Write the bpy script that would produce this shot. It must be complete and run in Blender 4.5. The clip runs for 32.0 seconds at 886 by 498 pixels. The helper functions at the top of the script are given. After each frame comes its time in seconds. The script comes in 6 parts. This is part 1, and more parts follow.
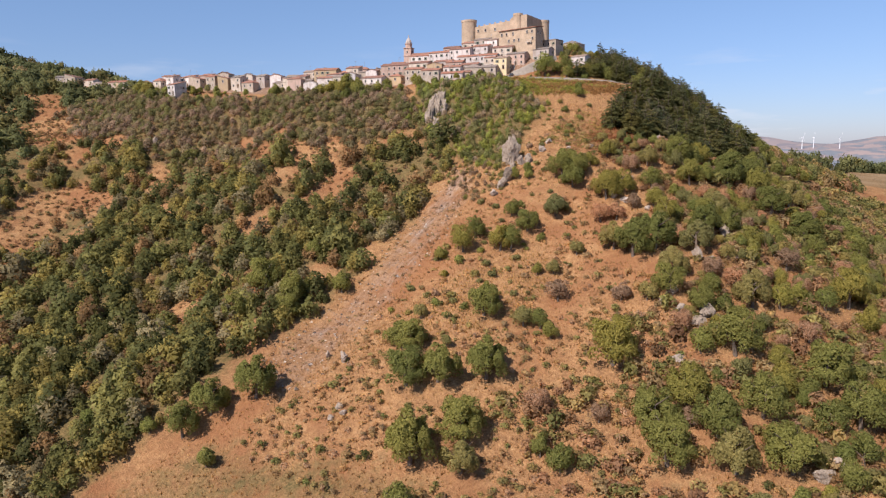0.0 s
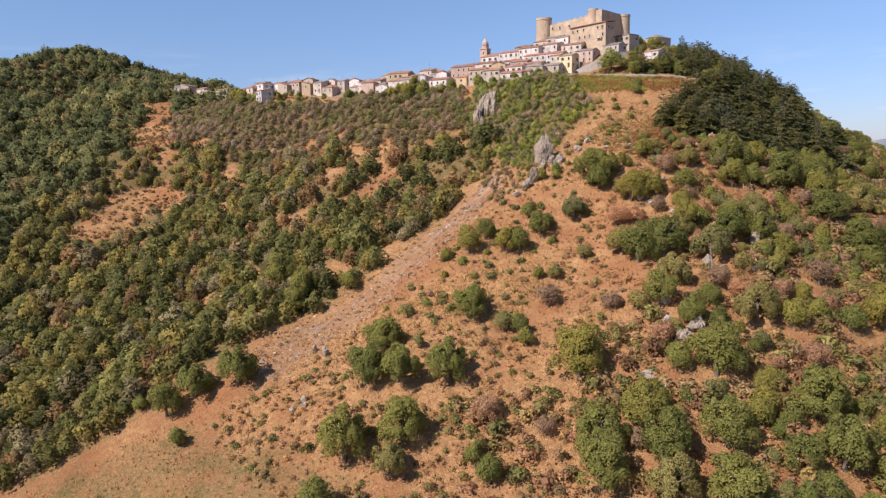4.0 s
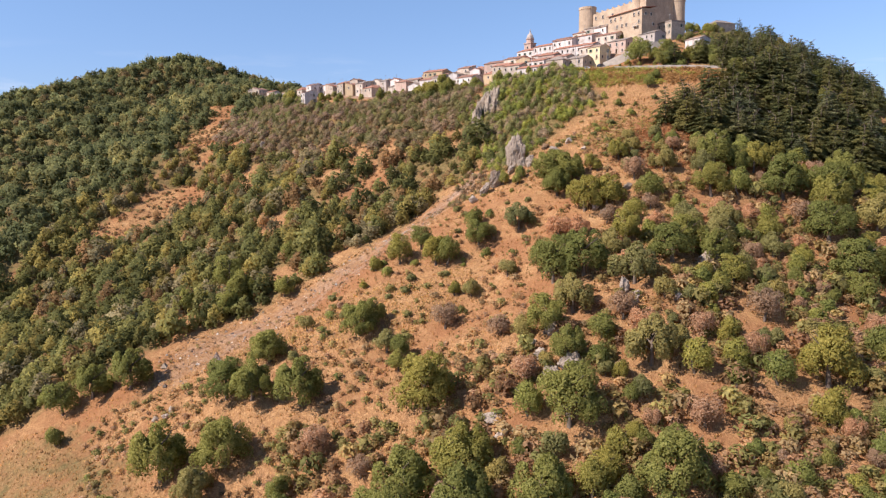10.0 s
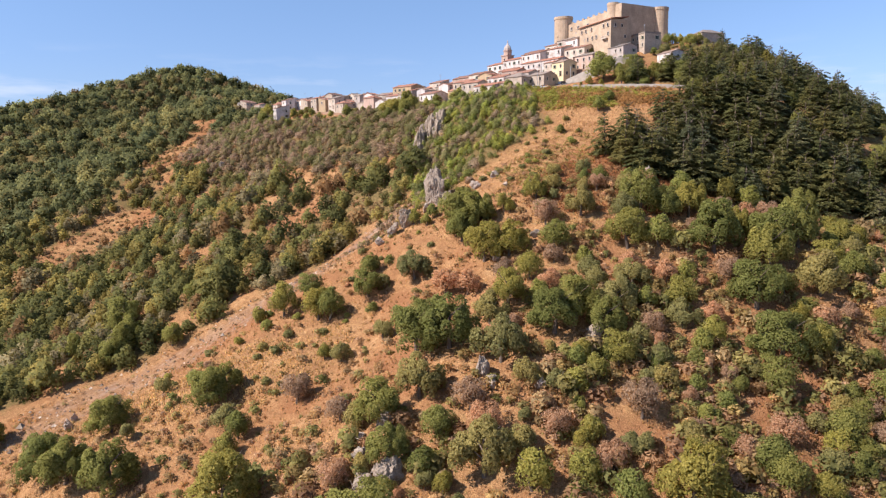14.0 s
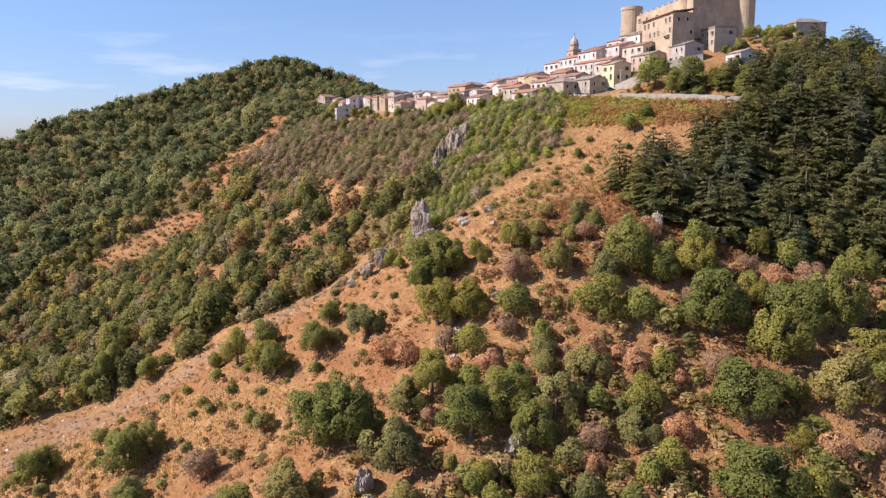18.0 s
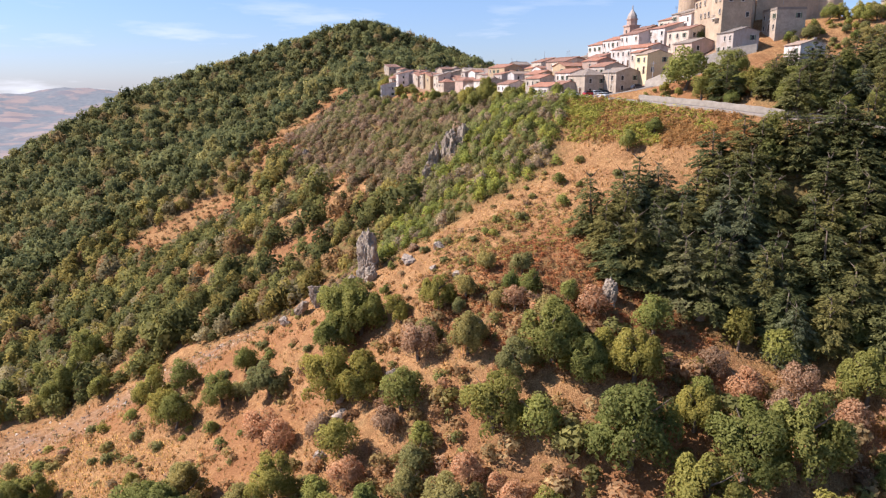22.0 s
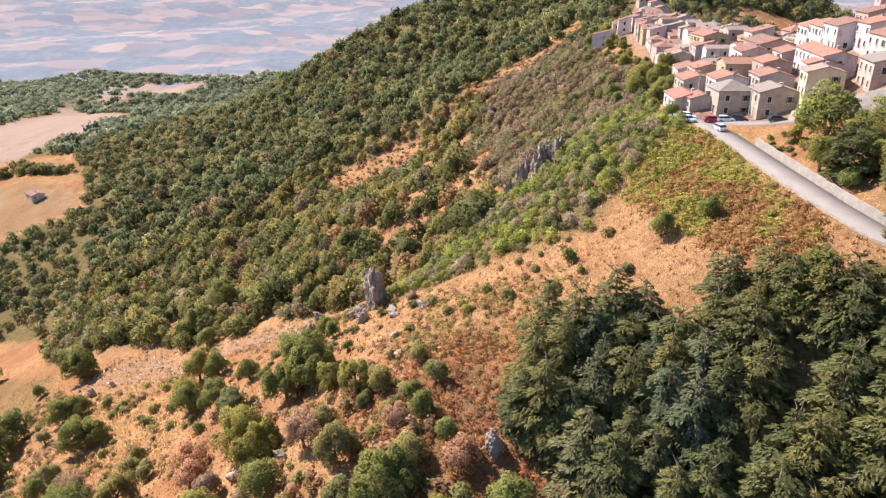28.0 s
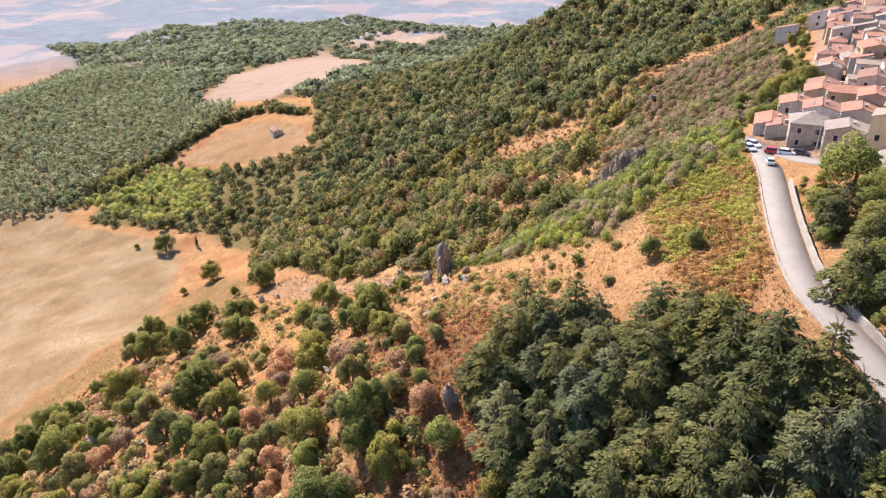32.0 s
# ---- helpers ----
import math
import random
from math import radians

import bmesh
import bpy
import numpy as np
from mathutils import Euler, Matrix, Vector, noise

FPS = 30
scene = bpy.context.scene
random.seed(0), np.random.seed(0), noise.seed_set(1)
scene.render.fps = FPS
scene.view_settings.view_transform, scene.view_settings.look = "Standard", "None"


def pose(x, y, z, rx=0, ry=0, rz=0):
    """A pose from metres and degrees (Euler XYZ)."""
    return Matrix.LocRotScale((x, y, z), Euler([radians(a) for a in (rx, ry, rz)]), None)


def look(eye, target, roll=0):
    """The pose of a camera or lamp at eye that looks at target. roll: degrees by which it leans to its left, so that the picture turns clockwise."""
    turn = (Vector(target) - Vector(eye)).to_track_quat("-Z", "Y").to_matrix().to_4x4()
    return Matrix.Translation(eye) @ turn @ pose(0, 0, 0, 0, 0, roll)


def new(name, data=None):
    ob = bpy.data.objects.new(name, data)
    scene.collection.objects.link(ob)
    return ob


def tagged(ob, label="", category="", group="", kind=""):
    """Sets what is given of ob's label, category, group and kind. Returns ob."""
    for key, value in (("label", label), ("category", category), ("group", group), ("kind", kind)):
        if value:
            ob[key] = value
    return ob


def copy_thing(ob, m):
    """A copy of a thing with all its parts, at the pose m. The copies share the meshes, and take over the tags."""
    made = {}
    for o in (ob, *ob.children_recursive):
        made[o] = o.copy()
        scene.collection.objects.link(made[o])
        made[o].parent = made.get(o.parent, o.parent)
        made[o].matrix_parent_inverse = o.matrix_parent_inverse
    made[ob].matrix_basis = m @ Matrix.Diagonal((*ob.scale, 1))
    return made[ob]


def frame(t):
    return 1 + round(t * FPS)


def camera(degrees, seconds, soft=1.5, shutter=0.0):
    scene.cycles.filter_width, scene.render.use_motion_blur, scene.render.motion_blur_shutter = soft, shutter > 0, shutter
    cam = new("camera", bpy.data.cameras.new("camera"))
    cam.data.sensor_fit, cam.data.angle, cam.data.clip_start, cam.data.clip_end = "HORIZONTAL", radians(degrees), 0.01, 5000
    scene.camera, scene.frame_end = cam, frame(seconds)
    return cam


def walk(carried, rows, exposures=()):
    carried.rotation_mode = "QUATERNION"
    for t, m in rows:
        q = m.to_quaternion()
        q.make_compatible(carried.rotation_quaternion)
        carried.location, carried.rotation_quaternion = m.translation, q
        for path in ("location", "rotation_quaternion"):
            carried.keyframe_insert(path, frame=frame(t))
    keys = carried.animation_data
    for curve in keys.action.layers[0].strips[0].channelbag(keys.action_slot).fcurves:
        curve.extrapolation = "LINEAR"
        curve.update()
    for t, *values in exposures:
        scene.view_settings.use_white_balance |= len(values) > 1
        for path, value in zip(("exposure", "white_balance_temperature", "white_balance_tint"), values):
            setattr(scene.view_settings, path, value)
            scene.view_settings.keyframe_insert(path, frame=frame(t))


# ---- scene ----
cam = camera(67.1, 32.0, soft=1.25)
PATH = [
    (0, (5.993, -0.957, 102.924), (5.917, 1.018, 102.618), -0.7),
    (0.5, (10.927, -0.517, 102.633), (10.796, 1.455, 102.329), -0.7),
    (1, (16.22, 0.047, 102.393), (16.035, 2.016, 102.092), -0.8),
    (1.5, (21.764, 0.863, 102.099), (21.528, 2.826, 101.799), -0.8),
    (2, (27.33, 1.773, 101.813), (27.035, 3.729, 101.517), -0.8),
    (2.5, (32.835, 2.792, 101.651), (32.486, 4.739, 101.356), -0.9),
    (3, (38.348, 4.149, 101.462), (37.941, 6.085, 101.169), -0.9),
    (3.5, (43.808, 5.786, 101.247), (43.352, 7.712, 100.956), -0.9),
    (5.5, (64.617, 12.879, 100.952), (63.985, 14.754, 100.663), -1.0),
    (6, (69.728, 15.662, 100.792), (69.049, 17.522, 100.505), -1.0),
    (6.5, (74.669, 18.634, 100.676), (73.948, 20.477, 100.388), -1.0),
    (7, (79.487, 21.813, 100.504), (78.724, 23.639, 100.219), -0.9),
    (7.5, (84.138, 25.241, 100.353), (83.338, 27.053, 100.068), -1.0),
    (8, (88.619, 29.044, 100.219), (87.784, 30.839, 99.935), -1.0),
    (8.5, (92.898, 33.116, 100.046), (92.038, 34.9, 99.763), -0.9),
    (9, (96.997, 37.404, 99.991), (96.113, 39.175, 99.709), -0.9),
    (9.5, (100.905, 41.96, 100.149), (100.007, 43.725, 99.867), -0.9),
    (10, (104.632, 46.742, 100.511), (103.721, 48.5, 100.229), -0.9),
    (10.5, (108.252, 51.675, 101.102), (107.328, 53.426, 100.818), -0.9),
    (11, (111.741, 56.656, 101.943), (110.809, 58.402, 101.659), -0.9),
    (11.5, (115.153, 61.733, 103.072), (114.214, 63.475, 102.786), -0.8),
    (12, (118.449, 66.994, 104.41), (117.495, 68.728, 104.124), -0.9),
    (12.5, (121.501, 72.367, 105.753), (120.533, 74.095, 105.469), -0.8),
    (13, (124.423, 77.771, 107.049), (123.438, 79.488, 106.768), -0.9),
    (13.5, (127.38, 83.024, 108.546), (126.375, 84.731, 108.268), -0.9),
    (14, (130.378, 88.107, 110.286), (129.341, 89.794, 110.006), -0.9),
    (14.5, (133.292, 93.171, 111.928), (132.217, 94.835, 111.652), -0.9),
    (16.5, (142.517, 115.189, 119.15), (141.29, 116.74, 118.854), -0.8),
    (17, (144.462, 121.072, 120.965), (143.19, 122.584, 120.652), -0.8),
    (17.5, (146.335, 127.017, 122.781), (145.028, 128.494, 122.45), -0.8),
    (18, (148.231, 133.037, 124.493), (146.887, 134.476, 124.145), -0.8),
    (18.5, (149.883, 139.146, 126.017), (148.506, 140.551, 125.657), -0.8),
    (19, (151.127, 145.394, 127.542), (149.718, 146.762, 127.165), -0.8),
    (19.5, (152.148, 151.708, 129.234), (150.712, 153.043, 128.838), -0.7),
    (20, (153.074, 158.087, 131.06), (151.61, 159.387, 130.651), -0.7),
    (20.5, (153.876, 164.472, 133.081), (152.385, 165.736, 132.659), -0.8),
    (21, (154.529, 170.736, 135.352), (153.013, 171.962, 134.908), -0.7),
    (21.5, (155.041, 176.943, 137.599), (153.503, 178.133, 137.132), -0.6),
    (22, (155.436, 183.206, 139.691), (153.874, 184.356, 139.206), -0.5),
    (22.5, (155.733, 189.645, 141.914), (154.149, 190.757, 141.406), -0.5),
    (23, (155.913, 196.236, 144.256), (154.306, 197.298, 143.718), -0.5),
    (23.5, (155.875, 202.844, 146.4), (154.235, 203.841, 145.835), -0.4),
    (24, (155.582, 209.428, 148.383), (153.91, 210.35, 147.79), -0.4),
    (24.5, (155.142, 215.945, 150.485), (153.446, 216.806, 149.865), -0.4),
    (25, (154.51, 222.355, 152.783), (152.779, 223.114, 152.13), -0.4),
    (25.5, (153.665, 228.42, 155.12), (151.902, 229.076, 154.441), -0.3),
    (27.5, (158.077, 249.666, 166.365), (156.263, 250.028, 165.606), -0.3),
    (28, (160.31, 254.788, 168.8), (158.489, 255.054, 168.019), -0.4),
    (28.5, (162.979, 259.614, 171.194), (161.155, 259.801, 170.394), -0.5),
    (29, (165.917, 264.406, 173.434), (164.095, 264.523, 172.619), -0.5),
    (29.5, (168.832, 269.308, 175.565), (167.009, 269.313, 174.741), -0.5),
    (30, (171.737, 274.293, 177.845), (169.923, 274.199, 177.007), -0.5),
    (30.5, (174.509, 279.507, 180.206), (172.708, 279.317, 179.359), -0.7),
    (31, (177.161, 284.936, 182.578), (175.377, 284.66, 181.716), -0.6),
    (31.5, (179.867, 290.372, 185.006), (178.107, 290.018, 184.124), -0.8),
    (32, (182.659, 295.844, 187.41), (180.921, 295.443, 186.505), -0.7),
]
walk(cam, [(t, look(eye, target, roll)) for t, eye, target, roll in PATH], [(0, 0.33, 6450, 16), (7, 0.55, 6450, 16), (13, 0.68, 6450, 16), (19, 0.65, 6400, 16), (23, 0.81, 6350, 16), (25.5, 0.96, 6320, 15.5), (28, 1.08, 6300, 15), (32, 1.18, 6300, 14.5)])

# ---- light ----
SUN_FROM = Vector((-0.64, -0.77, 0.0)).normalized()
SUN_UP = 46.0
world = bpy.data.worlds.new("sky")
scene.world = world
world.use_nodes = True
wn = world.node_tree
sky = wn.nodes.new("ShaderNodeTexSky")
sky.sky_type = "NISHITA"
sky.sun_disc = False
sky.sun_elevation = radians(SUN_UP)
sky.sun_rotation = math.atan2(SUN_FROM.x, SUN_FROM.y)
sky.altitude = 600
sky.air_density, sky.dust_density, sky.ozone_density = 1.0, 0.3, 2.0
wn.nodes["Background"].inputs["Strength"].default_value = 0.097
tone = wn.nodes.new("ShaderNodeMix")
tone.data_type, tone.blend_type = "RGBA", "MULTIPLY"
tone.inputs[0].default_value = 1.0
where = wn.nodes.new("ShaderNodeTexCoord")
upward = wn.nodes.new("ShaderNodeSeparateXYZ")
wn.links.new(where.outputs["Generated"], upward.inputs[0])
haze = wn.nodes.new("ShaderNodeValToRGB")
haze.color_ramp.elements[0].position, haze.color_ramp.elements[0].color = 0.0, (0.52, 0.585, 0.85, 1)
haze.color_ramp.elements[1].position, haze.color_ramp.elements[1].color = 0.30, (0.96, 1.06, 1.12, 1)
wn.links.new(upward.outputs[2], haze.inputs[0])
wn.links.new(haze.outputs[0], tone.inputs[7])
wn.links.new(sky.outputs[0], tone.inputs[6])
spread = wn.nodes.new("ShaderNodeMapping")
spread.inputs["Scale"].default_value = (2.6, 2.6, 17.0)
wn.links.new(where.outputs["Generated"], spread.inputs["Vector"])
puffs = wn.nodes.new("ShaderNodeTexNoise")
puffs.inputs["Scale"].default_value, puffs.inputs["Detail"].default_value, puffs.inputs["Roughness"].default_value = 2.4, 6.0, 0.55
wn.links.new(spread.outputs[0], puffs.inputs["Vector"])
thick = wn.nodes.new("ShaderNodeValToRGB")
thick.color_ramp.elements[0].position, thick.color_ramp.elements[0].color = 0.56, (0, 0, 0, 1)
thick.color_ramp.elements[1].position, thick.color_ramp.elements[1].color = 0.74, (0.75, 0.75, 0.75, 1)
wn.links.new(puffs.outputs[0], thick.inputs[0])
low = wn.nodes.new("ShaderNodeValToRGB")
low.color_ramp.elements[0].position, low.color_ramp.elements[0].color = 0.0, (1, 1, 1, 1)
low.color_ramp.elements[1].position, low.color_ramp.elements[1].color = 0.15, (0, 0, 0, 1)
wn.links.new(upward.outputs[2], low.inputs[0])
amount = wn.nodes.new("ShaderNodeMath")
amount.operation = "MULTIPLY"
wn.links.new(thick.outputs[0], amount.inputs[0])
wn.links.new(low.outputs[0], amount.inputs[1])
cloud = wn.nodes.new("ShaderNodeMix")
cloud.data_type = "RGBA"
cloud.inputs[7].default_value = (6.6, 6.9, 7.4, 1)
wn.links.new(amount.outputs[0], cloud.inputs[0])
wn.links.new(tone.outputs[2], cloud.inputs[6])
wn.links.new(cloud.outputs[2], wn.nodes["Background"].inputs["Color"])
sun_data = bpy.data.lights.new("sun", "SUN")
sun_data.energy, sun_data.angle, sun_data.color = 5.0, radians(0.6), (1.0, 0.94, 0.86)
sun = new("sun", sun_data)
sun.matrix_world = look((0, 0, 500), Vector((0, 0, 500)) - (SUN_FROM * math.cos(radians(SUN_UP)) + Vector((0, 0, math.sin(radians(SUN_UP))))))

# ---- the lie of the land ----
# Ridges, spurs, slopes and valley lines in plan, each with its ground heights.
SPUR = [(60, 333, 133), (55, 315, 127), (44, 290, 113.5), (30, 265, 100.5), (21, 246, 89), (17, 230, 79.5), (15, 214, 69.5), (8, 190, 59), (-2, 168, 50), (-10, 145, 39), (-20, 120, 27), (-30, 90, 16)]
EAST_SLOPE = [(56, 232, 84), (72, 196, 69.5), (64, 169, 57), (54, 146, 42.5), (45, 120, 30), (40, 90, 18), (81, 272, 102), (88, 215, 74.5), (106, 232, 74.5), (91, 175, 55.5), (81, 157, 48), (75, 125, 34), (43, 180, 58.5), (24, 189, 57)]
FAR_EAST = [(94, 319, 121), (114, 304, 98), (144, 311, 88), (163, 305, 77), (150, 260, 70), (160, 210, 50), (107, 280, 92), (127, 262, 82), (118, 220, 65.5), (110, 195, 60), (115, 160, 44), (80, 295, 109), (62, 258, 100)]
SCAR_SLOPE = [(-29, 171, 44.5), (-36, 210, 59), (-55, 207, 57), (-61, 165, 41.5), (-52, 142, 29), (-102, 157, 33), (4, 213, 69), (-2, 141, 37), (-68, 243, 71), (-89, 247, 72), (-12, 171, 49.5), (-8, 252, 80.2), (-13.6, 238, 73.2), (-35.6, 206, 55.2), (-5, 266, 87.5), (-85, 218, 54), (-98, 203, 46.5), (-2.3, 207.4, 64.3)]
HOLLOW = [(-131, 243, 62), (-161, 256, 66), (-159, 207, 46), (-166, 184, 42), (-199, 233, 66), (-172, 289, 81), (-180, 303, 89), (-95, 289, 91), (-120, 130, 20), (-150, 100, 6)]
UNDER_VILLAGE = [(-130, 324, 103), (-146, 323, 106), (-197, 306, 98), (-213, 349, 112), (-35, 308, 110), (-5, 313, 124), (-6, 331, 132), (17, 335, 135), (-40, 337, 125), (-80, 345, 124), (-120, 355, 123)]
VILLAGE_RIDGE = [(-155, 377, 131), (-110, 385, 134), (-70, 380, 136), (-30, 370, 138), (25, 353, 138), (-28, 410, 147), (5, 392, 155), (35, 385, 156), (62, 366, 144), (-200, 420, 139), (-100, 430, 131), (-165, 396, 138), (-130, 397, 138.5), (-95, 397, 138.5), (-65, 396, 140), (70, 412, 156.5), (60, 397, 156), (52, 405, 158), (52, 384, 153.5), (56, 373, 150.5), (47, 376, 152.5), (76, 400, 153), (92, 396, 145)]
WEST_HILL = [(-384, 500, 186), (-404, 450, 175), (-412, 394, 155), (-432, 370, 147), (-424, 309, 130), (-437, 250, 100), (-480, 400, 138), (-520, 320, 95), (-342, 505, 168), (-345, 417, 141), (-321, 310, 106), (-284, 336, 109), (-235, 274, 80), (-243, 244, 74), (-258, 208, 60), (-270, 455, 150)]
BEHIND = [(-150, 480, 115), (0, 470, 125), (60, 430, 140), (80, 360, 138), (104, 386, 137), (121, 408, 128), (140, 400, 116), (50, 520, 95), (180, 460, 95), (210, 380, 80), (-250, 560, 130), (-100, 540, 95)]
VALLEY = [(-44, 100, 11), (-89, 90, 5), (-140, 87, 2), (-158, 119, 17), (-215, -10, 1), (-237, 92, 26), (-310, 36, 27), (-330, 130, 40), (-120, 20, -2), (0, 20, 0), (100, 40, 8), (-250, 150, 38)]
REGION = [(300, -200, 0), (300, 100, 25), (250, 250, 45), (420, 420, 72), (600, 700, 80), (1000, 1000, 88), (200, 700, 70), (-100, 750, 60), (-500, 800, 60), (-700, 350, 20), (-528, 98, 28), (-800, 100, -10), (-1000, 500, -40), (-700, -200, 5), (-400, -150, 12), (-900, -600, -30), (0, -500, -20), (900, 0, 50)]
LINES = [SPUR, EAST_SLOPE, FAR_EAST, SCAR_SLOPE, HOLLOW, UNDER_VILLAGE, VILLAGE_RIDGE, WEST_HILL, BEHIND, VALLEY]


def bell(px, py, at, reach):
    """Smooth bells round the plan's corners."""
    d2 = (px[..., None] - at[:, 0]) ** 2 + (py[..., None] - at[:, 1]) ** 2
    return 1.0 / np.sqrt(1.0 + d2 / reach**2)


def bell_weights(at, z, reach, slack):
    a = bell(at[:, 0], at[:, 1], at, reach)
    return np.linalg.solve(a + slack * np.eye(len(at)), z)


ROAD = [(6, 333.5, 135.2), (14, 335.5, 135.3), (22, 336, 135.2), (32, 335.6, 134.6), (44, 334.2, 134.0), (57, 333, 133.3), (70, 332.4, 132.3), (79, 333, 131.4), (88, 336, 130.4), (98, 340, 128.5), (108, 342, 126)]
RAMP = [(16, 339.5, 135.3), (22, 342, 135.6), (28, 346, 136.8), (31, 350, 138)]
FLAT = -60.0
region_at = np.array(REGION + [SPUR[2], SPUR[6], SPUR[11], HOLLOW[3], VILLAGE_RIDGE[3], WEST_HILL[0], WEST_HILL[10], VALLEY[6], VALLEY[4], FAR_EAST[4]], float)
region_w = bell_weights(region_at, region_at[:, 2] - FLAT, 260.0, 0.02)
near_at = np.array([p for line in LINES for p in line], float)
near_w = bell_weights(near_at, near_at[:, 2] - FLAT - bell(near_at[:, 0], near_at[:, 1], region_at, 260.0) @ region_w, 45.0, 0.004)


def fold(x, y, size, seed):
    """Cheap smooth unevenness, about -1 to 1."""
    rng = np.random.RandomState(seed)
    out = 0 * x
    for k in range(5):
        a, b, c = rng.uniform(0, 2 * np.pi, 3)
        f = 2 * np.pi / size * rng.uniform(0.6, 1.6)
        out = out + np.sin(f * (x * np.cos(a) + y * np.sin(a)) + b + 1.3 * np.sin(f * 0.6 * (y * np.cos(a) - x * np.sin(a)) + c))
    return out / 3.2


def height(x, y):
    """Ground height anywhere in the plan."""
    x, y = np.asarray(x, float), np.asarray(y, float)
    z = FLAT + bell(x, y, region_at, 260.0) @ region_w + bell(x, y, near_at, 45.0) @ near_w
    r = np.hypot(x, y - 200)
    far = np.clip((r - 1200) / 1500, 0, 1)
    z = z * (1 - far) + far * (-50 + 25 * fold(x, y, 1600, 3))
    rim = np.clip((r - 3300) / 1500, 0, 1)
    z = z + rim * rim * (3 - 2 * rim) * (150 + 40 * fold(x, y, 1400, 5))
    out = np.clip((r - 380) / 500, 0, 1)
    z = z + out * 9 * fold(x, y, 260, 9)
    z = z + (1 - far) * (0.8 * fold(x, y, 34, 7) + 0.35 * fold(x, y, 11, 8))
    for line, flat, fade in ((ROAD, 3.4, 8.0), (RAMP, 3.2, 6.0)):
        close, level = np.full(z.shape, 1e9), np.zeros(z.shape)
        for (ax, ay, az), (bx, by, bz) in zip(line, line[1:]):
            k = np.clip(((x - ax) * (bx - ax) + (y - ay) * (by - ay)) / ((bx - ax) ** 2 + (by - ay) ** 2), 0, 1)
            d = np.hypot(x - ax - k * (bx - ax), y - ay - k * (by - ay))
            level, close = np.where(d < close, az + k * (bz - az), level), np.minimum(d, close)
        k = np.clip((fade - close) / (fade - flat), 0, 1)
        z = z + (level - 0.1 - z) * k * k * (3 - 2 * k)
    return z


# ---- end of the lie ----


# ---- helpers of this scene ----
def mesh_of(name, verts, faces, mats, face_mat=None, smooth=False):
    me = bpy.data.meshes.new(name)
    me.from_pydata([tuple(v) for v in verts], [], [tuple(f) for f in faces])
    for m in mats:
        me.materials.append(m)
    if face_mat is not None:
        me.polygons.foreach_set("material_index", np.asarray(face_mat, np.int32))
    if smooth:
        me.polygons.foreach_set("use_smooth", np.ones(len(me.polygons), bool))
    me.update()
    return me


def unit(v):
    return v / np.maximum(np.linalg.norm(v, axis=-1, keepdims=True), 1e-9)


def soft_normals(tri, own=0.42):
    """Normals of a crown's sprays: partly the spray's own, partly away from the crown's heart."""
    face = unit(np.cross(tri[:, 1] - tri[:, 0], tri[:, 2] - tri[:, 0]))
    mid = tri.mean(1)
    lo, hi = mid.min(0), mid.max(0)
    heart = np.array([(lo[0] + hi[0]) / 2, (lo[1] + hi[1]) / 2, lo[2] + 0.25 * (hi[2] - lo[2])])
    return unit(own * face + (1 - own) * unit((mid - heart) / np.maximum((hi - lo) * np.array([0.5, 0.5, 0.75]), 0.05)))


def sprays_mesh(name, verts, mats, normals=None):
    """A mesh of loose leaf sprays: verts of shape (n, k, 3), one normal for each spray."""
    n, k = verts.shape[:2]
    me = bpy.data.meshes.new(name)
    me.vertices.add(k * n)
    me.vertices.foreach_set("co", np.ascontiguousarray(verts, np.float32).ravel())
    me.loops.add(k * n)
    me.loops.foreach_set("vertex_index", np.arange(k * n, dtype=np.int32))
    me.polygons.add(n)
    me.polygons.foreach_set("loop_start", np.arange(0, k * n, k, dtype=np.int32))
    for m in mats:
        me.materials.append(m)
    if normals is not None:
        me.attributes.new("custom_normal", "FLOAT_VECTOR", "POINT").data.foreach_set("vector", np.repeat(normals, k, 0).astype(np.float32).ravel())
    me.update(calc_edges=True)
    return me


def part(name, me, parent, label="", at=None):
    ob = new(name, me)
    ob.parent = parent
    if at is not None:
        ob.matrix_basis = at
    if label:
        ob["label"] = label
    return ob


def thing(name, at, label, category, group="", kind=""):
    ob = new(name)
    ob.empty_display_size = 0.5
    ob.matrix_world = at
    return tagged(ob, label, category, group, kind)


def hz(x, y):
    return float(height(np.array([x], float), np.array([y], float))[0])


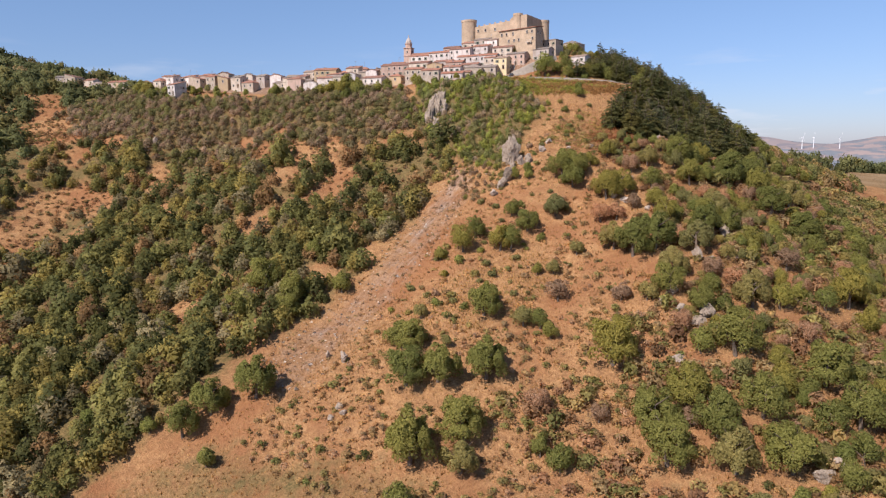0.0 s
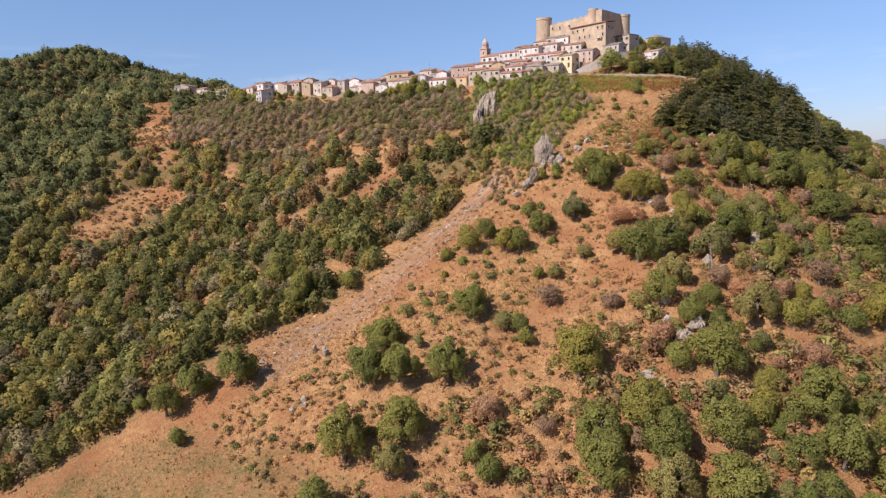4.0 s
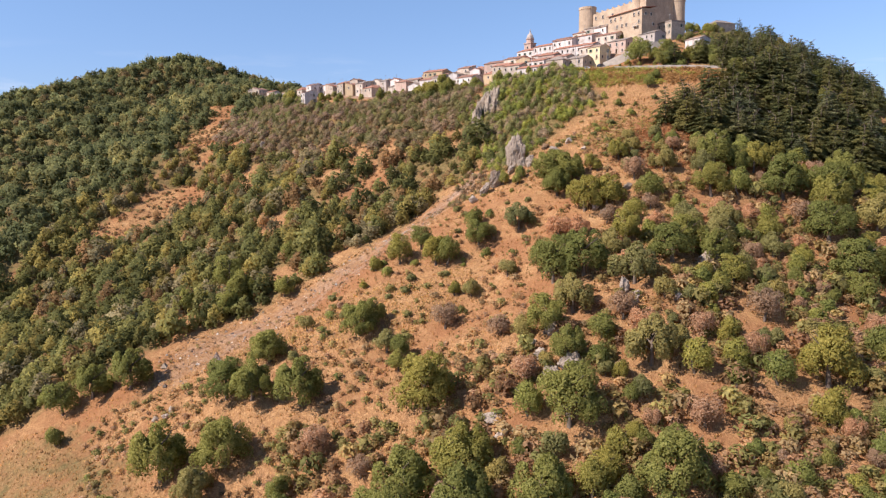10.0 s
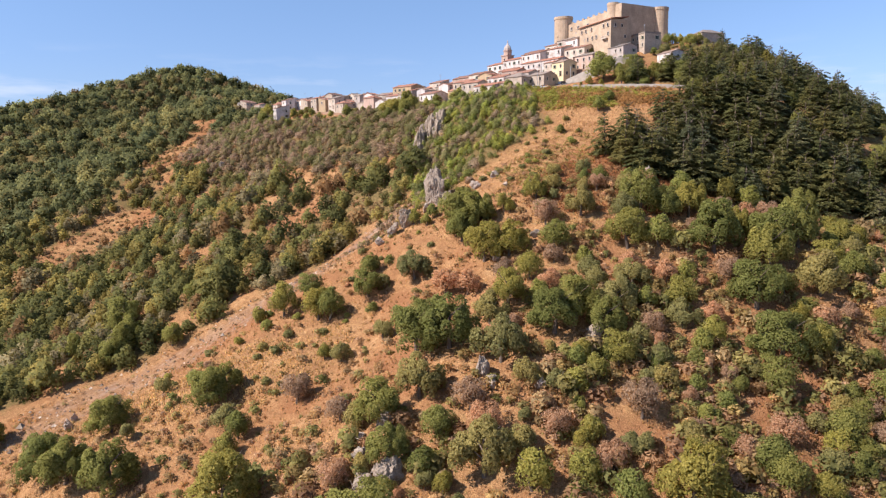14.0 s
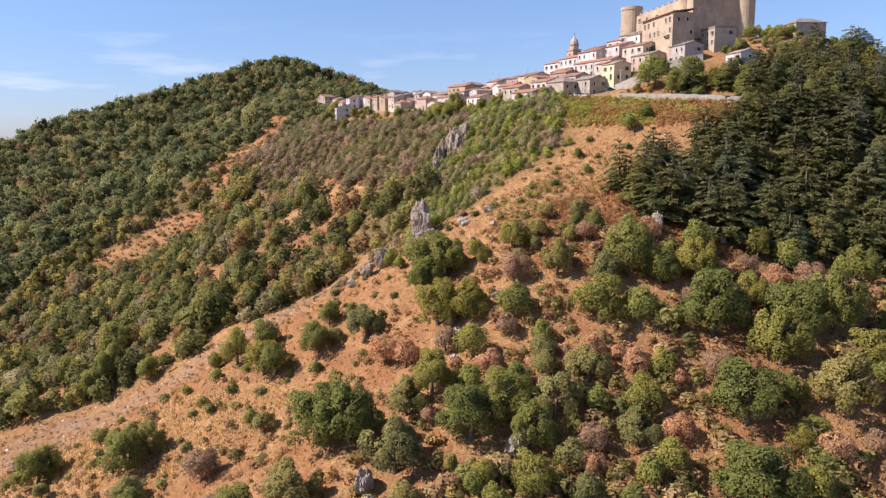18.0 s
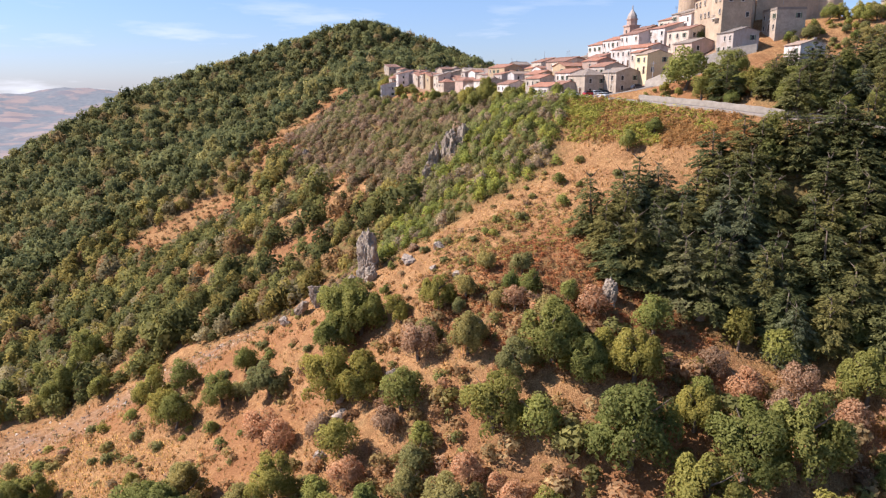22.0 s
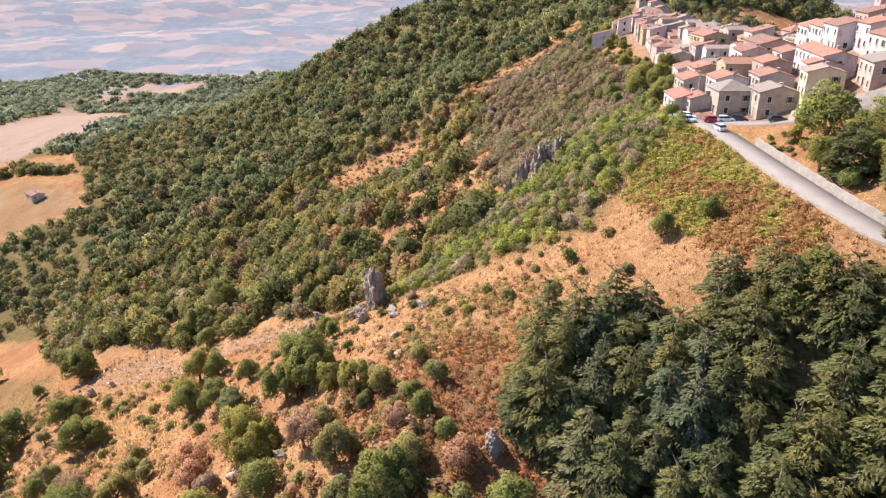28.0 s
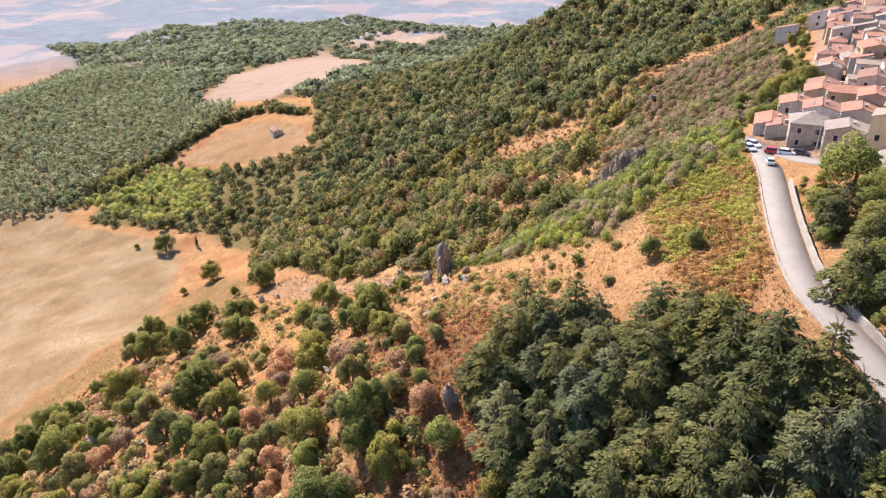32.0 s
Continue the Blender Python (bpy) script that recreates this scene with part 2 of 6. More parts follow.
class Bits:
    """Collects boxes, prisms and sweeps into one mesh."""

    def __init__(self):
        self.v, self.f, self.m = [], [], []

    def add(self, verts, faces, mat=0):
        k = len(self.v)
        self.v += [tuple(p) for p in verts]
        self.f += [tuple(i + k for i in f) for f in faces]
        self.m += [mat] * len(faces)

    def box(self, x0, x1, y0, y1, z0, z1, mat=0):
        p = [(x, y, z) for z in (z0, z1) for x, y in ((x0, y0), (x1, y0), (x1, y1), (x0, y1))]
        self.add(p, [(3, 2, 1, 0), (4, 5, 6, 7), (0, 1, 5, 4), (1, 2, 6, 5), (2, 3, 7, 6), (3, 0, 4, 7)], mat)

    def ring(self, rows, mat=0):
        """Skins equal loops of points, one after another."""
        n, k = len(rows[0]), len(self.v)
        self.v += [tuple(p) for r in rows for p in r]
        for a in range(len(rows) - 1):
            for b in range(n):
                c = (b + 1) % n
                self.f.append((k + a * n + b, k + a * n + c, k + (a + 1) * n + c, k + (a + 1) * n + b))
                self.m.append(mat)

    def cap(self, row, mat=0):
        k = len(self.v)
        self.v += [tuple(p) for p in row]
        self.f.append(tuple(range(k, k + len(row))))
        self.m.append(mat)

    def mesh(self, name, mats, smooth=False):
        return mesh_of(name, self.v, self.f, mats, self.m, smooth)


# ---- materials ----
def material(name):
    m = bpy.data.materials.new(name)
    m.use_nodes = True
    nt = m.node_tree
    return m, nt, nt.nodes["Principled BSDF"]


def node(nt, kind, **sets):
    n = nt.nodes.new(kind)
    for k, v in sets.items():
        n.inputs[k.replace("_", " ")].default_value = v
    return n


def noise_tex(nt, scale, detail=4.0, rough=0.6, coord=None):
    n = node(nt, "ShaderNodeTexNoise", Scale=scale, Detail=detail, Roughness=rough)
    if coord is None:
        coord = nt.nodes.new("ShaderNodeTexCoord").outputs["Object"]
    nt.links.new(coord, n.inputs["Vector"])
    return n.outputs["Fac"]


def ramp(nt, fac, stops):
    r = nt.nodes.new("ShaderNodeValToRGB")
    el = r.color_ramp.elements
    while len(el) < len(stops):
        el.new(0.5)
    for e, (p, c) in zip(el, stops):
        e.position, e.color = p, (*c, 1) if len(c) == 3 else c
    nt.links.new(fac, r.inputs[0])
    return r.outputs[0]


def mix(nt, fac, a, b, mode="MIX"):
    m = nt.nodes.new("ShaderNodeMix")
    m.data_type, m.blend_type = "RGBA", mode
    for s, v in ((m.inputs[0], fac), (m.inputs[6], a), (m.inputs[7], b)):
        if isinstance(v, (int, float)):
            s.default_value = v
        elif isinstance(v, tuple):
            s.default_value = (*v, 1)
        else:
            nt.links.new(v, s)
    return m.outputs[2]


def math_node(nt, op, a, b=0.0, clamp=False):
    m = nt.nodes.new("ShaderNodeMath")
    m.operation, m.use_clamp = op, clamp
    for s, v in zip(m.inputs, (a, b)):
        if isinstance(v, (int, float)):
            s.default_value = v
        else:
            nt.links.new(v, s)
    return m.outputs[0]


def bump(nt, bsdf, fac, strength, dist):
    b = node(nt, "ShaderNodeBump", Strength=strength, Distance=dist)
    nt.links.new(fac, b.inputs["Height"])
    nt.links.new(b.outputs[0], bsdf.inputs["Normal"])


def leaf_material(name, dark, mid, light, by_island=False, shine=0.6):
    """Foliage: leaf to leaf and tree to tree it goes from dark to light."""
    m, nt, b = material(name)
    geo = nt.nodes.new("ShaderNodeNewGeometry")
    info = nt.nodes.new("ShaderNodeObjectInfo")
    leaf = ramp(nt, geo.outputs["Random Per Island"], [(0.0, dark), (0.5, mid), (1.0, light)])
    if by_island:
        at = nt.nodes.new("ShaderNodeAttribute")
        at.attribute_name = "tint"
        col = mix(nt, 1.0, leaf, at.outputs["Color"], "MULTIPLY")
    else:
        tone = ramp(nt, info.outputs["Random"], [(0.0, (0.70, 0.78, 0.82)), (0.5, (0.98, 1, 1)), (1.0, (1.25, 1.12, 0.98))])
        col = mix(nt, 1.0, leaf, tone, "MULTIPLY")
    fine = noise_tex(nt, 6.0, 3, 0.8)
    col = mix(nt, 1.0, col, ramp(nt, fine, [(0.3, (0.70, 0.70, 0.70)), (0.5, (1.0, 1.0, 1.0)), (0.7, (1.32, 1.30, 1.24))]), "MULTIPLY")
    nt.links.new(col, b.inputs["Base Color"])
    bump(nt, b, fine, 0.3, 0.10)
    b.inputs["Roughness"].default_value = shine
    b.inputs["Specular IOR Level"].default_value = 0.04
    out = nt.nodes["Material Output"]
    tr = nt.nodes.new("ShaderNodeBsdfTranslucent")
    nt.links.new(col, tr.inputs[0])
    ms = nt.nodes.new("ShaderNodeMixShader")
    ms.inputs[0].default_value = 0.5
    nt.links.new(b.outputs[0], ms.inputs[1])
    nt.links.new(tr.outputs[0], ms.inputs[2])
    nt.links.new(ms.outputs[0], out.inputs[0])
    return m


def plain(name, colour, rough=0.9, vary=0.25, scale=0.6, fine=6.0, relief=0.3, dist=0.03, metal=0.0, by_object=0.0):
    """A surface of one colour with stains, grain and relief."""
    m, nt, b = material(name)
    big, small = noise_tex(nt, scale, 5), noise_tex(nt, fine, 4, 0.7)
    d = tuple(c * (1 - vary) for c in colour)
    l = tuple(min(1, c * (1 + vary * 0.7)) for c in colour)
    col = mix(nt, 0.45, ramp(nt, big, [(0.3, d), (0.7, l)]), ramp(nt, small, [(0.25, d), (0.75, l)]))
    if by_object:
        info = nt.nodes.new("ShaderNodeObjectInfo")
        k = by_object
        col = mix(nt, 1.0, col, ramp(nt, info.outputs["Random"], [(0, (1 - k, 1 - k, 1 - k)), (0.5, (1, 1 - k * 0.3, 1 - k * 0.5)), (1, (1 + k, 1 + k * 0.9, 1 + k * 0.7))]), "MULTIPLY")
    nt.links.new(col, b.inputs["Base Color"])
    b.inputs["Roughness"].default_value, b.inputs["Metallic"].default_value = rough, metal
    b.inputs["Specular IOR Level"].default_value = 0.2
    bump(nt, b, small, relief, dist)
    return m


def rock_material(name, a, b_, c):
    m, nt, b = material(name)
    n1, n2 = noise_tex(nt, 0.7, 6, 0.65), noise_tex(nt, 4.0, 5, 0.7)
    col = mix(nt, 0.5, ramp(nt, n1, [(0.3, a), (0.5, b_), (0.72, c)]), ramp(nt, n2, [(0.3, a), (0.7, c)]))
    nt.links.new(col, b.inputs["Base Color"])
    b.inputs["Roughness"].default_value = 0.95
    b.inputs["Specular IOR Level"].default_value = 0.15
    n3 = noise_tex(nt, 1.6, 8, 0.75)
    bump(nt, b, math_node(nt, "ADD", n2, math_node(nt, "MULTIPLY", n3, 1.6)), 0.9, 0.28)
    return m


ROCK = rock_material("grey_rock", (0.17, 0.125, 0.09), (0.37, 0.29, 0.22), (0.57, 0.46, 0.365))
PALE_ROCK = rock_material("pale_rock", (0.26, 0.19, 0.145), (0.44, 0.345, 0.27), (0.62, 0.51, 0.42))
CRAG = rock_material("brown_crag", (0.15, 0.115, 0.085), (0.37, 0.29, 0.22), (0.58, 0.47, 0.37))
BARK = plain("bark", (0.16, 0.12, 0.09), 0.95, 0.4, 1.5, 9, 0.6, 0.04)
OAK_LEAF = leaf_material("oak_leaf", (0.19, 0.184, 0.05), (0.272, 0.256, 0.07), (0.385, 0.345, 0.108))
OLIVE_LEAF = leaf_material("grey_green_leaf", (0.22, 0.194, 0.072), (0.31, 0.268, 0.10), (0.42, 0.36, 0.145))
LIGHT_LEAF = leaf_material("light_green_leaf", (0.202, 0.204, 0.055), (0.289, 0.286, 0.078), (0.414, 0.383, 0.118))
RUST_LEAF = leaf_material("rust_leaf", (0.33, 0.19, 0.11), (0.46, 0.275, 0.165), (0.59, 0.38, 0.245))
CEDAR_LEAF = leaf_material("cedar_needle", (0.108, 0.108, 0.042), (0.178, 0.172, 0.066), (0.292, 0.268, 0.106))
BLUE_CEDAR = leaf_material("blue_cedar_needle", (0.110, 0.116, 0.056), (0.178, 0.184, 0.094), (0.29, 0.285, 0.160))
PINE_LEAF = leaf_material("pine_needle", (0.120, 0.118, 0.034), (0.190, 0.180, 0.052), (0.29, 0.262, 0.082))
WOODS_LEAF = leaf_material("woods_leaf", (0.76, 0.75, 0.74), (1.03, 0.985, 0.95), (1.38, 1.28, 1.16), by_island=True)


def scree_material():
    m, nt, b = material("loose_stone")
    at = nt.nodes.new("ShaderNodeAttribute")
    at.attribute_name = "tint"
    col = mix(nt, 1.0, at.outputs["Color"], ramp(nt, noise_tex(nt, 6.0, 4), [(0.3, (0.7, 0.7, 0.7)), (0.7, (1.2, 1.2, 1.2))]), "MULTIPLY")
    nt.links.new(col, b.inputs["Base Color"])
    b.inputs["Roughness"].default_value = 0.95
    return m


SCREE = scree_material()


def plaster(name, colour, dirt=0.45):
    """Old wall plaster: blotches, rain streaks and bare patches of brown render."""
    m, nt, b = material(name)
    tc = nt.nodes.new("ShaderNodeTexCoord")
    mp = nt.nodes.new("ShaderNodeMapping")
    mp.inputs["Scale"].default_value = (1.0, 1.0, 0.22)
    nt.links.new(tc.outputs["Object"], mp.inputs["Vector"])
    runs = node(nt, "ShaderNodeTexNoise", Scale=0.9, Detail=5.0, Roughness=0.65)
    nt.links.new(mp.outputs[0], runs.inputs["Vector"])
    info = nt.nodes.new("ShaderNodeObjectInfo")
    big, small = noise_tex(nt, 0.35, 5), noise_tex(nt, 3.0, 5, 0.7)
    col = mix(nt, ramp(nt, small, [(0.35, (0.5, 0.5, 0.5)), (0.65, (0, 0, 0))]), colour, tuple(c * 0.72 for c in colour))
    col = mix(nt, ramp(nt, runs.outputs["Fac"], [(0.45, (0, 0, 0)), (0.70, (dirt, dirt, dirt))]), col, (0.30, 0.235, 0.18))
    col = mix(nt, ramp(nt, big, [(0.52, (0, 0, 0)), (0.66, (dirt, dirt, dirt))]), col, (0.36, 0.27, 0.20))
    col = mix(nt, 1.0, col, ramp(nt, info.outputs["Random"], [(0, (0.78, 0.78, 0.78)), (0.5, (1, 0.97, 0.95)), (1, (1.08, 1.06, 1.04))]), "MULTIPLY")
    nt.links.new(col, b.inputs["Base Color"])
    b.inputs["Roughness"].default_value = 0.92
    b.inputs["Specular IOR Level"].default_value = 0.2
    bump(nt, b, small, 0.4, 0.03)
    return m


def cover_material():
    """The ground: dry grass, bare scar, pale stubble and woodland floor, by the plan's cover; far off, haze-tinted
    plots.
    """
    m, nt, b = material("ground_cover")
    at = nt.nodes.new("ShaderNodeAttribute")
    at.attribute_name = "cover"
    sep = nt.nodes.new("ShaderNodeSeparateColor")
    nt.links.new(at.outputs["Color"], sep.inputs[0])
    field, scar, floor_ = sep.outputs[0], sep.outputs[1], sep.outputs[2]
    n1, n2, n3, n4 = noise_tex(nt, 0.035, 6, 0.6), noise_tex(nt, 0.22, 6, 0.65), noise_tex(nt, 1.3, 5, 0.7), noise_tex(nt, 5.0, 4, 0.7)
    dry = ramp(nt, n2, [(0.30, (0.165, 0.086, 0.047)), (0.44, (0.31, 0.165, 0.078)), (0.56, (0.43, 0.245, 0.112)), (0.70, (0.56, 0.365, 0.19))])
    dry = mix(nt, 0.5, dry, ramp(nt, n3, [(0.30, (0.11, 0.06, 0.033)), (0.46, (0.31, 0.17, 0.08)), (0.60, (0.45, 0.26, 0.118)), (0.75, (0.61, 0.42, 0.225))]))
    dry = mix(nt, ramp(nt, n4, [(0.34, (0.75, 0.75, 0.75)), (0.50, (0, 0, 0))]), dry, (0.12, 0.066, 0.032))
    dry = mix(nt, ramp(nt, n4, [(0.52, (0, 0, 0)), (0.68, (0.7, 0.7, 0.7))]), dry, (0.66, 0.44, 0.22))
    n5 = noise_tex(nt, 0.55, 6, 0.75)
    dry = mix(nt, ramp(nt, n5, [(0.38, (0.55, 0.55, 0.55)), (0.5, (0, 0, 0))]), dry, (0.20, 0.115, 0.055))
    dry = mix(nt, ramp(nt, n1, [(0.47, (0, 0, 0)), (0.60, (0.6, 0.6, 0.6))]), dry, (0.26, 0.115, 0.055))
    dry = mix(nt, 1.0, dry, (1.02, 0.96, 0.94), "MULTIPLY")
    tcs = nt.nodes.new("ShaderNodeTexCoord")
    turn = nt.nodes.new("ShaderNodeMapping")
    turn.vector_type = "TEXTURE"
    turn.inputs["Rotation"].default_value = (0, 0, math.radians(58))
    turn.inputs["Scale"].default_value = (9.0, 1.0, 3.0)
    nt.links.new(tcs.outputs["Object"], turn.inputs["Vector"])
    runs = node(nt, "ShaderNodeTexNoise", Scale=1.1, Detail=5.0, Roughness=0.7)
    nt.links.new(turn.outputs[0], runs.inputs["Vector"])
    bare = ramp(nt, n3, [(0.3, (0.13, 0.08, 0.055)), (0.46, (0.27, 0.17, 0.115)), (0.6, (0.36, 0.24, 0.17)), (0.75, (0.55, 0.41, 0.31))])
    bare = mix(nt, 0.6, bare, ramp(nt, runs.outputs["Fac"], [(0.35, (0.10, 0.058, 0.036)), (0.47, (0.25, 0.145, 0.088)), (0.57, (0.34, 0.225, 0.155)), (0.70, (0.52, 0.39, 0.30))]))
    stubble = mix(nt, 0.58, ramp(nt, n1, [(0.36, (0.17, 0.10, 0.048)), (0.46, (0.245, 0.158, 0.082)), (0.54, (0.32, 0.225, 0.13)), (0.64, (0.41, 0.305, 0.195))]), ramp(nt, n3, [(0.3, (0.12, 0.075, 0.038)), (0.5, (0.27, 0.175, 0.094)), (0.7, (0.39, 0.28, 0.168))]))
    stubble = mix(nt, ramp(nt, n4, [(0.36, (0.6, 0.6, 0.6)), (0.5, (0, 0, 0))]), stubble, (0.17, 0.105, 0.05))
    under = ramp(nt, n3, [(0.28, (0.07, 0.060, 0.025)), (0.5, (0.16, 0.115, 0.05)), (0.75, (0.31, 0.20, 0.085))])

    def edge(v):
        return math_node(nt, "MULTIPLY", math_node(nt, "SUBTRACT", math_node(nt, "ADD", v, math_node(nt, "MULTIPLY", n2, 0.9)), 0.72), 3.2, True)

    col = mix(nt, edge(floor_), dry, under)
    col = mix(nt, edge(scar), col, bare)
    col = mix(nt, edge(field), col, stubble)
    col = mix(nt, at.outputs["Alpha"], col, ramp(nt, n3, [(0.3, (0.25, 0.165, 0.12)), (0.7, (0.40, 0.28, 0.21))]))
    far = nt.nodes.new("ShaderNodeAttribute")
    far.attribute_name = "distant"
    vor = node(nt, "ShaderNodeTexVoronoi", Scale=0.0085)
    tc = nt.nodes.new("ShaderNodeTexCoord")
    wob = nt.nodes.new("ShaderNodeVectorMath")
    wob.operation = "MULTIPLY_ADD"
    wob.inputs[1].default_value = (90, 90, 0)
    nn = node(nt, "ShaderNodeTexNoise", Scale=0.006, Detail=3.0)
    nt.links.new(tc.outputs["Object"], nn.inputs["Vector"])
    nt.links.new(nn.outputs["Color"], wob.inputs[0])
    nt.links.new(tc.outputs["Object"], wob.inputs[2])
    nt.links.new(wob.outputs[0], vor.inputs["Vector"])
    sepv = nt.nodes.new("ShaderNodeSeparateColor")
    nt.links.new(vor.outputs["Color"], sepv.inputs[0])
    # Far fields and woods: bluish distance haze is mixed into their colours.
    hazy_plots = ramp(nt, sepv.outputs[0], [(0.0, (0.18, 0.178, 0.20)), (0.18, (0.225, 0.20, 0.21)), (0.30, (0.27, 0.225, 0.22)), (0.62, (0.325, 0.255, 0.235)), (0.8, (0.26, 0.22, 0.22)), (1.0, (0.36, 0.285, 0.25))])
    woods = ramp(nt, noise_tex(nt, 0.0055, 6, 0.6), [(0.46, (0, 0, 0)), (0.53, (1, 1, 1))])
    hazy_plots = mix(nt, woods, hazy_plots, ramp(nt, noise_tex(nt, 0.03, 4), [(0.35, (0.165, 0.18, 0.20)), (0.7, (0.21, 0.22, 0.235))]))
    col = mix(nt, far.outputs["Fac"], col, hazy_plots)
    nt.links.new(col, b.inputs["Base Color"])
    b.inputs["Roughness"].default_value = 1.0
    b.inputs["Specular IOR Level"].default_value = 0.0
    bump(nt, b, math_node(nt, "ADD", math_node(nt, "MULTIPLY", n3, 0.7), math_node(nt, "MULTIPLY", n4, 0.35)), 1.0, 0.6)
    return m


GROUND = cover_material()


# ---- ground ----
def inside(poly, x, y, soft=6.0):
    """1 inside a plan polygon, 0 outside, with a soft edge."""
    p = np.array(poly, float)
    hit, near = np.zeros(x.shape, bool), np.full(x.shape, 1e9)
    for (ax, ay), (bx, by) in zip(p, np.roll(p, -1, 0)):
        cross = ((ay > y) != (by > y)) & (x < (bx - ax) * (y - ay) / ((by - ay) or 1e-9) + ax)
        hit ^= cross
        k = np.clip(((x - ax) * (bx - ax) + (y - ay) * (by - ay)) / ((bx - ax) ** 2 + (by - ay) ** 2 + 1e-9), 0, 1)
        near = np.minimum(near, np.hypot(x - ax - k * (bx - ax), y - ay - k * (by - ay)))
    return np.clip(0.5 + np.where(hit, near, -near) / (2 * soft), 0, 1)


STUBBLE = [(-300, -170), (-175, -60), (-152, 42), (-126, 62), (-96, 75), (-72, 84), (-40, 96), (0, 100), (45, 80), (90, 0), (0, -170)]
BARN_FIELD = [(-262, -30), (-319, -12), (-340, 25), (-310, 72), (-266, 88), (-248, 46)]
PLOUGH = [(-390, -80), (-600, -140), (-776, -99), (-664, 4), (-480, 20), (-402, -6)]
FAR_PLOUGH = [(-949, -157), (-1126, -96), (-1038, 25), (-812, -57)]
EAST_FIELD = [(240, 400), (330, 420), (440, 640), (310, 640), (250, 480)]
SCAR = [(8, 272), (0, 274), (-11, 257), (-21, 232), (-32, 206), (-44, 194), (-53, 174), (-46, 158), (-36, 162), (-23, 186), (-14, 203), (-5, 219), (5, 237), (11, 258)]
SCAR_FACE = [(5, 270), (0, 268), (-8, 254), (-17, 233), (-27, 209), (-38, 195), (-47, 177), (-43, 174), (-32, 190), (-22, 204), (-13, 222), (-5, 238), (2, 254)]
WEST_WOOD = [(-200, 236), (-212, 262), (-196, 300), (-232, 342), (-225, 380), (-190, 410), (-240, 476), (-262, 600), (-420, 620), (-480, 540), (-500, 430), (-540, 300), (-560, 200), (-420, 150), (-300, 130), (-200, 110), (-172, 130), (-178, 200)]
PASTURE = [(-110, 96), (-84, 140), (-56, 152), (-20, 142), (20, 120), (60, 106), (48, 82), (-70, 84)]
LOW_WOOD = [(-172, 128), (-112, 120), (-92, 130), (-72, 152), (-58, 174), (-47, 193), (-35, 206), (-24, 231), (-14, 250), (-8, 262), (-18, 262), (-60, 264), (-110, 262), (-150, 247), (-201, 238), (-180, 205)]
HOLLOW_WOOD = [(-200, 236), (-150, 246), (-110, 260), (-60, 262), (-18, 260), (-4, 268), (6, 277), (0, 288), (-8, 292), (-40, 304), (-100, 312), (-150, 322), (-232, 345), (-196, 300), (-212, 262)]
BROWN_SCRUB = [(-228, 350), (-150, 315), (-95, 300), (-40, 298), (-14, 300), (-22, 330), (-34, 350), (-45, 362), (-90, 366), (-150, 374), (-190, 405), (-225, 378)]
GREEN_FLANK = [(-14, 292), (2, 277), (12, 266), (19, 259), (26, 267), (28, 279), (36, 289), (42, 303), (34, 311), (26, 322), (18, 331), (2, 331), (-16, 338), (-22, 310)]
MEADOW_FERN = [(38, 268), (41, 282), (49, 297), (58, 297), (66, 288), (64, 274), (54, 262), (46, 260)]
FERNS = [(26, 318), (38, 309), (68, 314), (82, 322), (72, 328), (50, 329), (30, 333), (20, 330)]
VILLAGE = [(-26, 354), (-4, 338), (10, 336), (30, 346), (44, 360), (40, 372), (20, 398), (-30, 422), (-150, 428), (-255, 452), (-262, 440), (-205, 412), (-172, 396), (-150, 388), (-85, 376), (-40, 364)]
BROWN_FERN = [(56, 250), (72, 250), (88, 256), (106, 272), (98, 284), (84, 280), (66, 284), (54, 274)]
MEADOW = [(42, 304), (66, 312), (58, 293), (48, 280), (52, 268), (43, 250), (42, 238), (36, 222), (28, 205), (22, 190), (-8, 176), (-40, 186), (-30, 214), (0, 240), (26, 256), (36, 284)]
CEDARS = [(62, 287), (70, 296), (73, 304), (82, 309), (82, 319), (88, 325), (98, 332), (112, 337), (128, 339), (176, 340), (176, 328), (150, 316), (130, 303), (116, 296), (104, 285), (95, 281), (86, 279), (79, 275), (70, 279)]
CASTLE_WOOD = [(62, 338), (76, 337), (90, 341), (108, 350), (130, 351), (176, 350), (176, 400), (150, 424), (110, 422), (88, 404), (80, 388), (73, 374), (76, 362), (64, 354)]
FAR_WOODS = [(-400, 45), (-392, -95), (-520, -165), (-620, -385), (-900, -700), (-1250, -520), (-1250, 150), (-1000, 330), (-700, 270), (-640, 180), (-520, 115)]
LIGHT_SCRUB = [(-253, -76), (-264, -49), (-251, 10), (-222, 30), (-186, 50), (-180, 10), (-190, -30), (-210, -70)]
EAST_WOOD = [(66, 268), (82, 262), (100, 278), (125, 296), (160, 316), (230, 340), (300, 250), (240, 120), (150, 90), (90, 98), (50, 110), (30, 122), (10, 140), (14, 160), (40, 168), (58, 178), (66, 204), (60, 224), (50, 246)]
VALLEY_WOOD = [(-172, 128), (-130, 118), (-146, 92), (-165, 60), (-178, -40), (-220, -60), (-262, -36), (-246, 48), (-264, 92), (-312, 76), (-400, 40), (-520, 110), (-640, 180), (-700, 260), (-420, 160), (-300, 140), (-200, 115)]
PINES = [(-190, -70), (-255, -40), (-330, -20), (-378, -30), (-392, -90), (-520, -160), (-620, -380), (-420, -430), (-230, -230), (-160, -150)]

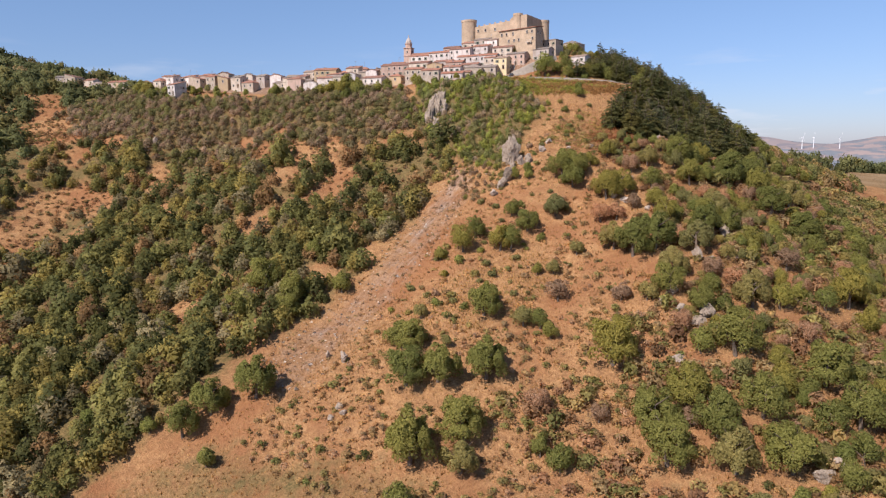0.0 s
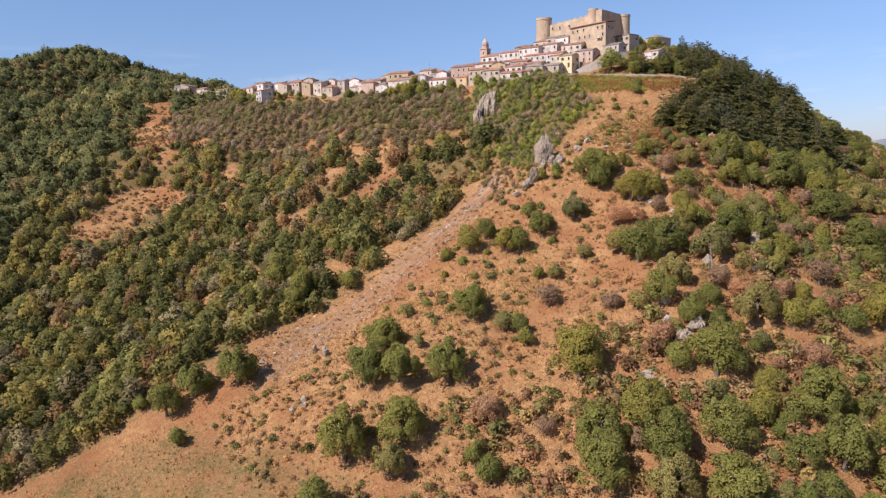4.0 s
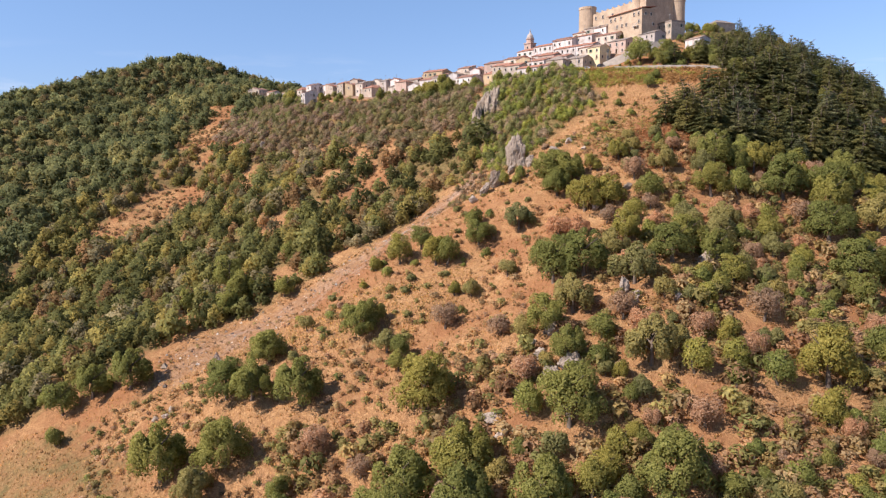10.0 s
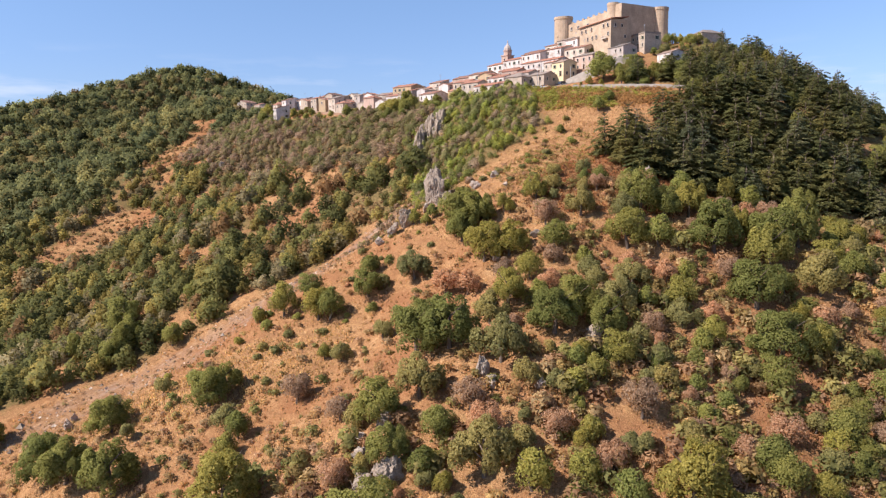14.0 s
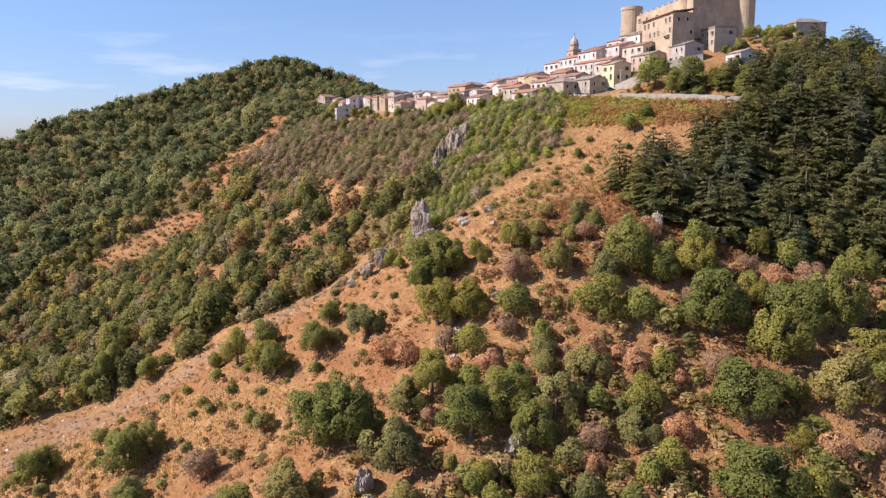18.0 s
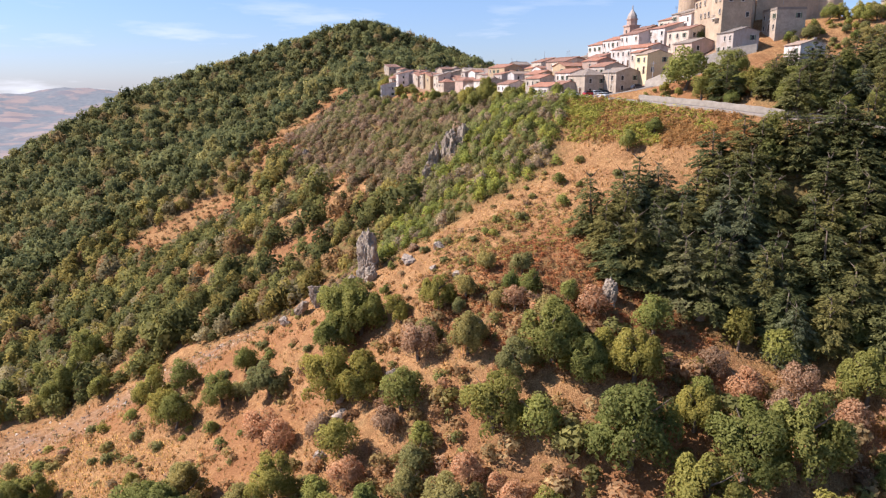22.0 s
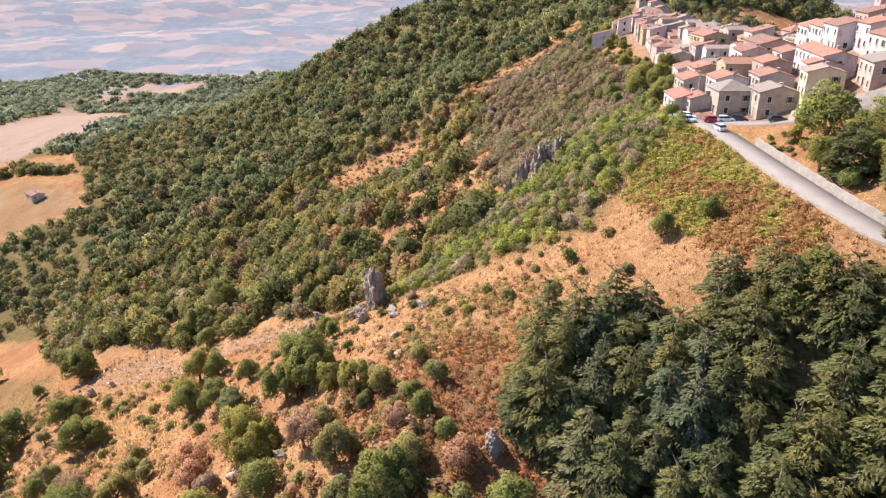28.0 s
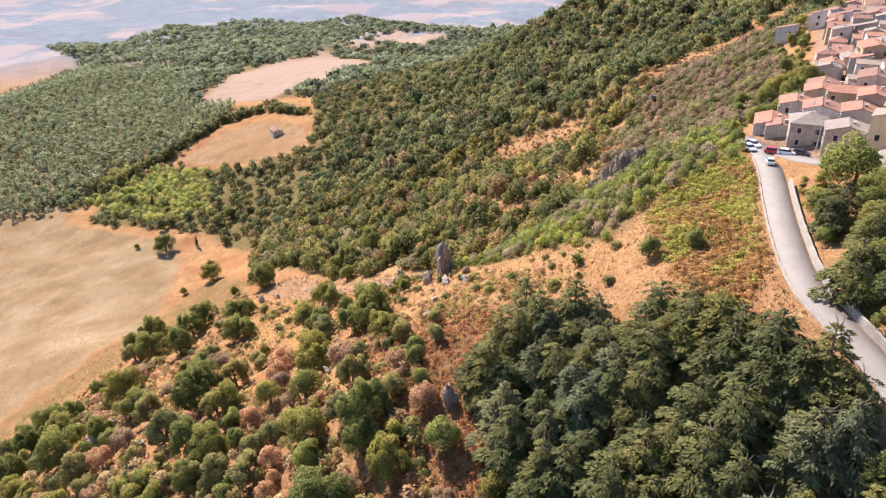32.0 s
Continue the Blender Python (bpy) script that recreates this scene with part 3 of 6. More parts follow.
GAPS = [(-170, 274, 4.5), (-139, 303, 4.5), (-73, 282, 4.5), (-66, 189, 4.5), (-81, 219, 4.5), (-30, 226, 4.5), (-63, 293, 4.5), (-55, 303, 4.5), (-83, 319, 4.5), (-235, 370, 4.5), (-263, 403, 4.5), (-75, 250, 4.5), (-169, 328, 4.5), (-260, 366, 4.5), (-252, 380, 4.5), (-150, 262, 4.5), (-120, 268, 4.5), (-182, 318, 4.5), (-100, 320, 4.5), (-240, 388, 4.5), (-205, 352, 4.5), (-52, 270, 4.5), (-130, 290, 4.5), (-221, 355, 13), (-208, 342, 9), (-232, 381, 9), (-245, 396, 9), (-170, 291, 8.5), (-174, 257, 10.5), (-165, 250, 7), (-85, 303, 9.5), (-60, 188, 6), (-66, 222, 5), (-50, 294, 5.5), (-48, 279, 6), (-180, 282, 8), (-199, 331, 8), (-157, 284, 7), (-134, 301, 4.5), (-86, 209, 6.5), (-43, 215, 4.5), (-62, 206, 4.5), (-70, 301, 6)]

xs = np.unique(np.concatenate([-490 - 9.0 * (np.arange(1, 48) ** 1.60), np.arange(-490, 245, 2.6), 245 + 9.0 * (np.arange(1, 48) ** 1.60)]))
ys = np.unique(np.concatenate([-90 - 9.0 * (np.arange(1, 48) ** 1.60), np.arange(-90, 540, 2.6), 540 + 9.0 * (np.arange(1, 48) ** 1.60)]))
gx, gy = np.meshgrid(xs, ys)
gz = height(gx, gy)
nx, ny = len(xs), len(ys)
idx = np.arange(nx * ny).reshape(ny, nx)
quads = np.stack([idx[:-1, :-1], idx[:-1, 1:], idx[1:, 1:], idx[1:, :-1]], -1).reshape(-1, 4)
ground_mesh = bpy.data.meshes.new("ground")
ground_mesh.vertices.add(nx * ny)
ground_mesh.vertices.foreach_set("co", np.stack([gx, gy, gz], -1).astype(np.float32).ravel())
ground_mesh.loops.add(quads.size)
ground_mesh.loops.foreach_set("vertex_index", quads.astype(np.int32).ravel())
ground_mesh.polygons.add(len(quads))
ground_mesh.polygons.foreach_set("loop_start", np.arange(0, quads.size, 4, dtype=np.int32))
ground_mesh.update(calc_edges=True)
ground_mesh.polygons.foreach_set("use_smooth", np.ones(len(quads), bool))
flat_x, flat_y = gx.ravel(), gy.ravel()
field_mask = np.maximum.reduce([inside(p, flat_x, flat_y, s) for p, s in ((STUBBLE, 7), (PLOUGH, 8), (FAR_PLOUGH, 12), (EAST_FIELD, 8))])
field_mask = np.maximum(field_mask, 0.45 * inside(BARN_FIELD, flat_x, flat_y, 5))
scar_mask = np.maximum.reduce([0.9 * inside(VILLAGE, flat_x, flat_y, 4), 0.40 * inside(SCAR, flat_x, flat_y, 5), (0.46 + 0.34 * fold(flat_x, flat_y, 11, 44)) * inside(SCAR_FACE, flat_x, flat_y, 4)])
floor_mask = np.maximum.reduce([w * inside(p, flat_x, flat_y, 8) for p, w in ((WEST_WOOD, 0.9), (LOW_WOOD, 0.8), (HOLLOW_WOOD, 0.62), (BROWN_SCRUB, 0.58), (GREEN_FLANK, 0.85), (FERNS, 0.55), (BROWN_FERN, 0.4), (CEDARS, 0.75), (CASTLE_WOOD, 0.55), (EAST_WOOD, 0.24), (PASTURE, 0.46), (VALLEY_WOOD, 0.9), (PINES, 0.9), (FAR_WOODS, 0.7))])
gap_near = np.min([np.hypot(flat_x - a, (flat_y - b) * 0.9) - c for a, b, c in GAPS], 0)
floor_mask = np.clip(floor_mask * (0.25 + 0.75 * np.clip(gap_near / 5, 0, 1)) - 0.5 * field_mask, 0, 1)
plough_mask = np.maximum(inside(PLOUGH, flat_x, flat_y, 8), inside(FAR_PLOUGH, flat_x, flat_y, 12))
cover = np.stack([field_mask, scar_mask, floor_mask, plough_mask], -1)
ground_mesh.attributes.new("cover", "FLOAT_COLOR", "POINT").data.foreach_set("color", cover.astype(np.float32).ravel())
# Share of the haze-tinted far colours, growing with distance.
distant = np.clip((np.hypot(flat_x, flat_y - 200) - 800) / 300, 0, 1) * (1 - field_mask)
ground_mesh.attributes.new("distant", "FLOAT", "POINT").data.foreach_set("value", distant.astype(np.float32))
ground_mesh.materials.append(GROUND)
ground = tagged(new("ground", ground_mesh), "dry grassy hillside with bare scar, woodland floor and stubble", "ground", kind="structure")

# ---- foliage ----
rng = np.random.RandomState(11)


def cards(r, at, out, size, spread=0.7, stretch=1.3):
    """Leaf sprays: triangles round the points at, turned about the ways out, of the sizes given."""
    n = len(at)
    normal = unit(out + spread * r.normal(size=(n, 3)))
    a = unit(np.cross(normal, r.normal(size=(n, 3))))
    b = np.cross(normal, a)
    s = size[:, None] * 0.5
    a, b = a * s * stretch, b * s
    bend = normal * s * 0.35
    return np.stack([at - a - bend, at + a * 0.9 - b * 0.7 + bend * 0.5, at + a * 0.7 + b - bend * 0.5], 1)


def lobed(r, n, wide, tall, lobes, size, low=0.0):
    """A crown of leaf sprays over several lobes; its foot is at z = 0."""
    c = unit(r.normal(size=(lobes, 3)))
    c = c * (r.uniform(0.30, 0.62, (lobes, 1)) if lobes < 20 else r.uniform(0.42, 0.80, (lobes, 1)))
    c[:, 2] = np.abs(c[:, 2]) * 0.9 + 0.02 - low
    rad = r.uniform(0.34, 0.52, lobes) * (1 if lobes < 14 else 0.74 if lobes < 20 else 0.62 if lobes < 30 else 0.50)
    k = r.choice(lobes, n, p=rad**2 / (rad**2).sum())
    way = unit(r.normal(size=(n, 3)))
    way[:, 2] = np.where(way[:, 2] < -0.55, -way[:, 2], way[:, 2])
    p = c[k] + way * rad[k][:, None] * (0.80 + 0.28 * r.rand(n))[:, None]
    lo, hi = p.min(0), p.max(0)
    p[:, 2] -= lo[2]
    p = p / np.array([(hi[0] - lo[0]) / 2, (hi[1] - lo[1]) / 2, hi[2] - lo[2]])
    p = p * np.array([wide / 2, wide / 2, tall])
    return cards(r, p, way, size * r.uniform(0.6, 1.35, n), 0.42)


def trunk_mesh(name, r, tall, thick, spread, limbs=6, mat=BARK, lean=0.12):
    """A tapered stem with forked limbs, all of one skin."""
    v, f = [], []

    def loop(p, q, rad, n=6):
        v.extend(p + q @ Vector((rad * math.cos(2 * math.pi * k / n), rad * math.sin(2 * math.pi * k / n), 0)) for k in range(n))
        return list(range(len(v) - n, len(v)))

    def skin(a, b):
        f.extend((a[k], a[(k + 1) % len(a)], b[(k + 1) % len(b)], b[k]) for k in range(len(a)))

    up, p, rings = Vector((0, 0, 1)).to_track_quat("Z", "Y"), Vector((0, 0, -0.8)), []
    for k in range(5):
        rings.append(loop(p, up, thick * (1.25 - 0.24 * k)))
        if k:
            skin(rings[-2], rings[-1])
        p = p + Vector((r.normal() * lean, r.normal() * lean, (tall + 0.8) / 4))
    f.append(tuple(rings[-1]))
    for k in range(limbs):
        a = 2 * math.pi * (k + r.rand() * 0.6) / limbs
        root = rings[2 + r.randint(3)][k % 6]
        foot = v[root]
        elbow = foot + Vector((math.cos(a), math.sin(a), 0.8)) * spread * 0.45
        tip = elbow + Vector((math.cos(a + 0.4), math.sin(a + 0.4), 0.9)) * spread * 0.45
        q = (elbow - foot).to_track_quat("Z", "Y")
        one = loop(foot.lerp(elbow, 0.12), q, thick * 0.42, 5)
        f.extend((root, one[i], one[(i + 1) % 5]) for i in range(5))
        two, end = loop(elbow, q, thick * 0.26, 5), loop(tip, q, thick * 0.07, 5)
        skin(one, two)
        skin(two, end)
    return mesh_of(name, v, f, [mat], None, True)


def make_tree(name, r, wide, tall, leaf, label, category, n=1000, lobes=26, size=0.30, stem=0.16, low=0.1):
    """A broad tree of crown and trunk, standing at the origin far below; copied from there."""
    t = thing(name, pose(0, 0, 0), label, category)
    lift = tall * stem
    part("trunk", trunk_mesh("trunk", r, tall * 0.55, 0.035 * wide + 0.06, wide * 0.36), t)
    tri = lobed(r, n, wide, tall - lift, lobes, size, low) + np.array([0, 0, lift])
    part("crown", sprays_mesh("crown", tri, [leaf], soft_normals(tri)), t)
    return t


def cedar_sprays(r, tall, wide, n_levels, size, blunt):
    """Level boughs, each a tapering fan of short twigs that droops at its tip, with air between the layers."""
    tri, out = [], []
    for k in range(n_levels):
        f = k / (n_levels - 1)
        arms = 7 if f < 0.55 else 6 if f < 0.85 else 5
        for a in range(arms):
            ang = 2 * math.pi * (a + r.rand()) / arms
            z = tall * (0.10 + 0.87 * f) + r.uniform(-0.35, 0.35) * (1 - 0.7 * f)
            arm = (wide * 0.5 * (1 - f) ** blunt + 0.35) * r.uniform(0.45, 1.4)
            rise = r.uniform(0.02, 0.28)
            m = max(14, int(arm * 24))
            s = np.sqrt(r.uniform(0.04, 1.0, m))
            side = r.uniform(-1, 1, m) * 0.36 * arm * (1.1 - 0.7 * s)
            z_off = rise * arm * s - 0.30 * arm * s**3 - 0.25 * np.abs(side) + r.normal(size=m) * 0.09
            at = np.stack([np.cos(ang) * arm * s - np.sin(ang) * side, np.sin(ang) * arm * s + np.cos(ang) * side, z + z_off], -1)
            turn = ang + np.sign(side) * r.uniform(0.1, 0.9, m)
            way = np.stack([np.cos(turn), np.sin(turn), r.uniform(-0.45, 0.10, m)], -1)
            across = unit(np.cross(np.array([0, 0, 1.0]) + 0.35 * r.normal(size=(m, 3)), way))
            length = size * r.uniform(0.6, 1.4, m)[:, None] * (0.6 + 0.4 * (1 - f))
            tri.append(np.stack([at - across * length * 0.26, at + way * length, at + across * length * 0.26], 1))
            out.append(np.stack([np.cos(ang) * s, np.sin(ang) * s, 0.55 + 0 * s], -1))
    tri, out = np.concatenate(tri), unit(np.concatenate(out))
    face = unit(np.cross(tri[:, 1] - tri[:, 0], tri[:, 2] - tri[:, 0]))
    down = face[:, 2] < 0
    tri[down] = tri[down][:, ::-1]
    face[down] *= -1
    return tri, unit(0.45 * face + 0.55 * out)


def make_cedar(name, r, tall, wide, leaf, label, blunt, category="tree"):
    t = thing(name, pose(0, 0, 0), label, category)
    part("trunk", trunk_mesh("trunk", r, tall * 0.93, 0.28, wide * 0.22, 8, BARK, 0.05), t)
    tri, normals = cedar_sprays(r, tall, wide, int(tall * 1.02) + 2, 0.68, blunt)
    part("crown", sprays_mesh("crown", tri, [leaf], normals), t)
    return t


def make_shrub(name, r, wide, tall, leaf, label, n=520, size=0.27):
    tri = lobed(r, n, wide, tall, 7, size, 0.25) - np.array([0, 0, 0.12])
    me = sprays_mesh(name, tri, [leaf], soft_normals(tri))
    return tagged(new(name, me), label, "shrub")


oaks = [make_tree("holm_oak", rng, w, t, OAK_LEAF, "dark green holm oak standing on the dry slope", "tree", n, k, 0.26) for w, t, n, k in ((6.2, 6.2, 4400, 19), (5.0, 5.4, 3400, 16), (7.0, 6.8, 5000, 24))]
greys = [make_tree("grey_green_tree", rng, w, t, OLIVE_LEAF, "grey-green downy tree on the dry slope", "tree", n, k, 0.25) for w, t, n, k in ((5.4, 5.0, 3500, 18), (4.4, 4.4, 2700, 15))]
brights = [make_tree("light_green_tree", rng, w, t, LIGHT_LEAF, "light green leafy young tree among the scrub", "tree", n, k, 0.25) for w, t, n, k in ((5.0, 5.2, 3300, 17), (4.0, 4.6, 2600, 15))]
rusts = [make_tree("withered_oak", rng, w, t, RUST_LEAF, "withered oak with dry pinkish brown leaves", "tree", n, k, 0.21) for w, t, n, k in ((5.2, 4.6, 3600, 18), (4.2, 3.9, 2800, 15))]
cedars = [make_cedar("cedar", rng, t, w, CEDAR_LEAF, "dark green cedar with layered boughs", k) for t, w, k in ((10.2, 8.0, 0.50), (8.6, 7.4, 0.36), (11.4, 8.4, 0.58), (9.4, 7.2, 0.30))]
blues = [make_cedar("blue_cedar", rng, t, w, BLUE_CEDAR, "blue-grey cedar with drooping layered boughs", k) for t, w, k in ((9.6, 8.0, 0.55), (10.8, 8.6, 0.66))]
pines = [make_tree("pine", rng, w, t, PINE_LEAF, "yellowish green pine with clumped needles", "tree", 2200, 16, 0.42, 0.12, 0.3) for w, t in ((6.4, 9.0), (5.6, 8.0))]
shrubs = [make_shrub("holm_oak_shrub", rng, 2.6, 2.0, OAK_LEAF, "rounded dark green shrub on dry grass"), make_shrub("grey_shrub", rng, 2.2, 1.5, OLIVE_LEAF, "grey-green low shrub on dry grass"), make_shrub("light_green_shrub", rng, 2.4, 1.8, LIGHT_LEAF, "light green shrub on the slope"), make_shrub("withered_shrub", rng, 2.0, 1.4, RUST_LEAF, "withered brown shrub on dry grass")]
big_oaks = [make_tree("holm_oak", rng, w, t, OAK_LEAF, "large dark green holm oak with several stems", "tree", 9500, 34, 0.31) for w, t in ((10.5, 9.4), (9.6, 9.2))]
big_greys = [make_tree("grey_green_tree", rng, 9.0, 8.0, OLIVE_LEAF, "large grey-green downy tree on the slope", "tree", 8000, 32, 0.31)]
cypresses = [make_tree("cypress", rng, 2.2, 9.0, CEDAR_LEAF, "slim dark cypress standing at the field edge", "tree", 1200, 20, 0.36, 0.05, 0.4)]
MODELS = {"big_oak": big_oaks, "big_grey": big_greys, "cypress": cypresses, "oak": oaks, "grey": greys, "light": brights, "rust": rusts, "cedar": cedars, "blue": blues, "pine": pines, "shrub": shrubs[:1], "gshrub": shrubs[1:2], "lshrub": shrubs[2:3], "wshrub": shrubs[3:4]}
GROUPS = {"big_oak": "holm oaks on the slope", "big_grey": "grey-green trees on the slope", "cypress": "cypresses by the field", "oak": "holm oaks on the slope", "grey": "grey-green trees on the slope", "light": "light green trees on the flank", "rust": "withered oaks on the slope", "cedar": "cedars of the grove", "blue": "blue cedars of the grove", "pine": "pines of the grove", "shrub": "shrubs on the dry slope", "gshrub": "shrubs on the dry slope", "lshrub": "shrubs on the dry slope", "wshrub": "shrubs on the dry slope"}
planted = {k: 0 for k in MODELS}
taken = []


def plant(kind, x, y, scale, r, z=None):
    if scale > 1.3 and kind in ("oak", "grey"):
        kind, scale = "big_" + kind, scale / 1.68
    model = MODELS[kind][r.randint(len(MODELS[kind]))]
    z = hz(x, y) if z is None else z
    m = pose(x, y, z - 0.05, r.normal() * 3, r.normal() * 3, r.rand() * 360) @ Matrix.Diagonal((scale, scale, scale * r.uniform(0.9, 1.12), 1))
    ob = copy_thing(model, m)
    ob.matrix_basis = m
    tagged(ob, group=GROUPS[kind])
    planted[kind] += 1
    return ob


def off_road(x, y, gap=3.6):
    """True away from the road and the ramp."""
    far = np.ones(x.shape, bool)
    for line in (ROAD, RAMP):
        for (ax, ay, _), (bx, by, _) in zip(line, line[1:]):
            k = np.clip(((x - ax) * (bx - ax) + (y - ay) * (by - ay)) / ((bx - ax) ** 2 + (by - ay) ** 2), 0, 1)
            far &= np.hypot(x - ax - k * (bx - ax), y - ay - k * (by - ay)) > gap
    return far


def scatter(poly, step, r, keep=1.0, soft=1.0, clump=0.0, clump_size=30, seed=1):
    """Jittered places inside a plan polygon, thinned to keep, in clumps if asked."""
    p = np.array(poly, float)
    x, y = np.meshgrid(np.arange(p[:, 0].min(), p[:, 0].max(), step), np.arange(p[:, 1].min(), p[:, 1].max(), step))
    x, y = (v.ravel() + r.uniform(-0.48, 0.48, v.size) * step for v in (x, y))
    ok = off_road(x, y) & (inside(poly, x, y, soft) > r.rand(x.size)) & (r.rand(x.size) < keep * (1 + clump * fold(x, y, clump_size, seed)))
    return x[ok], y[ok]


def stuff(name, template, x, y, scale, tall, tints, leaf, label, category, r, sink=0.1):
    """Many alike plants as one object: a template of sprays set down at each place."""
    n, q = len(x), template.shape[0]
    z = height(x, y)
    a = r.uniform(0, 2 * np.pi, n)
    ca, sa = np.cos(a), np.sin(a)
    t = template.reshape(-1, 3)
    vx = (ca[:, None] * t[:, 0] - sa[:, None] * t[:, 1]) * scale[:, None] + x[:, None]
    vy = (sa[:, None] * t[:, 0] + ca[:, None] * t[:, 1]) * scale[:, None] + y[:, None]
    vz = t[None, :, 2] * (scale * tall)[:, None] + (z - sink)[:, None]
    w = soft_normals(template)
    turned = np.stack([ca[:, None] * w[:, 0] - sa[:, None] * w[:, 1], sa[:, None] * w[:, 0] + ca[:, None] * w[:, 1], np.ones((n, 1)) * w[:, 2]], -1)
    me = sprays_mesh(name, np.stack([vx, vy, vz], -1).reshape(-1, 3, 3), [leaf], turned.reshape(-1, 3))
    col = np.concatenate([np.repeat(tints, q * 3, 0), np.ones((n * q * 3, 1))], 1)
    me.attributes.new("tint", "FLOAT_COLOR", "POINT").data.foreach_set("color", col.astype(np.float32).ravel())
    return tagged(new(name, me), label, category, kind="stuff")


def tints_of(r, n, palette, weights, jitter=0.18):
    p = np.array(palette)[r.choice(len(palette), n, p=np.array(weights) / sum(weights))]
    return np.clip(p * (1 + jitter * r.normal(size=(n, 1))), 0.004, 1)


def zoned(x, y, size, seed, first, second, jitter=0.16):
    """Tints in drifts: one palette where the folds rise, the other where they fall."""
    w = fold(x, y, size, seed) + 0.35 * rng.normal(size=len(x))
    one, two = tints_of(rng, len(x), first, [1] * len(first), jitter), tints_of(rng, len(x), second, [1] * len(second), jitter)
    return np.where(w[:, None] > 0, one, two)


GREENS = [(0.186, 0.186, 0.066), (0.232, 0.222, 0.078), (0.140, 0.146, 0.056), (0.300, 0.252, 0.082), (0.320, 0.205, 0.100), (0.270, 0.232, 0.130)]
EAST_TINTS = [(0.25, 0.235, 0.085), (0.30, 0.262, 0.10), (0.20, 0.20, 0.075), (0.36, 0.268, 0.11), (0.42, 0.262, 0.145), (0.38, 0.28, 0.145)]
HILL_GREENS = [(0.158, 0.172, 0.076), (0.198, 0.204, 0.088), (0.128, 0.146, 0.068), (0.245, 0.226, 0.090), (0.27, 0.205, 0.105)]
far_tree = lobed(rng, 150, 6.4, 5.6, 10, 1.08, 0.2)
mid_tree = lobed(rng, 330, 5.0, 4.6, 16, 0.58, 0.2)
scrub_bush = lobed(rng, 260, 4.6, 3.7, 11, 0.46, 0.2)
thin_tree = lobed(rng, 110, 3.2, 2.7, 7, 0.52, 0.2)
low_bush = lobed(rng, 56, 1.9, 1.3, 6, 0.40, 0.3)
pine_tree = np.concatenate([cards(rng, np.stack([rng.normal(size=48) * 1.0, rng.normal(size=48) * 1.0, 9.0 * rng.rand(48) ** 0.7], -1), np.tile([0, 0, 1.0], (48, 1)), rng.uniform(0.9, 1.7, 48), 0.9)])
wood_clump = lobed(rng, 56, 15, 7.0, 9, 3.2, 0.3)

x, y = scatter(FAR_WOODS, 11.0, rng, 0.75, clump=0.6, clump_size=220, seed=41)
keep = (inside(PLOUGH, x, y, 6) < 0.3) & (inside(FAR_PLOUGH, x, y, 8) < 0.3)
x, y = x[keep], y[keep]
stuff("far_woods", wood_clump, x, y, rng.uniform(0.6, 1.2, len(x)), rng.uniform(0.8, 1.2, len(x)), tints_of(rng, len(x), [(0.205, 0.235, 0.135), (0.245, 0.26, 0.15), (0.18, 0.21, 0.13)], [1, 1, 1]), WOODS_LEAF, "distant woodland on low hills across the valley", "woods", rng)


def off_gaps(x, y, wide):
    bend = 0.22 * fold(x, y, 17, 77)
    return np.array([np.hypot(x - a, (y - b) * 0.9) > c * (wide / 5) ** 0.5 * (1 + bend) for a, b, c in GAPS]).all(0)


WEST_HOUSES = [(-262, 446, 8, 6), (-252, 441, 9, 82), (-241, 443, 7, -10), (-232, 434, 8, 76), (-222, 438, 9, -14), (-212, 429, 8, 80), (-203, 434, 9, -12), (-196, 424, 7.5, 70), (-186, 428, 9, -16), (-176, 420, 8, 78), (-206, 418, 6.5, -20), (-167, 426, 8.5, -12)]


def off_houses(x, y):
    return np.array([np.hypot(x - a, y - b) > c * 0.9 + (4.0 if b < 432 else 2.0) for a, b, c, _ in WEST_HOUSES]).all(0) & np.array([np.hypot(x - a - 2, y - b + 9) > 6 for a, b, c, _ in WEST_HOUSES]).all(0)


x, y = scatter(WEST_WOOD, 6.1, rng, 0.92)
keep = off_gaps(x, y, 5) & off_houses(x, y)
x, y = x[keep], y[keep]
stuff("hill_woods", far_tree, x, y, rng.gamma(16, 0.07, len(x)), rng.uniform(0.85, 1.3, len(x)), tints_of(rng, len(x), HILL_GREENS, [4, 4, 2.6, 2.4, 0.9], 0.22), WOODS_LEAF, "dense mixed green woodland covering the hill", "woods", rng)
BACK_WOOD = [(-190, 416), (-120, 436), (-60, 440), (-34, 428), (10, 424), (40, 428), (70, 426), (110, 424), (70, 520), (-100, 540), (-270, 475)]
x, y = scatter(BACK_WOOD, 6.6, rng, 0.8)
keep = off_houses(x, y)
x, y = x[keep], y[keep]
stuff("back_woods", far_tree, x, y, rng.uniform(0.7, 1.2, len(x)), rng.uniform(0.85, 1.2, len(x)), tints_of(rng, len(x), HILL_GREENS, [4, 4, 2.6, 2.4, 0.9], 0.22), WOODS_LEAF, "green woodland behind the village", "woods", rng)
x, y = scatter(LOW_WOOD, 3.8, rng, 0.92, clump=0.15)
keep = off_gaps(x, y, 3.6)
x, y = x[keep], y[keep]
stuff("slope_woods", mid_tree, x, y, rng.gamma(9, 0.12, len(x)), rng.uniform(0.85, 1.2, len(x)), zoned(x, y, 38, 57, GREENS[:4], GREENS[1:], 0.2), WOODS_LEAF, "dense low oak wood and scrub on the lower slope", "woods", rng)
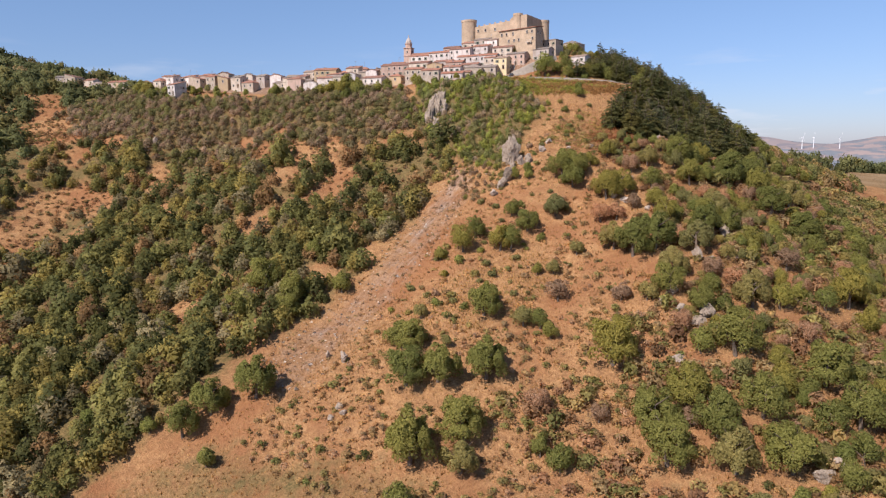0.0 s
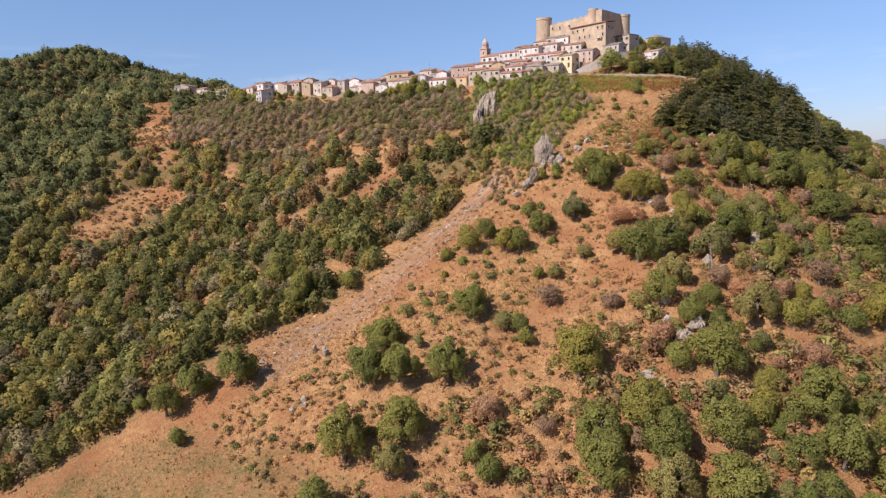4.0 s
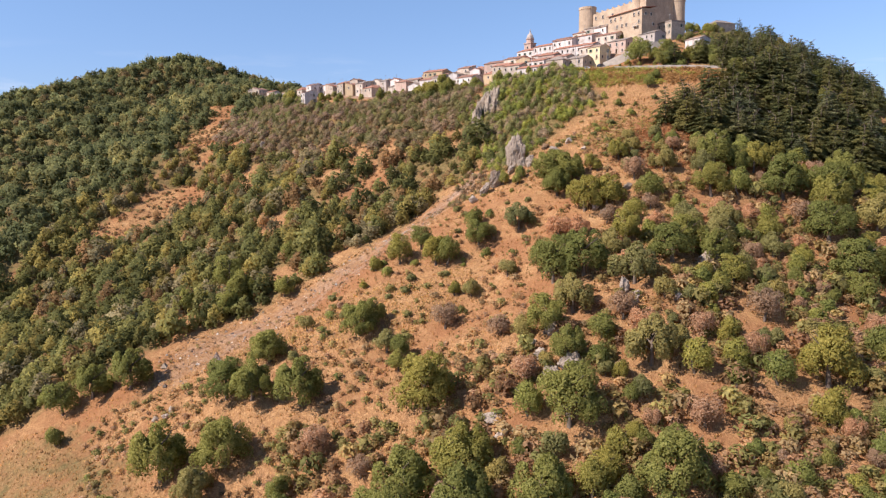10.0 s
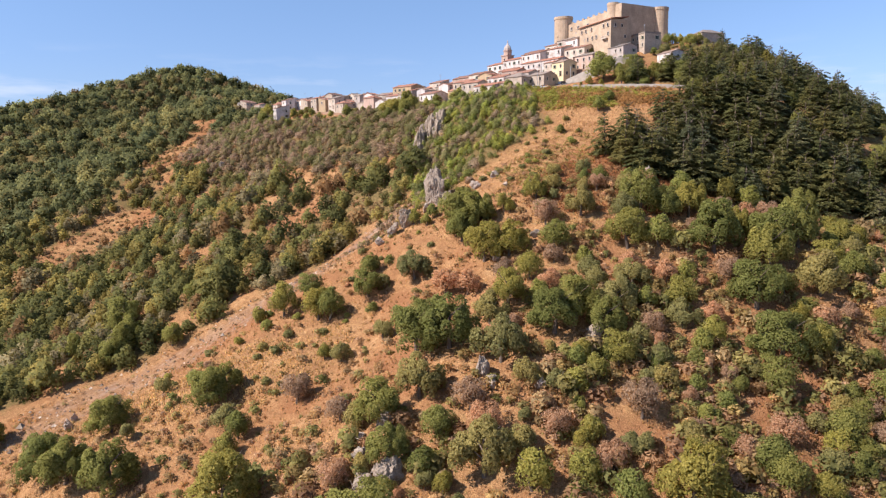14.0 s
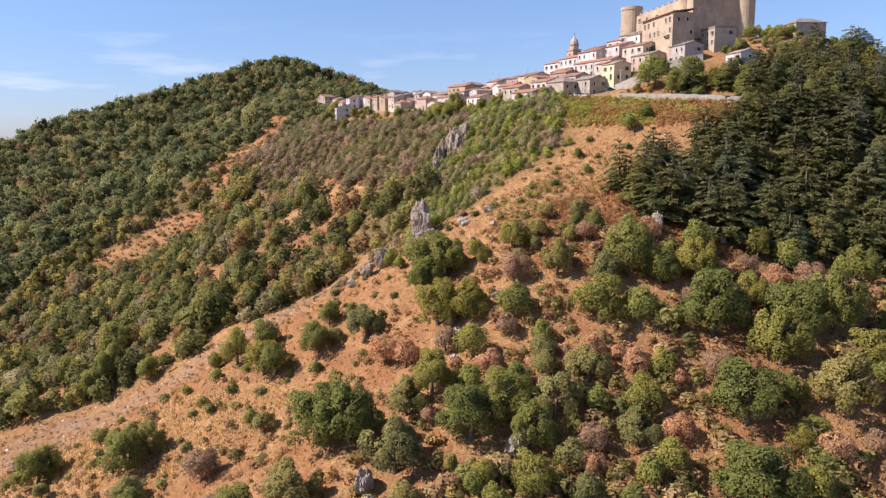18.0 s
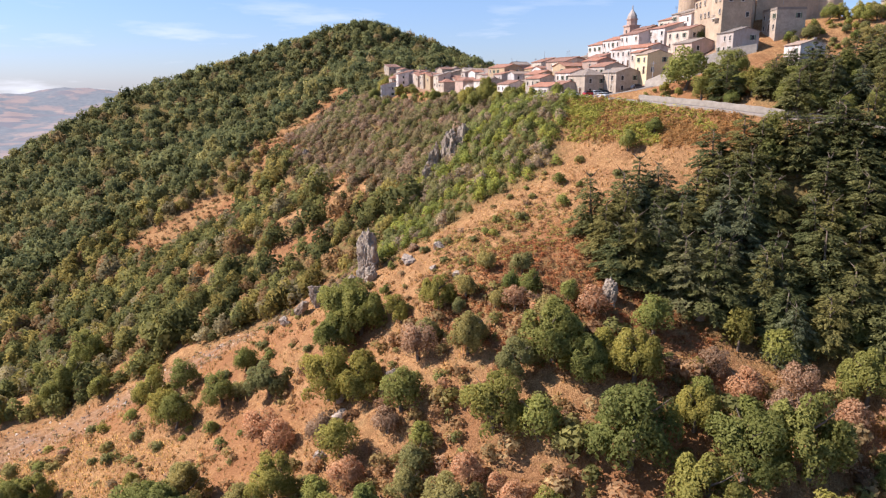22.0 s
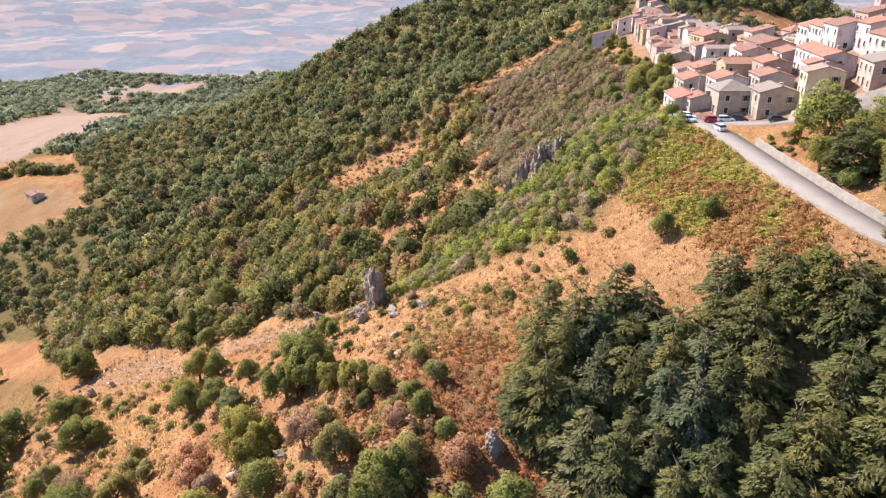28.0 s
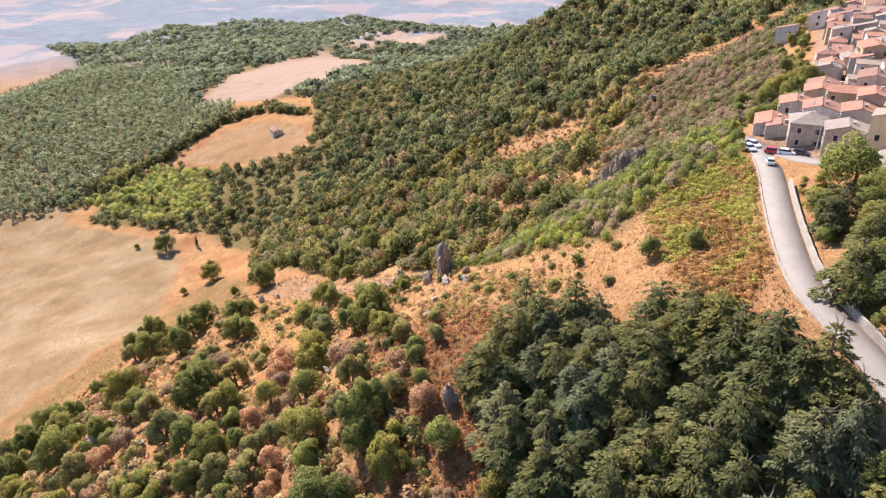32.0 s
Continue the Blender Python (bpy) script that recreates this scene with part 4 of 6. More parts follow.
TOP_SCRUB = [(-6, 268), (4, 278), (17, 263), (20, 255), (17, 246), (10, 238), (5, 243), (3, 256)]
x, y = scatter(TOP_SCRUB, 2.3, rng, 0.85, clump=0.2)
stuff("crest_scrub", scrub_bush * 0.6, x, y, rng.uniform(0.5, 1.1, len(x)), rng.uniform(0.75, 1.1, len(x)), zoned(x, y, 16, 59, [(0.27, 0.19, 0.125), (0.31, 0.22, 0.14), (0.24, 0.20, 0.10)], [(0.20, 0.20, 0.07), (0.26, 0.235, 0.08), (0.24, 0.19, 0.11)]), WOODS_LEAF, "brown and olive scrub on the crest above the scar", "scrub", rng)
x, y = scatter(HOLLOW_WOOD, 4.0, rng, 0.66, clump=0.8, clump_size=34, seed=4)
keep = off_gaps(x, y, 6)
x, y = x[keep], y[keep]
stuff("hollow_thicket", mid_tree, x, y, rng.gamma(8, 0.13, len(x)), rng.uniform(0.8, 1.2, len(x)), zoned(x, y, 38, 58, GREENS[:4], GREENS[2:], 0.2), WOODS_LEAF, "oak thicket with gaps of dry grass", "woods", rng)

x, y = scatter(BROWN_SCRUB, 3.0, rng, 0.9, clump=0.15)
keep = off_gaps(x, y, 5)
x, y = x[keep], y[keep]
stuff("brown_scrub", scrub_bush, x, y, rng.uniform(0.55, 1.25, len(x)), rng.uniform(0.75, 1.2, len(x)), zoned(x, y, 62, 51, [(0.30, 0.225, 0.145), (0.27, 0.22, 0.125), (0.33, 0.235, 0.165), (0.24, 0.215, 0.11)], [(0.22, 0.215, 0.085), (0.27, 0.225, 0.12), (0.31, 0.225, 0.15), (0.19, 0.185, 0.08)]), WOODS_LEAF, "brownish deciduous scrub below the village", "scrub", rng)
x, y = scatter(GREEN_FLANK, 2.2, rng, 0.92, clump=0.12)
stuff("flank_thicket", scrub_bush * 0.72, x, y, rng.uniform(0.55, 1.2, len(x)), rng.uniform(0.85, 1.3, len(x)), zoned(x, y, 22, 52, [(0.27, 0.30, 0.075), (0.33, 0.34, 0.08), (0.23, 0.26, 0.08)], [(0.20, 0.22, 0.08), (0.36, 0.28, 0.19), (0.26, 0.25, 0.11)]), WOODS_LEAF, "light green thicket on the steep flank", "scrub", rng)
x, y = scatter(VALLEY_WOOD, 6.5, rng, 0.8, clump=0.4, clump_size=70)
keep = inside(LIGHT_SCRUB, x, y, 3) < 0.5
x, y = x[keep], y[keep]
stuff("valley_woods", far_tree, x, y, rng.uniform(0.7, 1.2, len(x)), rng.uniform(0.8, 1.2, len(x)), tints_of(rng, len(x), HILL_GREENS, [3, 4, 2, 4, 1]), WOODS_LEAF, "green woodland and thicket in the valley", "woods", rng)
x, y = scatter(PINES, 5.6, rng, 0.95)
keep = inside(LIGHT_SCRUB, x, y, 3) < 0.5
x, y = x[keep], y[keep]
stuff("pine_plantation", pine_tree, x, y, rng.uniform(0.8, 1.2, len(x)), rng.uniform(0.9, 1.2, len(x)), tints_of(rng, len(x), [(0.19, 0.22, 0.12), (0.24, 0.265, 0.15)], [1, 1]), WOODS_LEAF, "dense pine plantation in the valley", "woods", rng)

OAKS = [(4.2, 212.7, 4), (19.9, 213.1, 4), (25.6, 221.5, 4.6), (62.4, 200.7, 7.5), (43.2, 239.5, 5.6), (59.3, 235.1, 5.4), (68.7, 226.5, 3.6), (70.4, 237.1, 4.5), (90.9, 258.2, 5), (95.1, 264.6, 5.7), (68.6, 214.8, 4.5), (80.8, 211.2, 5.5), (82.6, 217.7, 5.1), (89.5, 216.7, 4.5), (10.3, 182.5, 5.2), (-9.3, 170.9, 5.3), (27.1, 202.3, 2.3), (103.2, 254.1, 7.3), (114.7, 264, 7.5), (114.2, 241.4, 7.1), (119.4, 271.6, 6.8), (51.1, 248.7, 2.2), (118.4, 291.4, 5.1), (53, 248.4, 2.1), (85.7, 243.9, 5.1), (105.7, 265.3, 4.2)]
OAKS_B = [(40.9, 252.3, 1.4), (-59.1, 156.4, 7.5), (-34.5, 206.4, 4), (16.2, 212.7, 4), (-13, 173.6, 4), (-9.5, 156.3, 6.3), (-1.8, 156.2, 6.3), (10.1, 158.6, 7.1), (-7.1, 134.5, 7.5), (4.6, 140.9, 6.5), (-49.3, 202.9, 7.5), (-59.9, 208.7, 5.6), (-64.9, 195.7, 4.7), (20.8, 228.6, 3.5), (40.2, 243.4, 5.8), (55.5, 199.2, 7.5), (41.6, 159.3, 6.5), (25.3, 177.1, 3.1), (27.8, 172.1, 3.1), (47.5, 141.6, 7.4), (55.9, 146.9, 6.3), (71.4, 160, 6.4), (21.3, 137.4, 2.3), (25.2, 133.6, 4.5), (-55.3, 142.7, 2.9), (67, 172.6, 4)]
OAKS_C = [(47.7, 133.1, 6.5), (60.1, 138.5, 6.8), (71.8, 143.6, 6.4), (90.7, 154.3, 7), (92, 141.8, 7.4), (-46.2, 223.1, 3.9), (60, 179.3, 4.8), (115, 255.2, 7.5), (120.3, 229.4, 7.5), (113.1, 187, 7.5), (72.2, 130.2, 6.7), (-48.6, 160.4, 7.5), (-98.1, 102.2, 7.5), (-49.6, 196.9, 4.8), (8.3, 218.5, 3.4), (44.9, 244.2, 5.9), (58, 253.9, 4), (53.8, 232.3, 5.2), (-8.5, 121.6, 4.1), (-141.7, 43.3, 6.8), (85.1, 257.1, 5.8), (11.2, 187.2, 4.4)]
GREY_TREES = [(35.8, 227.9, 5.5), (61.1, 257.9, 3.9), (82.3, 252.2, 5.5), (72, 249.7, 4.5), (90.4, 232.2, 4.8), (66.8, 210, 4.4), (89.5, 222.9, 5.6), (102.1, 227.5, 4.6), (125.5, 252.8, 7), (28.5, 224.3, 2.6), (58.6, 265, 3.2), (62.5, 254.9, 2.5), (62.8, 247.7, 3), (80, 261.1, 4.1), (4, 132.6, 5.7), (0, 168.9, 2.7), (20.8, 178.4, 3.9), (40, 208, 3.6), (32.2, 202.3, 3.2), (63.8, 187.3, 5.9), (54.7, 179.2, 4), (-7.6, 183.8, 2.9), (60.6, 129.9, 5.9), (82.4, 177.7, 6.6), (51.3, 206.4, 6.6), (74.3, 200, 7.5)]
LIGHT_TREES = [(91.3, 274.2, 5.4), (106.1, 287.2, 4.5), (23, 247.2, 2.8), (56.2, 309.4, 3.2), (94.5, 228.1, 3.3), (28.2, 245.6, 2.5), (92.2, 247.2, 4.1), (78.4, 267.2, 3.3), (16.7, 258.7, 1.9), (103.3, 270.3, 3.5), (68, 263.3, 2.5), (63.3, 160.4, 5.2), (28.4, 249.1, 3), (90.4, 178.9, 6), (104.7, 183, 6.2), (-89.9, 155.7, 3.3), (-72.8, 151.7, 3.1)]
WITHERED = [(106.8, 232.8, 6), (96, 238.7, 4.1), (98.4, 257, 3.5), (49.8, 220.7, 5.6), (71.5, 233.5, 4), (88.3, 236.7, 4.5), (72, 210.6, 2.9), (111.4, 284.5, 5.6), (106.8, 276.6, 4.8), (92.5, 238.8, 2.5), (70.5, 204.6, 3.8), (113.4, 277.1, 5.3), (119.1, 285.4, 5.5), (64.9, 244.3, 4.3), (82.7, 268.5, 5.1), (72.7, 259.8, 2.9), (102.4, 260.9, 2.5), (21.8, 149, 4.1), (74.8, 186.9, 4.8), (48.6, 182.4, 4.8), (101.4, 200.3, 7.5), (123.5, 209.9, 7.2), (35.5, 144.8, 3.4), (54.9, 141.7, 4.1), (55, 221.3, 5.7), (61.6, 226.2, 5.9)]
WITHERED_B = [(93.6, 169, 5.8), (79.9, 183.5, 4.8), (31.6, 188.1, 6.6), (74, 224.4, 4.9)]
SINGLE_TREES = (("oak", OAKS + OAKS_B + OAKS_C), ("grey", GREY_TREES), ("light", LIGHT_TREES), ("rust", WITHERED + WITHERED_B))
for kind, places in SINGLE_TREES:
    for a, b, rad in places:
        plant(kind, a, b, 2 * min(rad, 6.4 if kind in ("oak", "grey") else 4.4) / 6.2 * rng.uniform(0.88, 1.06), rng)
        taken.append((a, b, rad))
stands = np.array(taken)


def free_of(x, y, gap):
    return ((x[:, None] - stands[:, 0]) ** 2 + (y[:, None] - stands[:, 1]) ** 2 > (stands[:, 2] * 0.9 + gap) ** 2).all(1)


x, y = scatter(EAST_WOOD, 4.5, rng, 0.86, clump=0.25, clump_size=30, seed=6)
ok = free_of(x, y, 0.6) & (x + 0.15 * (y - 215) + 9 * fold(x, y, 40, 61) > np.interp(y, [135, 160, 215, 260], [40, 56, 80, 84]) + 26 * (rng.rand(len(x)) - 0.5)) & (off_gaps(x, y, 4))
x, y = x[ok], y[ok]
near = np.argsort(np.hypot(x - 90, (y - 200) * 0.7))
rest = []
for a, b in zip(x[near], y[near]):
    kind = ("oak", "grey", "rust", "light")[rng.choice(4, p=[0.30, 0.28, 0.21, 0.21])]
    if planted[kind] < 285 and math.hypot(a - 90, (b - 200) * 0.7) < 78:
        plant(kind, a, b, rng.uniform(0.62, 1.2), rng)
    else:
        rest.append((a, b))
rest = np.array(rest)
stuff("oak_canopy", lobed(rng, 250, 5.0, 4.2, 14, 0.68, 0.2), rest[:, 0], rest[:, 1], rng.uniform(0.7, 1.2, len(rest)), rng.uniform(0.8, 1.15, len(rest)), tints_of(rng, len(rest), EAST_TINTS, [4, 4, 3, 3, 2.5, 2.5]), WOODS_LEAF, "canopy of oaks and withered trees on the lower slope", "woods", rng)
x, y = scatter(CEDARS, 5.2, rng, 0.97)
u, v = scatter(CASTLE_WOOD, 5.4, rng, 0.92)
for a, b in zip(np.r_[x, u], np.r_[y, v]):
    if b > 341 and a < 68:
        kind = ("oak", "grey", "light", "shrub", "pine")[rng.choice(5, p=[0.32, 0.18, 0.18, 0.17, 0.15])]
    else:
        kind = ("cedar", "blue", "pine")[rng.choice(3, p=[0.66, 0.22, 0.12])] if a < 144 - 8 * rng.rand() else ("oak", "light", "grey", "rust")[rng.choice(4, p=[0.4, 0.3, 0.2, 0.1])]
    plant(kind, a, b, rng.uniform(0.85, 1.25) if b < 341 else rng.uniform(0.7, 1.12), rng)
for kind, a, b, scale in (("cedar", 81, 315, 1.1), ("pine", 84.5, 318.5, 1.25), ("cedar", 89, 321.5, 1.15), ("cedar", 93.5, 324.5, 1.1), ("pine", 87, 314.5, 1.15), ("cedar", 77, 310.5, 1.0), ("cedar", 98, 327.5, 1.1), ("blue", 72, 300, 0.95), ("cedar", 76, 296, 1.0), ("cedar", 79.5, 301.5, 1.1), ("blue", 74, 291, 1.0), ("cedar", 81, 306, 1.05), ("cedar", 86, 309, 1.1)):
    plant(kind, a, b, scale, rng)
GROVE_FOOT = [(86, 268), (100, 277), (118, 291), (138, 303), (142, 292), (122, 272), (104, 260)]
x, y = scatter(GROVE_FOOT, 4.4, rng, 0.8, clump=0.3, clump_size=20, seed=19)
ok = free_of(x, y, 0.0)
for a, b in zip(x[ok], y[ok]):
    plant(("oak", "light", "grey", "rust", "lshrub")[rng.choice(5, p=[0.3, 0.2, 0.2, 0.15, 0.15])], a, b, rng.uniform(0.55, 0.95), rng)
x, y = scatter(MEADOW, 5.0, rng, 0.45, clump=0.7, clump_size=24, seed=12)
ok = free_of(x, y, 0.6) & (inside(SCAR, x, y, 3) < 0.3)
for a, b in zip(x[ok], y[ok]):
    kind = ("shrub", "gshrub", "lshrub", "wshrub")[rng.choice(4, p=[0.16, 0.54, 0.20, 0.10])]
    plant(kind, a, b, rng.uniform(0.6, 1.4), rng)
NEAR_SLOPE = [(-52, 150), (-24, 128), (60, 112), (150, 110), (170, 300), (110, 286), (84, 266), (60, 262), (42, 300), (30, 268), (-2, 238), (-30, 205)]
x, y = scatter(NEAR_SLOPE, 2.0, rng, 0.55, clump=0.6, clump_size=22, seed=14)
ok = free_of(x, y, 0.3) & (inside(SCAR, x, y, 2) < 0.4) & ((inside(MEADOW, x, y, 4) < rng.rand(len(x))) | (rng.rand(len(x)) < 0.36))
x, y = x[ok], y[ok]
stuff("low_scrub", low_bush, x, y, np.where(x + 0.3 * (200 - y) > 55, 1.45, 1.0) * rng.uniform(0.45, 1.2, len(x)), rng.uniform(0.7, 1.2, len(x)), tints_of(rng, len(x), [(0.37, 0.24, 0.12), (0.33, 0.27, 0.11), (0.24, 0.23, 0.085), (0.44, 0.29, 0.18), (0.48, 0.31, 0.14)], [4, 3, 1.6, 2.5, 3]), WOODS_LEAF, "low dry scrub and broom on the slope", "scrub", rng)
x, y = scatter(NEAR_SLOPE, 3.6, rng, 0.42, clump=0.7, clump_size=26, seed=17)
ok = free_of(x, y, 0.4) & (inside(SCAR, x, y, 2) < 0.3) & ((inside(MEADOW, x, y, 4) < rng.rand(len(x))) | (rng.rand(len(x)) < 0.25))
x, y = x[ok], y[ok]
stuff("slope_bushes", thin_tree, x, y, rng.uniform(0.4, 0.95, len(x)), rng.uniform(0.7, 1.0, len(x)), tints_of(rng, len(x), [(0.30, 0.26, 0.11), (0.25, 0.245, 0.09), (0.34, 0.25, 0.14), (0.38, 0.27, 0.13), (0.20, 0.215, 0.075)], [4, 3, 3, 2, 2]), WOODS_LEAF, "olive and brownish bushes on the dry slope", "scrub", rng)
x, y = scatter(EAST_WOOD, 3.0, rng, 0.62, clump=0.6, clump_size=34, seed=31)
ok = free_of(x, y, -0.8) & ((x > 84) | (rng.rand(len(x)) < 0.55))
x, y = x[ok], y[ok]
stuff("oak_thicket", thin_tree, x, y, np.where((x > 84) | (y < 180), 1.45, 1.0) * rng.uniform(0.45, 1.15, len(x)), rng.uniform(0.75, 1.2, len(x)), tints_of(rng, len(x), EAST_TINTS + [(0.34, 0.20, 0.115)], [3, 3, 2, 3, 3, 3, 2]), WOODS_LEAF, "mixed oak and withered thicket on the slope", "scrub", rng)
x, y = scatter(EAST_WOOD, 3.4, rng, 0.62, clump=0.4, clump_size=26, seed=37)
ok = free_of(x, y, -1.0) & (x < 150) & (x + 0.45 * (200 - y) > 46)
x, y = x[ok], y[ok]
stuff("withered_scrub", thin_tree, x, y, rng.uniform(0.5, 1.1, len(x)), rng.uniform(0.6, 1.0, len(x)), zoned(x, y, 30, 55, [(0.42, 0.25, 0.145), (0.38, 0.235, 0.125), (0.36, 0.26, 0.115)], [(0.32, 0.25, 0.10), (0.38, 0.275, 0.12), (0.41, 0.245, 0.14), (0.25, 0.225, 0.075)]), WOODS_LEAF, "withered tan and olive scrub between the oaks", "scrub", rng)
spots = np.array([(a + c * 1.1 * math.sqrt(rng.rand()) * math.cos(g), b + c * 1.2 * math.sqrt(rng.rand()) * math.sin(g)) for a, b, c in GAPS if c > 5.5 for g in rng.uniform(0, 2 * math.pi, int(c * c * 0.55))])
stuff("gap_scrub", low_bush, spots[:, 0], spots[:, 1], rng.uniform(0.4, 1.3, len(spots)), rng.uniform(0.6, 1.1, len(spots)), tints_of(rng, len(spots), [(0.30, 0.18, 0.095), (0.36, 0.23, 0.11), (0.26, 0.19, 0.09), (0.18, 0.175, 0.07)], [4, 3, 3, 2]), WOODS_LEAF, "brown tufts and small bushes in the woodland gaps", "scrub", rng)
u, v = scatter(HOLLOW_WOOD, 2.6, rng, 0.6, clump=0.5, clump_size=26, seed=33)
x, y = scatter(BROWN_SCRUB, 2.2, rng, 0.6, clump=0.5, clump_size=26, seed=34)
x, y = np.r_[x, u], np.r_[y, v]
keep = off_gaps(x, y, 3.5) | (rng.rand(len(x)) < 0.55)
x, y = x[keep], y[keep]
stuff("hollow_scrub", low_bush, x, y, rng.uniform(0.5, 1.3, len(x)), rng.uniform(0.7, 1.2, len(x)), tints_of(rng, len(x), [(0.30, 0.19, 0.10), (0.25, 0.19, 0.09), (0.17, 0.165, 0.065), (0.34, 0.20, 0.11)], [5, 4, 2, 3]), WOODS_LEAF, "low brownish scrub in the hollow", "scrub", rng)
x, y = scatter(LIGHT_SCRUB, 3.3, rng, 0.95, clump=0.4, clump_size=40, seed=71)
stuff("valley_scrub", scrub_bush, x, y, rng.uniform(0.6, 1.4, len(x)), rng.uniform(0.7, 1.1, len(x)), tints_of(rng, len(x), [(0.46, 0.47, 0.13), (0.38, 0.41, 0.14), (0.48, 0.43, 0.16), (0.26, 0.29, 0.11)], [3, 3, 2, 2]), WOODS_LEAF, "light green scrub in the valley bottom", "scrub", rng)
EAST_EDGE = [(146, 316), (176, 328), (204, 350), (226, 378), (234, 402), (212, 420), (176, 412), (176, 350), (150, 340)]
x, y = scatter(EAST_EDGE, 5.0, rng, 0.9, clump=0.2)
stuff("ridge_canopy", mid_tree * 1.1, x, y, rng.uniform(0.8, 1.35, len(x)), rng.uniform(0.8, 1.2, len(x)), tints_of(rng, len(x), EAST_TINTS, [4, 4, 3, 2, 1.5, 1]), WOODS_LEAF, "canopy of broad-leaved trees along the far shoulder", "woods", rng)
f = rng.rand(150) * 3
k = f.astype(int)
belt = np.array([(222, 462), (252, 500), (330, 548), (440, 610)], float)
x, y = (belt[k] + (belt[k + 1] - belt[k]) * (f - k)[:, None]).T + rng.normal(size=(2, 150)) * 5
stuff("field_trees", far_tree * 1.25, x, y, rng.uniform(0.6, 1.3, 150), rng.uniform(0.9, 1.7, 150), tints_of(rng, 150, HILL_GREENS, [3, 3, 4, 1, 0.5]), WOODS_LEAF, "dark trees beyond the golden field", "trees", rng)
x, y = scatter([(300, 400), (330, 430), (352, 520), (300, 470), (262, 385)], 5.0, rng, 0.8)
stuff("field_scrub", scrub_bush, x, y, rng.uniform(0.6, 1.2, len(x)), rng.uniform(0.6, 1.0, len(x)), tints_of(rng, len(x), [(0.24, 0.26, 0.10), (0.30, 0.30, 0.13)], [1, 1]), WOODS_LEAF, "green scrub beside the golden field", "scrub", rng)
BELT = [(-205, -100), (-228, -63), (-273, -43), (-335, -27), (-366, 10), (-341, 55)]
f = rng.uniform(0, 5, 240)
k = f.astype(int)
belt = np.array(BELT, float)
x, y = (belt[k] + (belt[k + 1] - belt[k]) * (f - k)[:, None]).T + rng.normal(size=(2, 240)) * 3.2
stuff("field_hedge_trees", far_tree, x, y, rng.uniform(0.7, 1.25, 240), rng.uniform(0.9, 1.3, 240), tints_of(rng, 240, GREENS, [4, 4, 4, 1, 0.5, 1]), WOODS_LEAF, "belt of trees along the plantation and field", "trees", rng)
x, y = scatter([(-165, -50), (-172, 30), (-112, 92), (-36, 102), (20, 96), (10, 40), (-80, -40)], 2.4, rng, 0.5, clump=0.8, clump_size=30, seed=95)
stuff("field_weeds", low_bush[::3], x, y, rng.uniform(0.25, 0.7, len(x)), rng.uniform(0.4, 0.8, len(x)), tints_of(rng, len(x), [(0.40, 0.29, 0.14), (0.34, 0.29, 0.13), (0.46, 0.33, 0.17)], [3, 2, 2]), WOODS_LEAF, "dry weeds scattered over the stubble field", "weeds", rng)
blade = rng.uniform(0, 2 * np.pi, 7)
root = np.stack([0.22 * rng.normal(size=7), 0.22 * rng.normal(size=7), np.zeros(7)], -1)
across = 0.10 * np.stack([-np.sin(blade), np.cos(blade), 0 * blade], -1)
tuft = np.stack([root - across, root + across, root + np.stack([0.25 * np.cos(blade), 0.25 * np.sin(blade), rng.uniform(0.35, 0.75, 7)], -1)], 1)
STONE = np.array([(1, 0, 0), (0, 1, 0), (0, 0, 1.0), (-1, 0, 0), (0, 1, 0), (0, 0, 1), (-1, 0, 0), (0, -1, 0), (0, 0, 1), (1, 0, 0), (0, -1, 0), (0, 0, 1)], float).reshape(4, 3, 3)
x, y = scatter(SCAR, 1.9, rng, 0.4, clump=0.9, clump_size=13, seed=83)
stuff("scar_scrub", low_bush[::2], x, y, rng.uniform(0.35, 0.95, len(x)), rng.uniform(0.5, 0.9, len(x)), tints_of(rng, len(x), [(0.30, 0.19, 0.105), (0.34, 0.24, 0.12), (0.25, 0.20, 0.10), (0.22, 0.21, 0.08)], [3, 3, 2, 1.5]), WOODS_LEAF, "brown tufts and low scrub growing over the scar", "scrub", rng)
x, y = scatter(SCAR, 1.5, rng, 0.6, clump=0.7, clump_size=14, seed=81)
stuff("scree", STONE, x, y, rng.gamma(2.2, 0.09, len(x)) + 0.06, rng.uniform(0.5, 1.1, len(x)), tints_of(rng, len(x), [(0.46, 0.35, 0.26), (0.38, 0.28, 0.20), (0.56, 0.45, 0.36)], [2, 2, 1]), SCREE, "loose pale stones on the bare scar", "scree", rng, 0.03)
OPEN = [(-60, 152), (-90, 128), (-70, 100), (0, 104), (60, 100), (150, 110), (170, 300), (90, 330), (24, 336), (-10, 250), (-40, 200)]
x, y = scatter(OPEN, 1.15, rng, 0.75, clump=0.5, clump_size=12, seed=15)
keep = inside(SCAR_FACE, x, y, 3) < 0.4
x, y = x[keep], y[keep]
stuff("dry_grass_tufts", tuft, x, y, rng.uniform(0.5, 1.3, len(x)), rng.uniform(0.7, 1.3, len(x)), tints_of(rng, len(x), [(0.46, 0.27, 0.11), (0.56, 0.35, 0.15), (0.38, 0.21, 0.09), (0.36, 0.27, 0.11)], [3, 3, 2, 2]), WOODS_LEAF, "tufts of dry yellow grass", "grass", rng)
GOLDEN = [(-14, 170), (8, 176), (26, 190), (32, 206), (24, 214), (6, 204), (-8, 196), (-22, 184)]
x, y = scatter(GOLDEN, 0.8, rng, 0.9, clump=0.4, clump_size=14, seed=16)
keep = free_of(x, y, -1.0)
